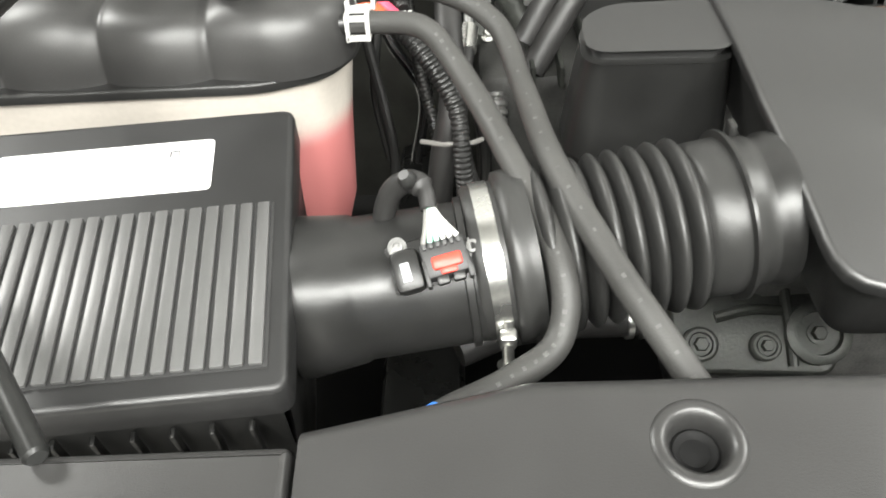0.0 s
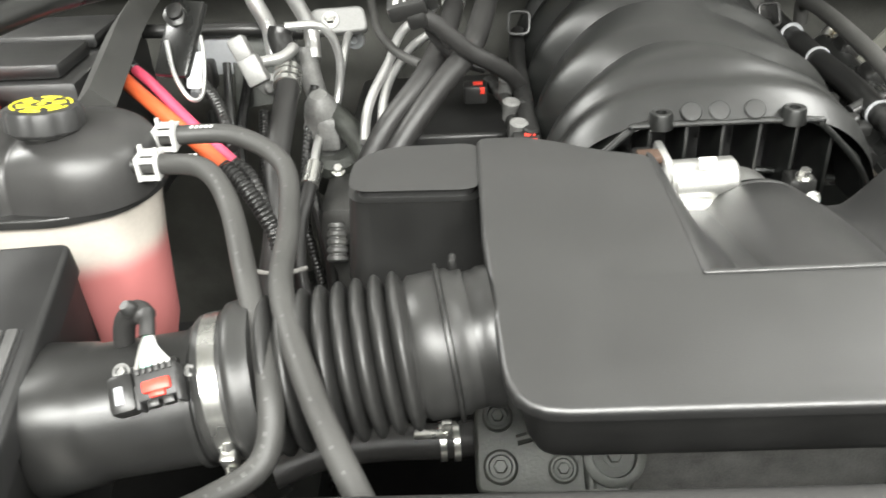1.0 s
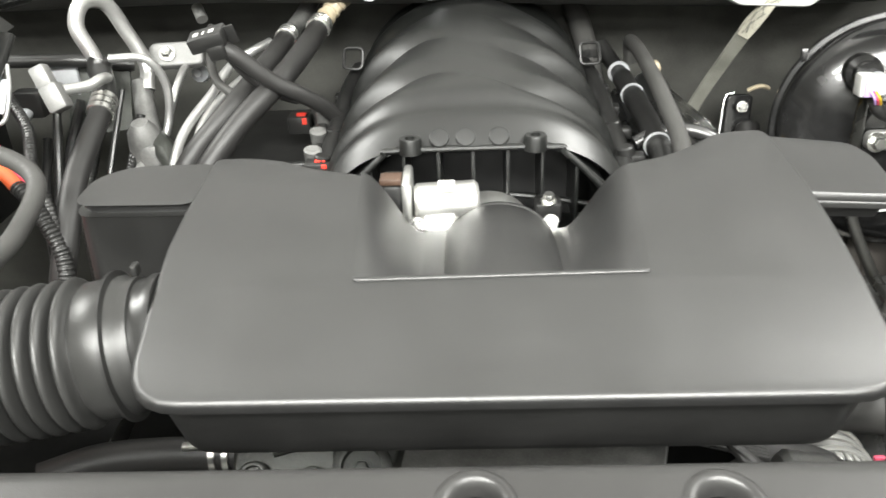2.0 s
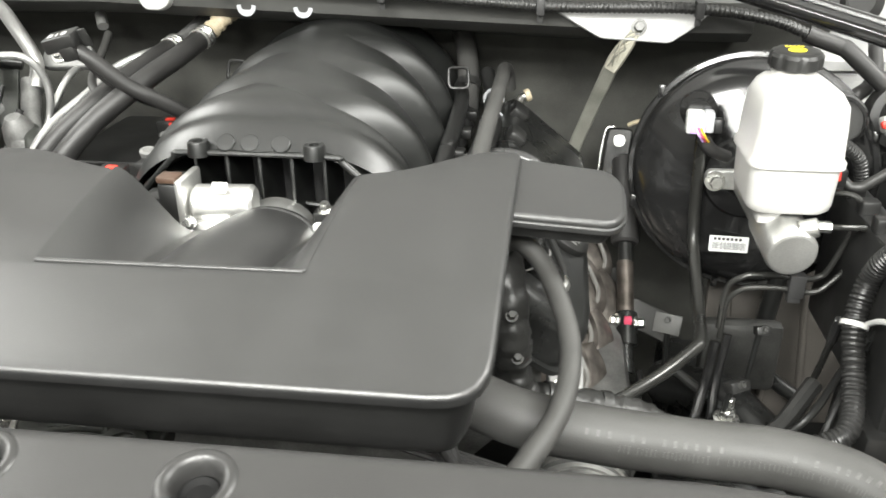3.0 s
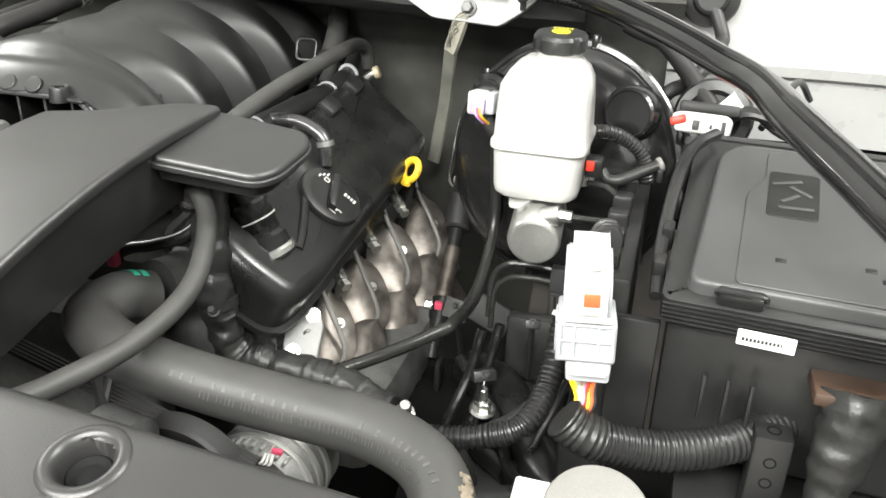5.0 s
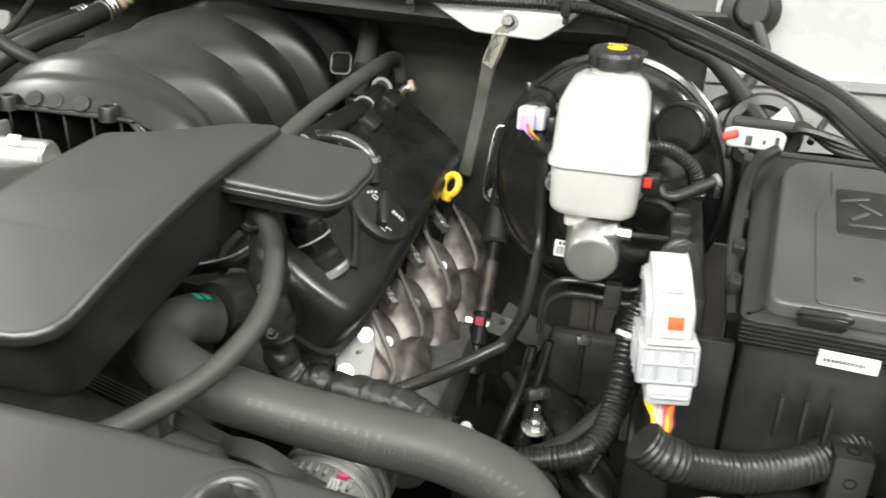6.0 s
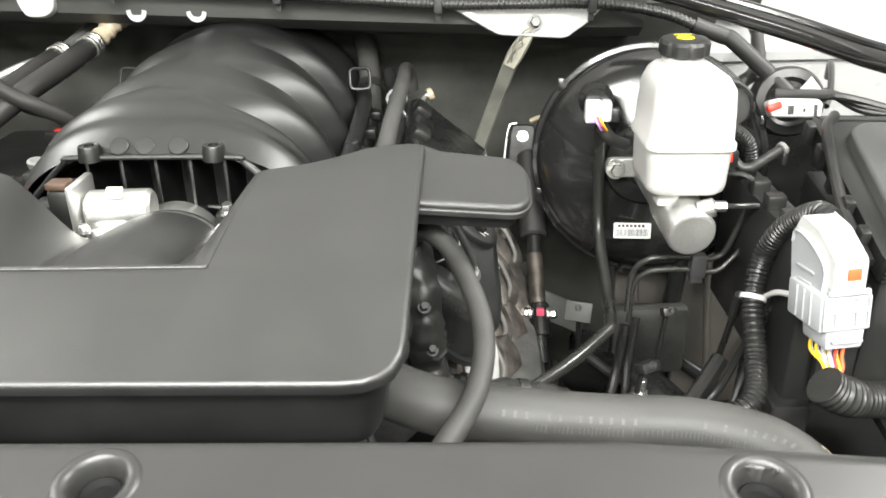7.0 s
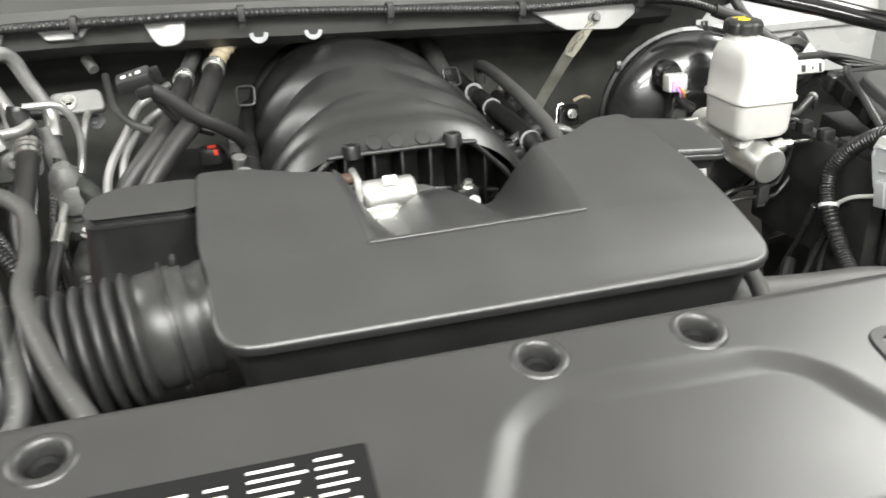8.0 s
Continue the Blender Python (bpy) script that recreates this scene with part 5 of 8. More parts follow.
vh = thing("vent_hose", (0.86, 0.5, 1.0), "thin grey rubber hose from the engine to the radiator", "hose")
bm = G()
tube(bm, [(0.80, 0.72, 1.075), (0.818, 0.706, 1.098), (0.838, 0.688, 1.104), (0.863, 0.658, 1.086), (0.885, 0.589, 1.055), (0.879, 0.509, 1.039), (0.848, 0.429, 1.032), (0.811, 0.355, 1.035), (0.79, 0.30, 1.02)], 0.0105, 16, 60)
part("hose", bm, RUBBER, vh)
bm = G()
lathe(bm, axes((0.808, 0.713, 1.087), (0.5, -0.35, 0.65)), [(0.0105, -0.004), (0.0122, -0.004), (0.0122, 0.004), (0.0105, 0.004)], 20)
part("clamp", bm, STEEL, vh)

# temperature sensor with its lead beside the thermostat
ts = thing("temperature_sensor", (0.74, 0.764, 0.93), "small brass temperature sensor with a pink-clipped black lead", "sensor")
bm = G()
lathe(bm, axes((0.742, 0.760, 0.925), (0.1, -0.4, 0.9)), [(0.009, -0.03), (0.009, 0.006), (0.006, 0.007), (0.006, 0.022), (0.004, 0.026)], 6)
part("body", bm, STEEL, ts)
bm = G()
box(bm, (0.706, 0.700, 1.004), (0.014, 0.012, 0.024), 0.004)
part("clip", bm, PINK, ts, "pink clip")
bm = G()
tube(bm, [(0.700, 0.715, 0.985), (0.702, 0.712, 1.000), (0.722, 0.712, 1.013), (0.753, 0.714, 1.021), (0.786, 0.725, 1.032), (0.808, 0.745, 1.05), (0.815, 0.77, 1.05)], 0.0075, 12, 40)
part("lead", bm, BLACK, ts)

# ---- brake booster and master cylinder ----
BN = Vector((-0.262, -0.93, 0.19))
BC = Vector((1.157, 1.122, 1.037))
BM = axes(BC, BN)
boo = thing("brake_booster", (1.15, 1.2, 0.85), "round gloss black brake booster on the bulkhead", "brake booster")
bm = G()
lathe(bm, BM, [(0.150, -0.14), (0.168, -0.05), (0.170, -0.014), (0.1775, -0.012), (0.1790, -0.008), (0.1790, -0.001), (0.1765, 0.002), (0.1700, 0.003), (0.1690, 0.010), (0.1650, 0.019), (0.1590, 0.025), (0.1500, 0.031), (0.1400, 0.0365), (0.1250, 0.0415), (0.1050, 0.046), (0.085, 0.050), (0.060, 0.056), (0.055, 0.066), (0.03, 0.067)], 96)
part("shell", bm, GLOSS, boo)
for k in range(6):
    bm = G()
    a = k * 1.047 + 0.4
    box(bm, (0.1765 * math.cos(a), 0.1765 * math.sin(a), -0.005), (0.010, 0.022, 0.016), 0.002, m=BM @ pose(0, 0, 0))
    part("crimp", bm, GLOSS, boo)
bm = G()
lathe(bm, axes((1.250, 1.052, 1.140), BN), [(0.037, -0.022), (0.036, 0.0), (0.0335, 0.0045), (0.030, 0.006), (0.0285, 0.0045), (0.024, 0.0042)], 36)
part("dimple", bm, GLOSS, boo)
bm = G()
lb = Vector((1.130, 1.052, 0.948))
slab(bm, axes(lb, (-0.05, -0.98, 0.2)), rounded([(-0.028, -0.012), (0.028, -0.012), (0.028, 0.012), (-0.028, 0.012)], 0.002, 2), 0, 0.001, 0.0003)
lbl = part("label", bm, PAPER, boo, "white barcode label")
bm = G()
rr = random.Random(3)
for k in range(26):
    box(bm, (-0.024 + k * 0.0019, -0.003, 0.0013), (0.0005 + 0.0007 * rr.random(), 0.011, 0.0004), 0, m=axes(lb, (-0.05, -0.98, 0.2)))
for k in range(7):
    box(bm, (-0.020 + k * 0.006, 0.0075, 0.0013), (0.004, 0.004, 0.0004), 0, m=axes(lb, (-0.05, -0.98, 0.2)))
part("bars", bm, INK, lbl)
vs = thing("vacuum_sensor", (1.05, 1.05, 1.1), "white and grey vacuum sensor plug on the brake booster", "sensor")
m = axes((1.060, 1.030, 1.141), (-0.1, -1, 0.1)) @ Matrix.Diagonal((0.9, 0.9, 1, 1))
bm = G()
lathe(bm, m @ Matrix.Translation((0, 0.012, -0.03)), [(0.028, -0.012), (0.028, 0.006), (0.020, 0.011), (0.018, 0.02)], 26)
part("seat", bm, GLOSS, vs)
bm = G()
box(bm, (-0.006, 0, 0.004), (0.026, 0.034, 0.030), 0.004, m=m)
part("body", bm, WHITE_PLASTIC, vs)
bm = G()
box(bm, (0.014, 0.001, 0.001), (0.016, 0.032, 0.030), 0.004, m=m)
part("shell", bm, GREY_PLASTIC, vs)
bm = G()
box(bm, (0.028, -0.006, -0.004), (0.014, 0.022, 0.018), 0.003, m=m)
part("latch", bm, BLACK, vs)
bm = G()
box(bm, (-0.002, -0.004, 0.019), (0.022, 0.022, 0.006), 0.001, m=m)
part("socket", bm, LILAC, vs)
for k, mt in enumerate((YELLOW, PINK, LILAC)):
    bm = G()
    q = m @ Vector((0.003 - k * 0.004, -0.006, 0.022))
    tube(bm, [q, q + Vector((0.004, -0.006, -0.008)), q + Vector((0.012, 0.004, -0.02))], 0.0016, 8, 8)
    part("wire", bm, mt, vs)
bm = G()
tube(bm, [(1.066, 1.022, 1.122), (1.080, 1.024, 1.103), (1.106, 1.04, 1.088)], 0.009, 12, 14)
part("boot", bm, DARK_RUBBER, vs)

mc = thing("master_cylinder", (1.16, 0.97, 1.0), "silver brake master cylinder with a white translucent fluid reservoir", "master cylinder")
m0, m1 = Vector((1.148, 1.105, 1.055)), Vector((1.166, 0.872, 1.018))
bm = G()
lathe(bm, axes(m0, m1 - m0), [(0.036, 0), (0.036, 0.02), (0.030, 0.03), (0.029, 0.14), (0.0325, 0.15), (0.0325, 0.228), (0.0300, 0.2335), (0.027, 0.2345)], 36)
part("cylinder", bm, ALU, mc)
bm = G()
slab(bm, axes(m0 + Vector((0.001, -0.050, -0.006)), (0, -1, 0.1)), rounded([(-0.066, -0.014), (0.066, -0.014), (0.066, 0.014), (-0.066, 0.014)], 0.012, 5), -0.006, 0.008, 0.002)
part("flange", bm, ALU, mc)
for dx in (-0.052, 0.052):
    bm = G()
    hexbolt(bm, m0 + Vector((dx, -0.058, -0.006)), (0, -1, 0.1), 0.010, 0.014)
    part("nut", bm, STEEL, mc)
RZ = Matrix.Translation((1.158, 0.945, 0))
lo = rounded([(-0.054, -0.060), (0.054, -0.060), (0.054, 0.062), (-0.054, 0.062)], 0.022, 6)


def sc(o, kx, ky, dy=0.0):
    return [(x * kx, y * ky + dy) for x, y in o]


bm = G()
stack(bm, RZ, [(sc(lo, 0.80, 0.72, -0.006), 1.065), (sc(lo, 0.93, 0.88), 1.070), (sc(lo, 0.96, 0.92), 1.078), (sc(lo, 0.99, 0.97), 1.125), (sc(lo, 1.06, 1.05), 1.127), (sc(lo, 1.06, 1.05), 1.134), (sc(lo, 1.0, 1.0), 1.138),
                (sc(lo, 0.97, 0.98), 1.175), (sc(lo, 0.93, 0.93), 1.200), (sc(lo, 0.80, 0.82, 0.006), 1.213), (sc(lo, 0.62, 0.55, 0.022), 1.219)])
res_part = part("reservoir", bm, MILKY, mc, "white translucent fluid reservoir", angle=0.9)
bm = G()
box(bm, (1.140, 0.925, 1.058), (0.03, 0.03, 0.03), 0.005)
part("outlet", bm, MILKY, mc)
bm = G()
box(bm, (1.175, 0.99, 1.062), (0.03, 0.03, 0.03), 0.005)
part("outlet", bm, MILKY, mc)
NC = pose(1.161, 0.992, 1.215, 4)
bm = G()
lathe(bm, NC, [(0.027, -0.01), (0.027, 0.018)], 32)
part("neck", bm, MILKY, mc)
bm = G()
lathe(bm, NC, [(0.031, 0.012), (0.033, 0.014), (0.033, 0.028), (0.030, 0.032), (0.023, 0.033)], 64, squash=lambda a, hh: 1 - 0.07 * max(0, math.cos(8 * a)) ** 2)
cp = part("cap", bm, BLACK, mc, "black lobed cap with yellow symbol")
bm = G()
o = ring_outline(0.0115, 0.0085, 24)
stack(bm, NC, [(sc(o, 0.75, 0.75), 0.0325), (sc(o, 0.75, 0.75), 0.0338), (o, 0.0338), (o, 0.0325)], cap=False)
stack(bm, NC, [(sc(o, 0.45, 0.45), 0.0325), (sc(o, 0.45, 0.45), 0.0338)])
for k in range(5):
    box(bm, (-0.010 + k * 0.005, 0.016, 0.0333), (0.0036, 0.003, 0.0008), 0, m=NC)
part("symbol", bm, YELLOW_PRINT, cp, "yellow brake symbol")
bm = G()
rod(bm, (1.192, 0.886, 1.054), (1.208, 0.885, 1.054), 0.0072, seg=6, bevel=0.001)
rod(bm, (1.172, 0.890, 1.046), (1.194, 0.886, 1.053), 0.0125, seg=18, bevel=0.002)
part("line_nut", bm, STEEL, mc)
bm = G()
box(bm, (1.222, 0.945, 1.10), (0.022, 0.026, 0.024), 0.004)
part("level_switch", bm, BLACK, mc)
bm = G()
box(bm, (1.218, 0.931, 1.104), (0.010, 0.006, 0.012), 0.001)
part("lock", bm, RED, mc, "red lock")
hb = thing("brake_sensor_lead", (1.25, 0.95, 1.08), "black corrugated lead to the brake fluid switch", "lead")
bm = G()
tube(bm, [(1.232, 0.945, 1.096), (1.240, 0.940, 1.088), (1.252, 0.938, 1.088), (1.268, 0.946, 1.093), (1.284, 0.954, 1.100), (1.298, 0.960, 1.106)], lambda s, u: 0.0055 + 0.0015 * min(1, u * 2), 12, 30)
part("lead", bm, TAPE, hb)
bm = G()
lathe(bm, axes((1.298, 0.960, 1.106), (0.7, 0.3, 0.3)), [(0.0070, -0.003), (0.0092, -0.002), (0.0092, 0.003), (0.0060, 0.004)], 18)
part("ring", bm, LEAD_GREY, hb, "pale grey end ring")
bm = G()
box(bm, (1.300, 0.954, 1.094), (0.007, 0.008, 0.016), 0.002)
part("clip", bm, BLACK, hb)
bm = G()
loom(bm, [(1.205, 1.0, 1.125), (1.228, 1.006, 1.126), (1.252, 1.014, 1.116), (1.275, 1.02, 1.095), (1.285, 1.02, 1.06)], 0.0095, 0.005)
part("conduit", bm, BLACK, hb)
# brake lines
for pts in ([(1.217, 0.94, 1.079), (1.241, 0.93, 1.08), (1.256, 0.925, 1.069), (1.257, 0.93, 1.05), (1.25, 0.935, 1.019), (1.234, 0.935, 0.971), (1.223, 0.935, 0.959), (1.205, 0.932, 0.957), (1.172, 0.93, 0.961), (1.146, 0.93, 0.961), (1.126, 0.93, 0.957), (1.108, 0.935, 0.934), (1.104, 0.93, 0.876)],
            [(1.204, 0.885, 1.054), (1.224, 0.885, 1.054), (1.255, 0.89, 1.052), (1.265, 0.9, 1.042), (1.267, 0.92, 1.015), (1.255, 0.932, 0.976), (1.238, 0.932, 0.952), (1.225, 0.93, 0.941), (1.208, 0.93, 0.938), (1.181, 0.93, 0.942), (1.151, 0.93, 0.942), (1.127, 0.935, 0.934), (1.111, 0.935, 0.913), (1.108, 0.93, 0.859)]):
    t = thing("brake_line", pts[3], "thin dark steel brake line bent round the master cylinder", "brake line", "brake lines")
    bm = G()
    tube(bm, pts, 0.0040, 10, 110)
    part("line", bm, LINE_STEEL, t)
bm = G()
box(bm, (1.195, 0.928, 0.949), (0.021, 0.016, 0.034), 0.002)
box(bm, (1.195, 0.93, 0.9279999999999999), (0.017, 0.012, 0.010), 0.0015)
solo("line_clip", bm, INK, "black plastic clip holding two brake lines", "clip")
# vacuum pipe
vp = thing("vacuum_pipe", (1.05, 0.9, 0.86), "black pipe bending down from the booster sensor", "pipe")
bm = G()
tube(bm, [(1.071, 1.05, 1.12), (1.073, 1.062, 1.08), (1.079, 1.057, 0.955), (1.080, 0.959, 0.892), (1.070, 0.874, 0.889), (1.058, 0.852, 0.886), (1.001, 0.793, 0.874), (0.921, 0.735, 0.855), (0.87, 0.70, 0.84)], 0.0085, 12, 70)
part("pipe", bm, LINE_STEEL, vp)
# steering shaft
sh = thing("steering_shaft", (0.99, 1.1, 0.6), "black telescopic steering shaft with rubber boot and universal joint", "steering shaft")
bm = G()
rod(bm, (0.990, 1.285, 0.995), (0.993, 1.17, 0.885), 0.020, 0.023, 24, 0.004)
part("boot", bm, DARK_RUBBER, sh)
bm = G()
rod(bm, (0.993, 1.175, 0.89), (0.998, 1.02, 0.73), 0.0115, seg=18)
part("shaft", bm, SATIN, sh)
bm = G()
rod(bm, (0.9935, 1.15, 0.862), (0.9955, 1.085, 0.80), 0.0135, seg=20, bevel=0.001)
part("sleeve", bm, DULL_FOIL, sh, "bare steel sleeve")
bm = G()
rod(bm, (0.996, 1.088, 0.802), (0.998, 1.05, 0.762), 0.0175, seg=20, bevel=0.002)
part("joint", bm, SATIN, sh)
for k in (-1, 1):
    bm = G()
    box(bm, (0.999 + k * 0.018, 1.005, 0.715), (0.010, 0.03, 0.05), 0.004)
    part("yoke", bm, SATIN, sh)
bm = G()
hexbolt(bm, (1.010, 1.072, 0.792), (1, -0.3, 0.2), 0.008, 0.012)
part("pinch_bolt", bm, STEEL, sh)
bm = G()
hexbolt(bm, (0.982, 1.074, 0.794), (-1, -0.3, 0.2), 0.008, 0.010)
part("pinch_bolt", bm, STEEL, sh)
bm = G()
box(bm, (0.997, 1.062, 0.802), (0.012, 0.008, 0.012), 0.001)
part("tag", bm, PINK, sh, "pink inspection tag")
bm = G()
tube(bm, [(0.986, 1.05, 0.752), (0.99, 1.05, 0.746), (0.987, 1.05, 0.731), (0.984, 1.05, 0.713), (0.987, 1.05, 0.705)], 0.0022, 8, 20)
part("wire", bm, YELLOW_PRINT, sh, "loose yellow-green wire")
# stud on the frame below the booster
su = thing("frame_stud", (1.118, 0.863, 0.76), "bright threaded stud with a flanged nut on the frame", "stud")
bm = G()
lathe(bm, axes((1.118, 0.866, 0.768), (0.05, -0.15, 1)), [(0.017, 0), (0.018, 0.003), (0.014, 0.005)], 24)
part("flange", bm, STEEL, su)
bm = G()
lathe(bm, axes((1.118, 0.866, 0.772), (0.05, -0.15, 1)), [(0.011, 0), (0.011, 0.012), (0.009, 0.014)], 6)
part("nut", bm, STEEL, su)
bm = G()
rod(bm, (1.118, 0.866, 0.76), (1.119, 0.862, 0.806), 0.0058, seg=14, bevel=0.001)
part("stud", bm, STEEL, su)
# bright bracket plate in front of the heat shields
ap = thing("head_plate", (0.895, 0.80, 0.84), "dull bare aluminium plate bolted to the front of the cylinder head", "plate")
AP = axes((0.893, 0.800, 0.880), (0.25, -0.75, 0.6))
bm = G()
slab(bm, AP, rounded([(-0.026, -0.036), (0.018, -0.036), (0.026, 0.010), (0.018, 0.036), (-0.014, 0.030), (-0.024, 0.008)], 0.007, 4), -0.010, 0.0, 0.002)
part("plate", bm, PLATE_ALU, ap)
for x, y in ((0.012, 0.024), (-0.012, -0.022)):
    bm = G()
    hexbolt(bm, AP @ Vector((x, y, 0)), AP.to_3x3() @ Vector((0, 0, 1)), 0.0065, 0.007)
    part("bolt", bm, STEEL, ap)
# bracket with bolts between strap and booster
br = thing("bracket", (0.975, 1.28, 0.93), "black steel bracket with two bright bolts", "bracket")
BR = axes((0.974, 1.300, 0.982), (-0.1, -1, 0.3))
o = rounded([(-0.024, -0.066), (0.020, -0.066), (0.030, 0.060), (-0.014, 0.060)], 0.012, 5)
bm = G()
slab(bm, BR, o, -0.012, 0.004, 0.003)
part("plate", bm, GLOSS, br)
bm = G()
tube(bm, [BR @ Vector((x, y, 0.004)) for x, y in ((-0.004, 0.062), (-0.018, 0.054), (-0.024, 0.0), (-0.026, -0.052), (-0.016, -0.068), (0.006, -0.070))], 0.0022, 8, 40)
part("edge", bm, STEEL, br, "bright steel edge")
for p in ((0.980, 1.288, 1.026), (0.968, 1.268, 0.935)):
    bm = G()
    hexbolt(bm, p, (-0.1, -1, 0.3), 0.0068, 0.008)
    part("bolt", bm, STEEL, br)
bm = G()
tube(bm, [(0.996, 1.318, 1.045), (1.008, 1.314, 1.052), (1.020, 1.314, 1.053), (1.030, 1.318, 1.048)], 0.0065, 8, 14, flat=0.6)
solo("tan_tab", bm, BEIGE, "tan plastic tab behind the brake booster", "connector")

# ---- large grey connector ----
con = thing("bulkhead_connector", (1.258, 0.68, 0.98), "large pale grey multi-pin connector with orange lock", "connector")
CO = Matrix.Translation((1.257, 0.657, 1.004)) @ pose(0, 0, 0, 0, 0, 7) @ pose(0, 0, 0, -7, -2, 0) @ Matrix.Diagonal((0.92, 1, 0.98, 1))
bm = G()
box(bm, (0, 0.014, 0.028), (0.060, 0.066, 0.042), 0.003, m=CO)
box(bm, (0.004, 0.008, -0.003), (0.044, 0.046, 0.024), 0.003, m=CO, taper=1.06)
part("lower_body", bm, GREY_PLASTIC, con, "pale grey lower body")
for x, z, w, h in ((0, 0.046, 0.054, 0.003), (0, 0.030, 0.054, 0.0025), (0, 0.012, 0.054, 0.003), (-0.026, 0.029, 0.003, 0.036), (-0.012, 0.029, 0.0025, 0.034), (0.012, 0.029, 0.0025, 0.034), (0.026, 0.029, 0.003, 0.036), (0.004, -0.004, 0.036, 0.0025)):
    bm = G()
    box(bm, (x, -0.0195, z), (w, 0.005, h), 0.0008, m=CO)
    part("frame_bar", bm, GREY_PLASTIC, con)
for k in range(3):
    bm = G()
    box(bm, (-0.0295, 0.000 + k * 0.014, 0.028), (0.004, 0.003, 0.036), 0.0008, m=CO)
    part("side_rib", bm, GREY_PLASTIC, con)
def side_slab(outline, x0, x1, bevel):
    """A body extruded across the connector from its side outline."""
    m = CO @ Matrix(((0, 0, 1, 0), (1, 0, 0, 0), (0, 1, 0, 0), (0, 0, 0, 1)))
    bm = G()
    slab(bm, m, outline, x0, x1, bevel)
    return bm


part("shell", side_slab(rounded([(-0.010, 0.046), (0.036, 0.022), (0.054, 0.034), (0.060, 0.090), (0.052, 0.104), (0.024, 0.100), (-0.010, 0.080)], 0.004, 3), -0.022, 0.020, 0.002), GREY_PLASTIC, con, "pale grey deep shell")
part("upper_body", side_slab(rounded([(-0.018, 0.052), (-0.020, 0.086), (0.014, 0.110), (0.048, 0.118), (0.062, 0.096), (0.044, 0.082), (0.000, 0.062)], 0.004, 3), -0.0180, 0.0185, 0.0025), WHITE_PLASTIC, con, "white upper cover")
bm = G()
box(bm, (0.001, 0.030, 0.1135), (0.024, 0.026, 0.004), 0.0015, m=CO @ Matrix.Translation((0, 0.03, 0.1135)) @ pose(0, 0, 0, 13) @ Matrix.Translation((0, -0.03, -0.1135)))
part("top_rib", bm, WHITE_PLASTIC, con)
bm = G()
box(bm, (0.001, -0.0205, 0.070), (0.026, 0.004, 0.026), 0.0015, m=CO)
part("slider", bm, WHITE_PLASTIC, con)
bm = G()
box(bm, (0.003, -0.0225, 0.072), (0.016, 0.0025, 0.013), 0.001, m=CO)
part("lock", bm, ORANGE, con, "orange lock window")
for sx in (-1, 1):
    bm = G()
    tube(bm, [CO @ Vector((sx * 0.022 - 0.001, y, z)) for y, z in ((-0.008, 0.050), (-0.008, 0.077), (0.022, 0.096), (0.050, 0.100), (0.056, 0.086))], 0.0018, 6, 40)
    part("lever", bm, GREY_PLASTIC, con)
    bm = G()
    box(bm, (sx * 0.0225 - 0.001, 0.026, 0.064), (0.003, 0.034, 0.003), 0.0008, m=CO)
    box(bm, (sx * 0.0225 - 0.001, 0.026, 0.050), (0.003, 0.026, 0.003), 0.0008, m=CO)
    part("side_rib", bm, GREY_PLASTIC, con)
bm = G()
box(bm, (0.001, -0.0205, 0.052), (0.048, 0.006, 0.005), 0.0014, m=CO)
part("shoulder", bm, WHITE_PLASTIC, con)
bm = G()
tube(bm, [CO @ Vector(p) for p in ((-0.011, -0.006, 0.098), (-0.006, -0.012, 0.099), (0.006, -0.012, 0.099), (0.011, -0.006, 0.098))], 0.0016, 8, 16)
part("pull_tab", bm, GREY_PLASTIC, con)
for k, mt in enumerate((YELLOW, WHITE_PLASTIC, YELLOW_PRINT, LILAC, GREY_PLASTIC, YELLOW, BEIGE, LILAC, RED, YELLOW, ORANGE, INK)):
    bm = G()
    q = CO @ Vector((-0.008 + k * 0.0023, 0.022 - 0.0025 * k + 0.004 * (k % 2), -0.006))
    e = Vector((1.251 + 0.0028 * (k % 6), 0.636 + 0.004 * (k % 3), 0.948))
    tube(bm, [q, q + Vector((-0.003, -0.004, -0.022)), q * 0.35 + e * 0.65 + Vector((0.004, 0.006 - 0.0006 * k, -0.002)), e], 0.0019, 8, 14)
    part("wire", bm, mt, con)
t = thing("wiring_conduit", (1.22, 0.75, 0.87), "black corrugated wiring conduit looping down from the connector", "wiring harness", "wiring conduits")
HP = [(1.262, 0.716, 1.105), (1.258, 0.745, 1.102), (1.248, 0.792, 1.066), (1.238, 0.815, 1.021), (1.222, 0.79, 0.972), (1.216, 0.738, 0.916), (1.198, 0.69, 0.89), (1.15, 0.678, 0.872), (1.10, 0.672, 0.865)]
bm = G()
loom(bm, HP, 0.0135, 0.0062, 14)
part("conduit", bm, BLACK, t)
bm = G()
q = Vector((1.222, 0.79, 0.972))
lathe(bm, axes(q, (-0.02, -0.04, -0.06)), [(0.014, -0.003), (0.016, -0.003), (0.016, 0.003), (0.014, 0.003)], 20)
tube(bm, [q + Vector((0.012, -0.004, 0.004)), Vector((1.236, 0.755, 0.998)), Vector((1.247, 0.712, 1.014))], 0.0035, 8, 12)
part("cable_tie", bm, WHITE_PLASTIC, t, "white cable tie")
t = thing("wiring_conduit", (1.34, 0.655, 0.9), "thick black corrugated wiring conduit beside the fuse box", "wiring harness", "wiring conduits")
bm = G()
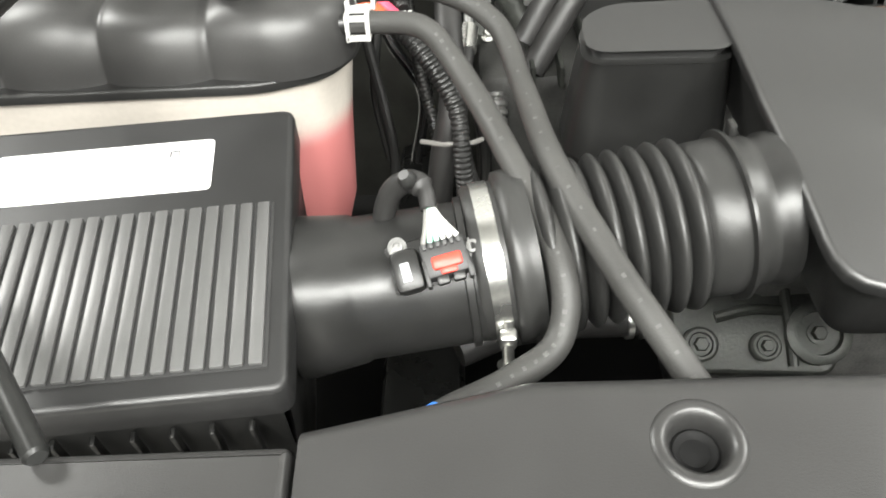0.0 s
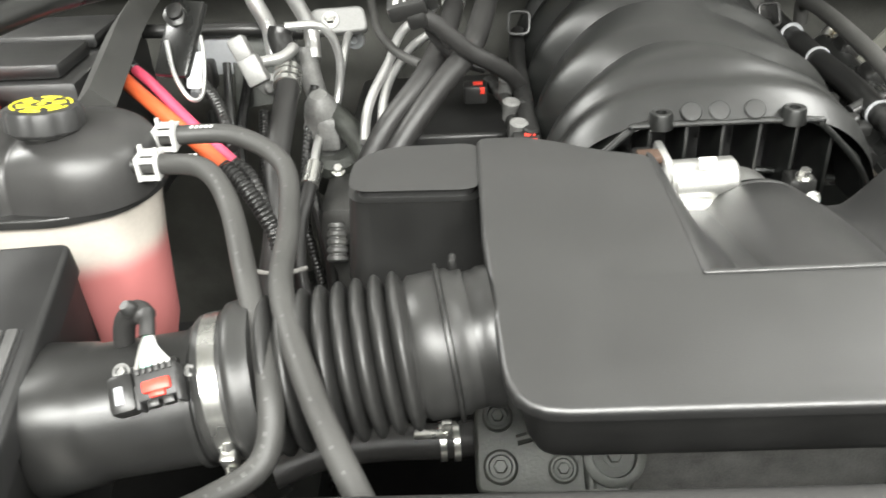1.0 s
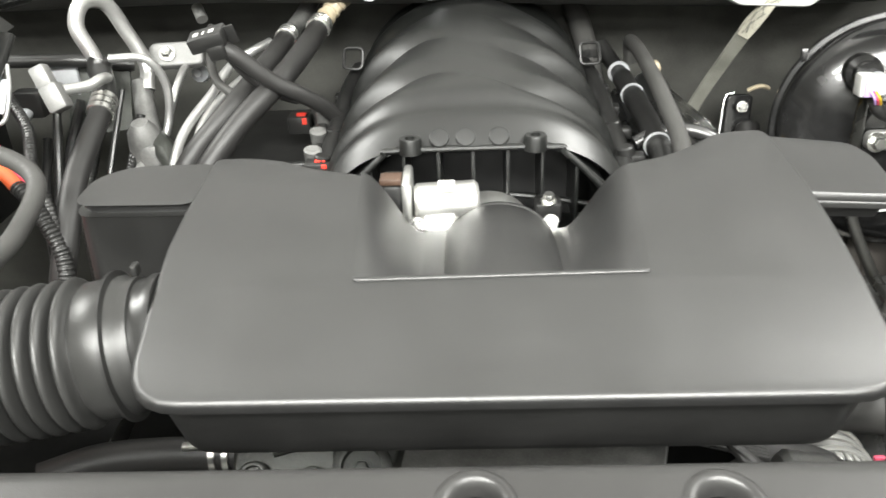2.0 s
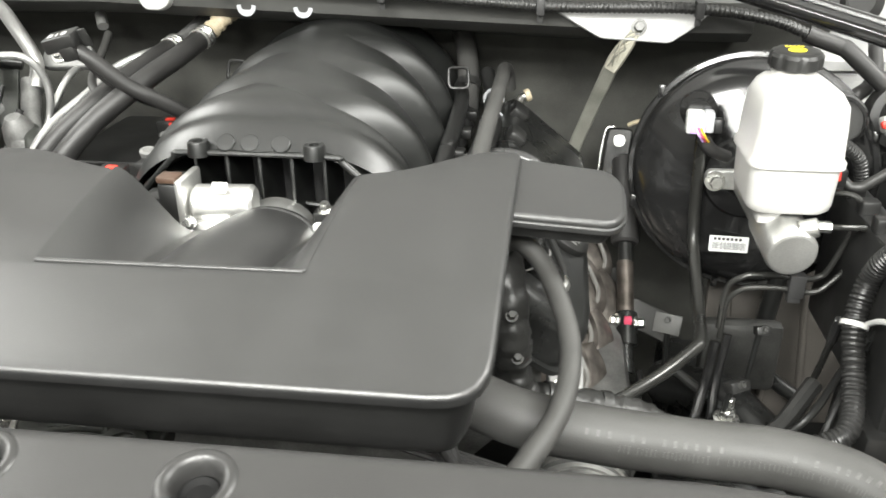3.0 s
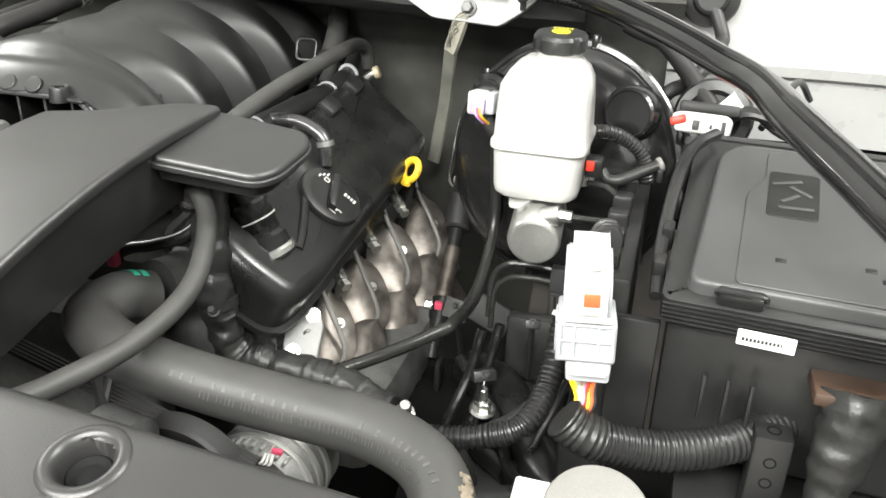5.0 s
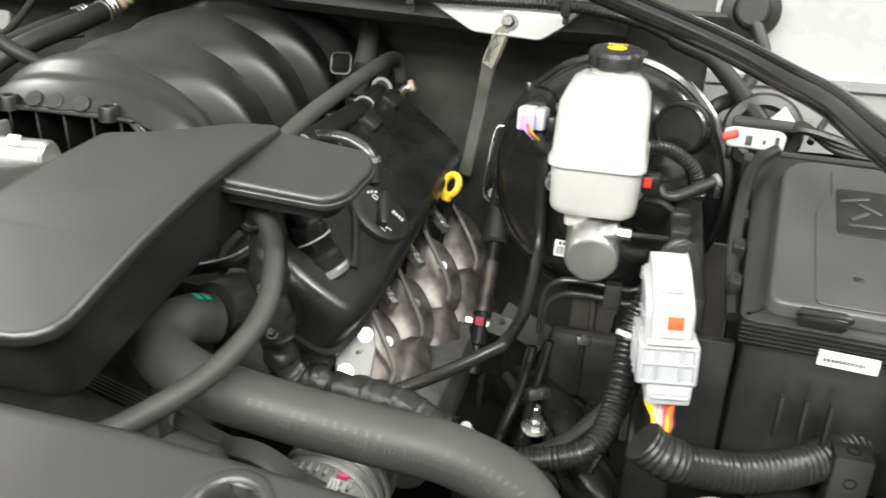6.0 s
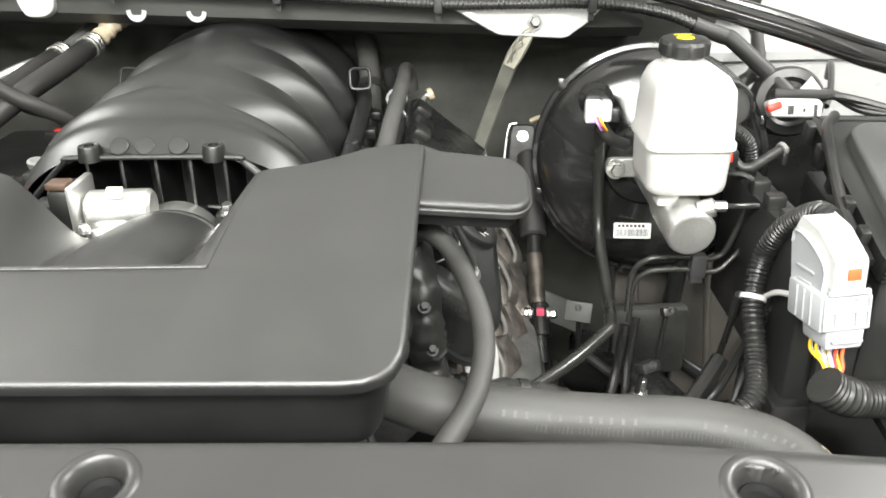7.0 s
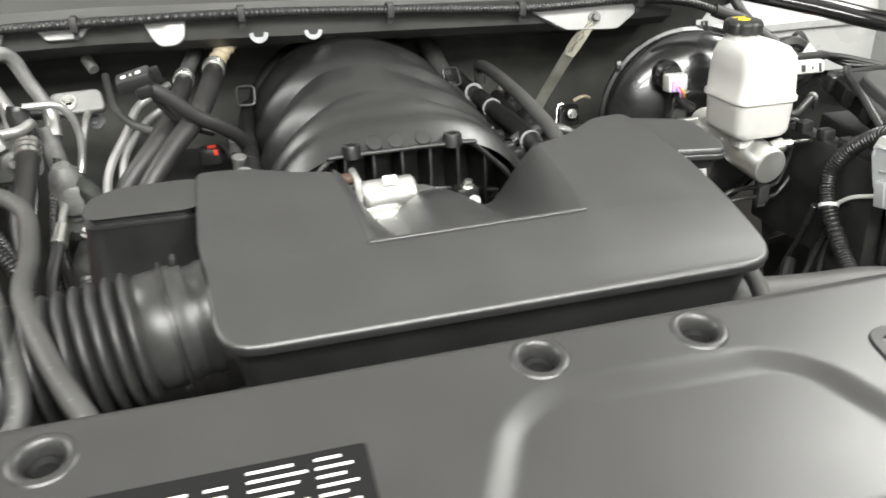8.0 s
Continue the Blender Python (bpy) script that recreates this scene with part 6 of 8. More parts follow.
tube(bm, [(1.246, 0.632, 0.954), (1.256, 0.632, 0.946), (1.268, 0.632, 0.940), (1.282, 0.635, 0.934)], lambda s, u: 0.0212 + 0.0008 * math.sin(s * 900), 22, 24)
part("tape_wrap", bm, TAPE, t, "glossy black tape wrap")
bm = G()
loom(bm, [(1.248, 0.632, 0.952), (1.272, 0.632, 0.938), (1.305, 0.641, 0.928), (1.348, 0.655, 0.922), (1.395, 0.678, 0.924), (1.43, 0.705, 0.927), (1.46, 0.73, 0.93)], 0.0200, 0.0062, 20, 0.90)
part("conduit", bm, BLACK, t)
t = thing("support_bracket", (1.432, 0.67, 0.86), "black square-section bracket with punched holes", "bracket")
bm = G()
box(bm, (1.440, 0.682, 0.892), (0.036, 0.030, 0.115), 0.004)
part("post", bm, BLACK, t)
# Matt black rings paint the shade inside the punched holes
for dz in (0.03, 0.006, -0.022):
    bm = G()
    lathe(bm, axes((1.440, 0.6672, 0.892 + dz), (0, -1, 0)), [(0.0062, -0.002), (0.0062, 0.0004), (0.0046, 0.0004), (0.0040, -0.0015)], 16)
    part("hole_shade", bm, LABEL_SHADE_BLACK, t)
bm = G()
lathe(bm, axes((1.440, 0.682, 0.9490), (0, 0, 1)), [(0.0070, -0.002), (0.0070, 0.001), (0.0052, 0.001), (0.0046, -0.0015)], 16)
part("hole_shade", bm, LABEL_SHADE_BLACK, t)

# washer bottle cap in front of the conduit
wc = thing("washer_cap", (1.292, 0.43, 1.03), "pale grey washer bottle cap with a moulded symbol and side tab", "cap")
WM = Matrix.Translation((1.293, 0.408, 1.050)) @ pose(0, 0, 0, 14)
bm = G()
lathe(bm, WM, [(0.022, -0.05), (0.022, -0.012), (0.033, -0.010), (0.0345, -0.006), (0.0345, 0.002), (0.0325, 0.0055), (0.026, 0.008), (0.010, 0.0095)], 48)
part("cap", bm, LEAD_GREY, wc)
bm = G()
box(bm, (-0.043, 0.004, -0.002), (0.026, 0.022, 0.006), 0.0028, m=WM)
part("tab", bm, WHITE_PLASTIC, wc, "white side tab")
for x, y, w, h in ((0.0, 0.002, 0.020, 0.0022), (-0.010, -0.006, 0.0022, 0.016), (0.010, -0.006, 0.0022, 0.016)):
    bm = G()
    box(bm, (x, y, 0.0088), (w, h, 0.002), 0.0006, m=WM)
    part("symbol", bm, LEAD_GREY, wc)
bm = G()
tube(bm, [WM @ Vector((0, 0, -0.04)), (1.296, 0.44, 0.96), (1.30, 0.47, 0.88), (1.31, 0.48, 0.78)], 0.021, 18, 24)
part("neck", bm, BLACK, wc)

# ---- fuse box ----
FB = Matrix.Translation((1.318, 0.695, 1.066)) @ pose(0, 0, 0, 0, 0, -4) @ pose(0, 0, 0, 15.5)
fb = thing("fuse_box", (1.45, 0.85, 0.85), "black plastic under-hood fuse box with clipped lid", "fuse box")
o = rounded([(0.0, 0.0), (0.34, 0.0), (0.34, 0.30), (0.0, 0.30)], 0.012, 4)
bm = G()
stack(bm, FB, [(inset(o, 0.002), -0.034), (o, -0.030), (o, -0.002), (inset(o, 0.004), 0.0), (inset(o, 0.018), 0.0)])
part("rim", bm, BLACK, fb)
for k in range(5):
    bm = G()
    box(bm, (0.17, -0.001, -0.006 - k * 0.0055), (0.335, 0.003, 0.002), 0.0005, m=FB)
    part("rim_line", bm, BLACK, fb)
lo2 = rounded([(0.022, 0.014), (0.335, 0.014), (0.335, 0.232), (0.290, 0.262), (0.05, 0.262), (0.028, 0.24)], 0.014, 4)
bm = G()
slab(bm, FB, lo2, 0.0, 0.014, 0.005, foot=-0.002)
fl2 = part("lid", bm, FUSE, fb)
bm = G()
slab(bm, FB, rounded([(0.062, 0.02), (0.225, 0.02), (0.225, 0.14), (0.205, 0.165), (0.205, 0.25), (0.078, 0.25), (0.078, 0.195), (0.062, 0.165)], 0.008, 3), 0.0125, 0.0160, 0.0012)
part("raised_field", bm, FUSE, fl2)
bm = G()
slab(bm, FB, rounded([(0.082, 0.13), (0.132, 0.13), (0.132, 0.21), (0.082, 0.21)], 0.006, 3), 0.0150, 0.0172, 0.0008)
part("emblem_pad", bm, BLACK, fl2)
for u, v, w, turn in ((0.100, 0.190, 0.030, 20), (0.114, 0.176, 0.026, -35), (0.104, 0.162, 0.022, 40), (0.110, 0.146, 0.034, 4)):
    bm = G()
    box(bm, (0, 0, 0), (w, 0.0045, 0.0014), 0.0004, m=FB @ pose(u, v, 0.0176, 0, 0, turn))
    part("emblem_bar", bm, FUSE, fl2)
for a, b in ((0.100, 0.062), (0.178, 0.068), (0.192, 0.055)):
    bm = G()
    box(bm, (a, b, 0.0162), (0.010, 0.006, 0.0008), 0.0002, m=FB)
    part("print", bm, BLACK, fl2)
for x in (0.07, 0.27):
    bm = G()
    box(bm, (x, 0.008, 0.008), (0.042, 0.014, 0.014), 0.003, m=FB)
    tube(bm, [FB @ Vector((x - 0.022, 0.004, 0.012)), FB @ Vector((x - 0.018, 0.0, 0.02)), FB @ Vector((x + 0.018, 0.0, 0.02)), FB @ Vector((x + 0.022, 0.004, 0.012))], 0.0022, 8, 20)
    part("latch", bm, BLACK, fb)
bm = G()
box(bm, (0.170, 0.15, -0.115), (0.325, 0.28, 0.17), 0.008, m=Matrix.Translation((1.318, 0.70, 1.066)) @ pose(0, 0, 0, 6, 0, -4))
part("body", bm, BLACK, fb)
bm = G()
slab(bm, Matrix.Translation((1.416, 0.688, 1.040)) @ pose(0, 0, 0, 90, 0, -6), rounded([(-0.0255, -0.008), (0.0255, -0.008), (0.0255, 0.008), (-0.0255, 0.008)], 0.001, 2), 0, 0.001, 0.0002)
lb2 = part("label", bm, PAPER, fb, "small white label")
for k in range(12):
    bm = G()
    box(bm, (-0.020 + k * 0.0034, -0.001, 0.0013), (0.0024, 0.0035, 0.0004), 0, m=Matrix.Translation((1.416, 0.688, 1.040)) @ pose(0, 0, 0, 90, 0, -4))
    part("print", bm, INK, lb2)
for k in range(3):
    bm = G()
    box(bm, (1.37 + k * 0.022, 0.694 - k * 0.0015, 0.965), (0.004, 0.008, 0.05), 0.001)
    part("stiffener", bm, BLACK, fb)
for k in range(5):
    bm = G()
    box(bm, (-0.008, 0.05 + k * 0.055, -0.01), (0.012, 0.018, 0.03), 0.003, m=FB)
    part("side_tab", bm, BLACK, fb)
bm = G()
tube(bm, [FB @ Vector(p) for p in ((-0.006, 0.02, -0.02), (-0.012, 0.10, -0.01), (-0.010, 0.18, 0.012), (0.0, 0.24, 0.016), (0.02, 0.275, 0.014))], 0.007, 10, 40)
part("side_strap", bm, BLACK, fb)
t = thing("fuse_box_plug", (1.50, 0.66, 0.9), "black taped power lead in a brown plug on the fuse box", "connector")
bm = G()
box(bm, (1.500, 0.684, 1.004), (0.078, 0.046, 0.014), 0.004, m=Matrix())
part("plug", bm, BRONZE, t, "brown plug")
bm = G()
tube(bm, [(1.500, 0.680, 1.006), (1.499, 0.668, 0.985), (1.494, 0.658, 0.955), (1.488, 0.648, 0.91), (1.478, 0.636, 0.87), (1.455, 0.62, 0.83)],
     lambda s, u: 0.034 - 0.017 * min(1, u * 1.7) + 0.003 * noise.noise(Vector((s * 60, 3, 0))), 26, 90, flat=0.8)
for v in bm.verts:
    w = v.co * 55
    v.co += 0.003 * Vector((noise.noise(w), noise.noise(w + Vector((7, 0, 0))), noise.noise(w + Vector((0, 7, 0)))))
part("boot", bm, TAPE, t)
# connector block behind the fuse box
t = thing("wiring_block", (1.34, 1.05, 1.10), "white slotted wiring block with red lever on round black seat", "connector")
bm = G()
lathe(bm, axes((1.356, 1.105, 1.132), (-0.1, -0.95, 0.25)), [(0.052, -0.03), (0.052, 0.0), (0.048, 0.006), (0.036, 0.008), (0.030, 0.004)], 40)
part("seat", bm, BLACK, t)
WB = axes((1.343, 1.045, 1.138), (-0.1, -0.95, 0.3)) @ Matrix.Diagonal((0.84, 0.9, 1, 1))
bm = G()
slab(bm, WB, rounded([(-0.040, -0.014), (0.040, -0.014), (0.042, 0.010), (0.030, 0.016), (-0.030, 0.016), (-0.048, 0.010)], 0.006, 4), -0.018, 0.006, 0.003)
part("white_block", bm, WHITE_PLASTIC, t)
for x, w, h in ((-0.010, 0.010, 0.014), (0.012, 0.004, 0.006), (0.030, 0.006, 0.018)):
    bm = G()
    box(bm, (x, -0.003, 0.0055), (w, h, 0.003), 0.001, m=WB)
    part("slot", bm, INK, t)
bm = G()
box(bm, (0.006, 0.022, -0.008), (0.088, 0.016, 0.030), 0.004, m=WB)
part("cover", bm, DARK_RUBBER, t, "dark cover over the block")
bm = G()
box(bm, (-0.034, 0.014, 0.004), (0.024, 0.012, 0.012), 0.003, m=WB @ pose(0, 0, 0, 0, 0, 20))
part("lever", bm, RED, t, "red lever")
bm = G()
slab(bm, axes((1.374, 1.082, 1.158), (0, -1, 0.4)), [(-0.022, -0.010), (0.022, -0.010), (0.002, 0.016)], -0.002, 0.002, 0.0006)
part("tag", bm, WHITE_PLASTIC, t, "white triangular tag")
for k, mt in enumerate((TAPE, PALE_GREEN, DARK_RUBBER, YELLOW, TAPE)):
    bm = G()
    tube(bm, [(1.378, 1.052 + 0.004 * k, 1.150 - 0.002 * k), (1.40, 1.058 + 0.006 * k, 1.152), (1.44, 1.05, 1.145 - 0.003 * k), (1.50, 1.03, 1.13)], 0.006 if k % 2 == 0 else 0.0022, 8, 20)
    part("lead", bm, mt, t)
t = thing("fuse_box_tray", (1.27, 0.88, 0.86), "black plastic tray with clips beside the fuse box", "tray")
bm = G()
box(bm, (1.27, 0.88, 0.96), (0.04, 0.30, 0.20), 0.006)
part("wall", bm, BLACK, t)
for k in range(5):
    bm = G()
    box(bm, (1.262, 0.76 + 0.055 * k, 1.066), (0.024, 0.022, 0.022), 0.004)
    part("clip", bm, BLACK, t)
bm = G()
box(bm, (1.30, 0.722, 0.955), (0.045, 0.012, 0.14), 0.003)
part("front_flange", bm, BLACK, t)

# ---- battery and cables ----
bat = thing("battery", (-0.36, 1.03, 0.95), "black cased battery with grey hold-down and red terminal cover", "battery")
bm = G()
box(bm, (-0.37, 1.03, 1.07), (0.28, 0.26, 0.25), 0.010)
part("case", bm, GRAINY, bat)
bm = G()
box(bm, (-0.36, 0.96, 1.205), (0.22, 0.10, 0.02), 0.006)
box(bm, (-0.36, 1.08, 1.205), (0.22, 0.10, 0.02), 0.006)
part("top", bm, GRAINY, bat)
bm = G()
tube(bm, [(-0.185, 0.838, 1.185), (-0.205, 0.96, 1.197), (-0.225, 1.08, 1.208), (-0.245, 1.24, 1.215)], 0.024, 4, 10)
part("hold_down", bm, COWL_GREY, bat, "dark grey hold-down rail")
bm = G()
box(bm, (-0.375, 0.838, 1.185), (0.13, 0.075, 0.035), 0.010, m=Matrix())
part("terminal_cover", bm, RED, bat, "bright red terminal cover")
t = thing("battery_cable", (-0.12, 0.9, 1.08), "orange and pink battery cables in black sleeves", "cable")
for pts, mt, r in (([(-0.205, 0.975, 1.175), (-0.18, 0.945, 1.168), (-0.11, 0.89, 1.132), (-0.055, 0.85, 1.098)], ORANGE, 0.0095), ([(-0.19, 0.985, 1.18), (-0.16, 0.955, 1.17), (-0.10, 0.90, 1.135), (-0.045, 0.862, 1.098)], PINK, 0.007)):
    bm = G()
    tube(bm, pts, r, 12, 30)
    part("cable", bm, mt, t)
    bm = G()
    d = (Vector(pts[0]) - Vector(pts[1])).normalized()
    rod(bm, Vector(pts[0]) - d * 0.004, Vector(pts[0]) + d * 0.03, r * 1.25, seg=14, bevel=0.002)
    part("sleeve", bm, BLACK, t)
    bm = G()
    d = (Vector(pts[3]) - Vector(pts[2])).normalized()
    loom(bm, [Vector(pts[3]) - d * 0.003, Vector(pts[3]) + d * 0.03, (0.005, 0.80, 1.03), (0.012, 0.77, 0.97), (0.015, 0.76, 0.9)], r * 1.1)
    part("conduit", bm, BLACK, t)
bm = G()
loom(bm, [(-0.17, 1.06, 1.19), (-0.12, 1.0, 1.165), (-0.08, 0.95, 1.14), (-0.05, 0.88, 1.11)], 0.008)
part("conduit", bm, BLACK, t)

# ---- air conditioning lines ----
ac = thing("air_conditioning_lines", (0.0, 1.08, 1.0), "bare aluminium air conditioning tubes with block fitting and service port", "pipe")
bm = G()
tube(bm, [(-0.03, 1.085, 1.155), (-0.036, 1.101, 1.194), (-0.053, 1.104, 1.240), (-0.045, 1.124, 1.270), (-0.026, 1.156, 1.262), (-0.012, 1.173, 1.219), (0.008, 1.174, 1.168), (0.012, 1.15, 1.13)], 0.0115, 16, 50)
part("large_tube", bm, BRIGHT_ALU, ac)
bm = G()
tube(bm, [(-0.012, 1.093, 1.196), (0.038, 1.106, 1.189), (0.055, 1.120, 1.140), (0.045, 1.106, 1.075), (0.026, 1.047, 1.053), (0.023, 0.977, 1.029), (0.02, 0.95, 1.0)], 0.0062, 12, 50)
part("small_tube", bm, BRIGHT_ALU, ac)
bm = G()
tube(bm, [(0.062, 1.215, 1.155), (0.058, 1.17, 1.14), (0.050, 1.12, 1.10)], 0.006, 12, 20)
part("small_tube", bm, BRIGHT_ALU, ac)
bm = G()
slab(bm, axes((0.045, 1.215, 1.165), (0.1, -0.8, 0.6)), rounded([(-0.045, -0.02), (0.045, -0.02), (0.04, 0.02), (-0.04, 0.02)], 0.012, 4), -0.004, 0.012, 0.004)
part("block_fitting", bm, PLATE_ALU, ac)
bm = G()
hexbolt(bm, (0.035, 1.202, 1.172), (0.1, -0.8, 0.6), 0.009, 0.012)
part("bolt", bm, STEEL, ac)
bm = G()
tube(bm, [(0.0, 1.16, 1.14), (0.01, 1.13, 1.10), (0.03, 1.09, 1.06), (0.045, 1.05, 1.03)], 0.016, 14, 24)
part("cast_elbow", bm, CASTING, ac)
bm = G()
tube(bm, [(-0.018, 0.952, 1.192), (0.004, 0.975, 1.19), (0.014, 1.0, 1.192), (0.008, 1.03, 1.185)], 0.0075, 12, 20)
part("port_tube", bm, BRIGHT_ALU, ac)
bm = G()
box(bm, (0, 0, -0.014), (0.026, 0.026, 0.036), 0.004, m=Matrix.Translation((-0.030, 0.945, 1.198)) @ pose(0, 0, 0, -20, -22, 10))
box(bm, (-0.002, 0, 0.016), (0.022, 0.022, 0.030), 0.004, m=Matrix.Translation((-0.030, 0.945, 1.198)) @ pose(0, 0, 0, -20, -22, 10))
part("port_block", bm, PLATE_ALU, ac, "pale grey plastic service port block")
t = thing("air_conditioning_hose", (0.0, 0.9, 0.95), "thick dark rubber hose with a bright crimped ferrule", "hose")
bm = G()
tube(bm, [(0.0, 1.02, 1.155), (0.002, 0.985, 1.14), (0.0, 0.889, 1.093), (0.003, 0.816, 1.032), (-0.010, 0.795, 0.969), (-0.02, 0.79, 0.90)], 0.0155, 16, 40)
part("hose", bm, DARK_RUBBER, t)
bm = G()
d = Vector((0.0, 1.02, 1.155)) - Vector((0.002, 0.985, 1.14))
prof = [(0.0165, -0.018)]
for k in range(3):
    prof += [(0.0185, -0.017 + k * 0.012), (0.0185, -0.009 + k * 0.012), (0.0165, -0.008 + k * 0.012), (0.0165, -0.006 + k * 0.012)]
lathe(bm, axes((0.0, 1.012, 1.150), d), prof, 22)
part("ferrule", bm, STEEL, t)
bm = G()
tube(bm, [(0.0, 1.02, 1.155), (-0.006, 1.045, 1.172), (-0.014, 1.06, 1.19), (-0.012, 1.066, 1.20)], 0.0165, 14, 16)
part("elbow", bm, BLACK, t)
t = thing("thin_hose", (0.03, 0.95, 0.95), "thin black hose with a crimped end beside the aluminium tubes", "hose")
bm = G()
tube(bm, [(0.024, 0.985, 1.032), (0.018, 0.94, 1.01), (0.01, 0.90, 0.98), (0.012, 0.86, 0.93), (0.03, 0.83, 0.87)], 0.010, 12, 30)
part("hose", bm, DARK_RUBBER, t)
bm = G()
rod(bm, (0.024, 0.99, 1.034), (0.020, 0.955, 1.018), 0.0125, seg=16, bevel=0.001)
part("ferrule", bm, STEEL, t)
t = thing("condenser_fitting", (0.06, 0.93, 0.95), "ribbed steel pipe fitting beside the resonator", "pipe")
bm = G()
prof = []
for k in range(5):
    prof += [(0.012, k * 0.011), (0.0145, k * 0.011 + 0.002), (0.0145, k * 0.011 + 0.007), (0.012, k * 0.011 + 0.009)]
lathe(bm, axes((0.055, 0.90, 0.93), (0.02, 0.5, 0.7)), prof, 20)
part("fitting", bm, CASTING, t)

# ---- heater hoses and small lines near the bulkhead ----
for pts, r, tan in (([(0.277, 1.247, 1.201), (0.266, 1.165, 1.186), (0.243, 1.06, 1.165), (0.19, 1.0, 1.12), (0.14, 0.96, 1.06), (0.10, 0.93, 1.0)], 0.0165, True),
                    ([(0.224, 1.244, 1.187), (0.214, 1.14, 1.175), (0.185, 1.03, 1.145), (0.13, 0.98, 1.09), (0.09, 0.95, 1.03)], 0.0150, False)):
    t = thing("heater_hose", pts[2], "black rubber heater hose with a bright clamp at the bulkhead", "hose", "heater hoses")
    bm = G()
    tube(bm, pts, r, 16, 50)
    part("hose", bm, DARK_RUBBER, t)
    d = (Vector(pts[0]) - Vector(pts[1])).normalized()
    bm = G()
    prof = [(r * 0.8, -0.012), (r + 0.001, -0.012)]
    for k in range(3):
        prof += [(r + 0.0030, -0.011 + k * 0.009), (r + 0.0030, -0.006 + k * 0.009), (r + 0.0008, -0.004 + k * 0.009)]
    lathe(bm, axes(Vector(pts[0]) - d * 0.012, d), prof, 24)
    part("clamp", bm, STEEL, t, "ribbed silver crimp clamp")
    bm = G()
    e = Vector(pts[0])
    if tan:
        tube(bm, [e, e + d * 0.012 + Vector((0.004, 0, 0.004)), e + d * 0.026 + Vector((0.012, 0, 0.012)), e + d * 0.036 + Vector((0.026, 0.004, 0.024)), e + d * 0.06 + Vector((0.04, 0.03, 0.03))], lambda s, u: 0.0135 + 0.0022 * (math.sin(s * 420) > 0), 16, 50)
        part("elbow", bm, BEIGE, t, "tan plastic elbow")
    else:
        tube(bm, [e, e + d * 0.03, e + d * 0.05 + Vector((0.01, 0.02, 0.012)), e + Vector((0.03, 0.12, 0.04))], r * 0.9, 14, 16)
        part("stub", bm, DARK_ALU, t)
t = thing("purge_hose", (0.28, 1.04, 1.1), "black rubber hose with a white-printed grey clip at its end", "hose")
bm = G()
tube(bm, [(0.172, 1.01, 1.232), (0.20, 1.015, 1.212), (0.240, 1.028, 1.172), (0.270, 1.042, 1.150), (0.296, 1.065, 1.125), (0.315, 1.09, 1.095)], 0.0115, 14, 40)
part("hose", bm, DARK_RUBBER, t)
bm = G()
tube(bm, [(0.186, 1.02, 1.212), (0.196, 1.03, 1.190), (0.212, 1.045, 1.165), (0.240, 1.06, 1.142), (0.262, 1.07, 1.130)], 0.0055, 10, 24)
part("branch", bm, DARK_RUBBER, t)
CL = Matrix.Translation((0.165, 1.012, 1.238)) @ pose(0, 0, 0, 12, -14, 0)
bm = G()
box(bm, (0, 0, 0), (0.050, 0.034, 0.022), 0.004, m=CL)
box(bm, (0.008, -0.006, -0.016), (0.026, 0.026, 0.022), 0.005, m=CL)
box(bm, (0.030, 0.004, -0.004), (0.016, 0.004, 0.026), 0.002, m=CL)
part("clip", bm, BLACK, t, "dark grey clip")
bm = G()
for k in range(3):
    box(bm, (-0.012 + k * 0.011, -0.004, 0.0114), (0.007 if k != 1 else 0.002, 0.009, 0.0008), 0, m=CL)
part("print", bm, WHITE_PRINT, t)
t = thing("drain_line", (0.16, 1.18, 1.06), "thin grey-black rubber line hanging at the bulkhead", "hose")
bm = G()
tube(bm, [(0.091, 1.27, 1.197), (0.096, 1.24, 1.181), (0.106, 1.19, 1.162), (0.123, 1.14, 1.154), (0.144, 1.1, 1.148), (0.175, 1.06, 1.145)], 0.0068, 12, 40)
part("line", bm, RUBBER, t)
bm = G()
rod(bm, (0.06, 1.31, 1.222), (0.072, 1.29, 1.205), 0.0095, seg=14)
part("end", bm, ALU, t)
for pts in ([(0.195, 1.23, 1.179), (0.175, 1.2, 1.174), (0.15, 1.18, 1.163), (0.137, 1.15, 1.152), (0.128, 1.11, 1.136), (0.109, 1.05, 1.114), (0.1, 1.01, 1.095), (0.099, 0.97, 1.072)],
            [(0.222, 1.23, 1.155), (0.197, 1.2, 1.152), (0.163, 1.17, 1.14), (0.146, 1.13, 1.131), (0.13, 1.09, 1.118), (0.122, 1.05, 1.104), (0.12, 1.01, 1.085), (0.12, 0.97, 1.067)]):
    t = thing("heater_tube", pts[5], "bent bare aluminium tube running down past the heater hoses", "pipe", "heater tubes")
    bm = G()
    tube(bm, pts, 0.0068, 14, 60)
    part("tube", bm, BRIGHT_ALU, t)
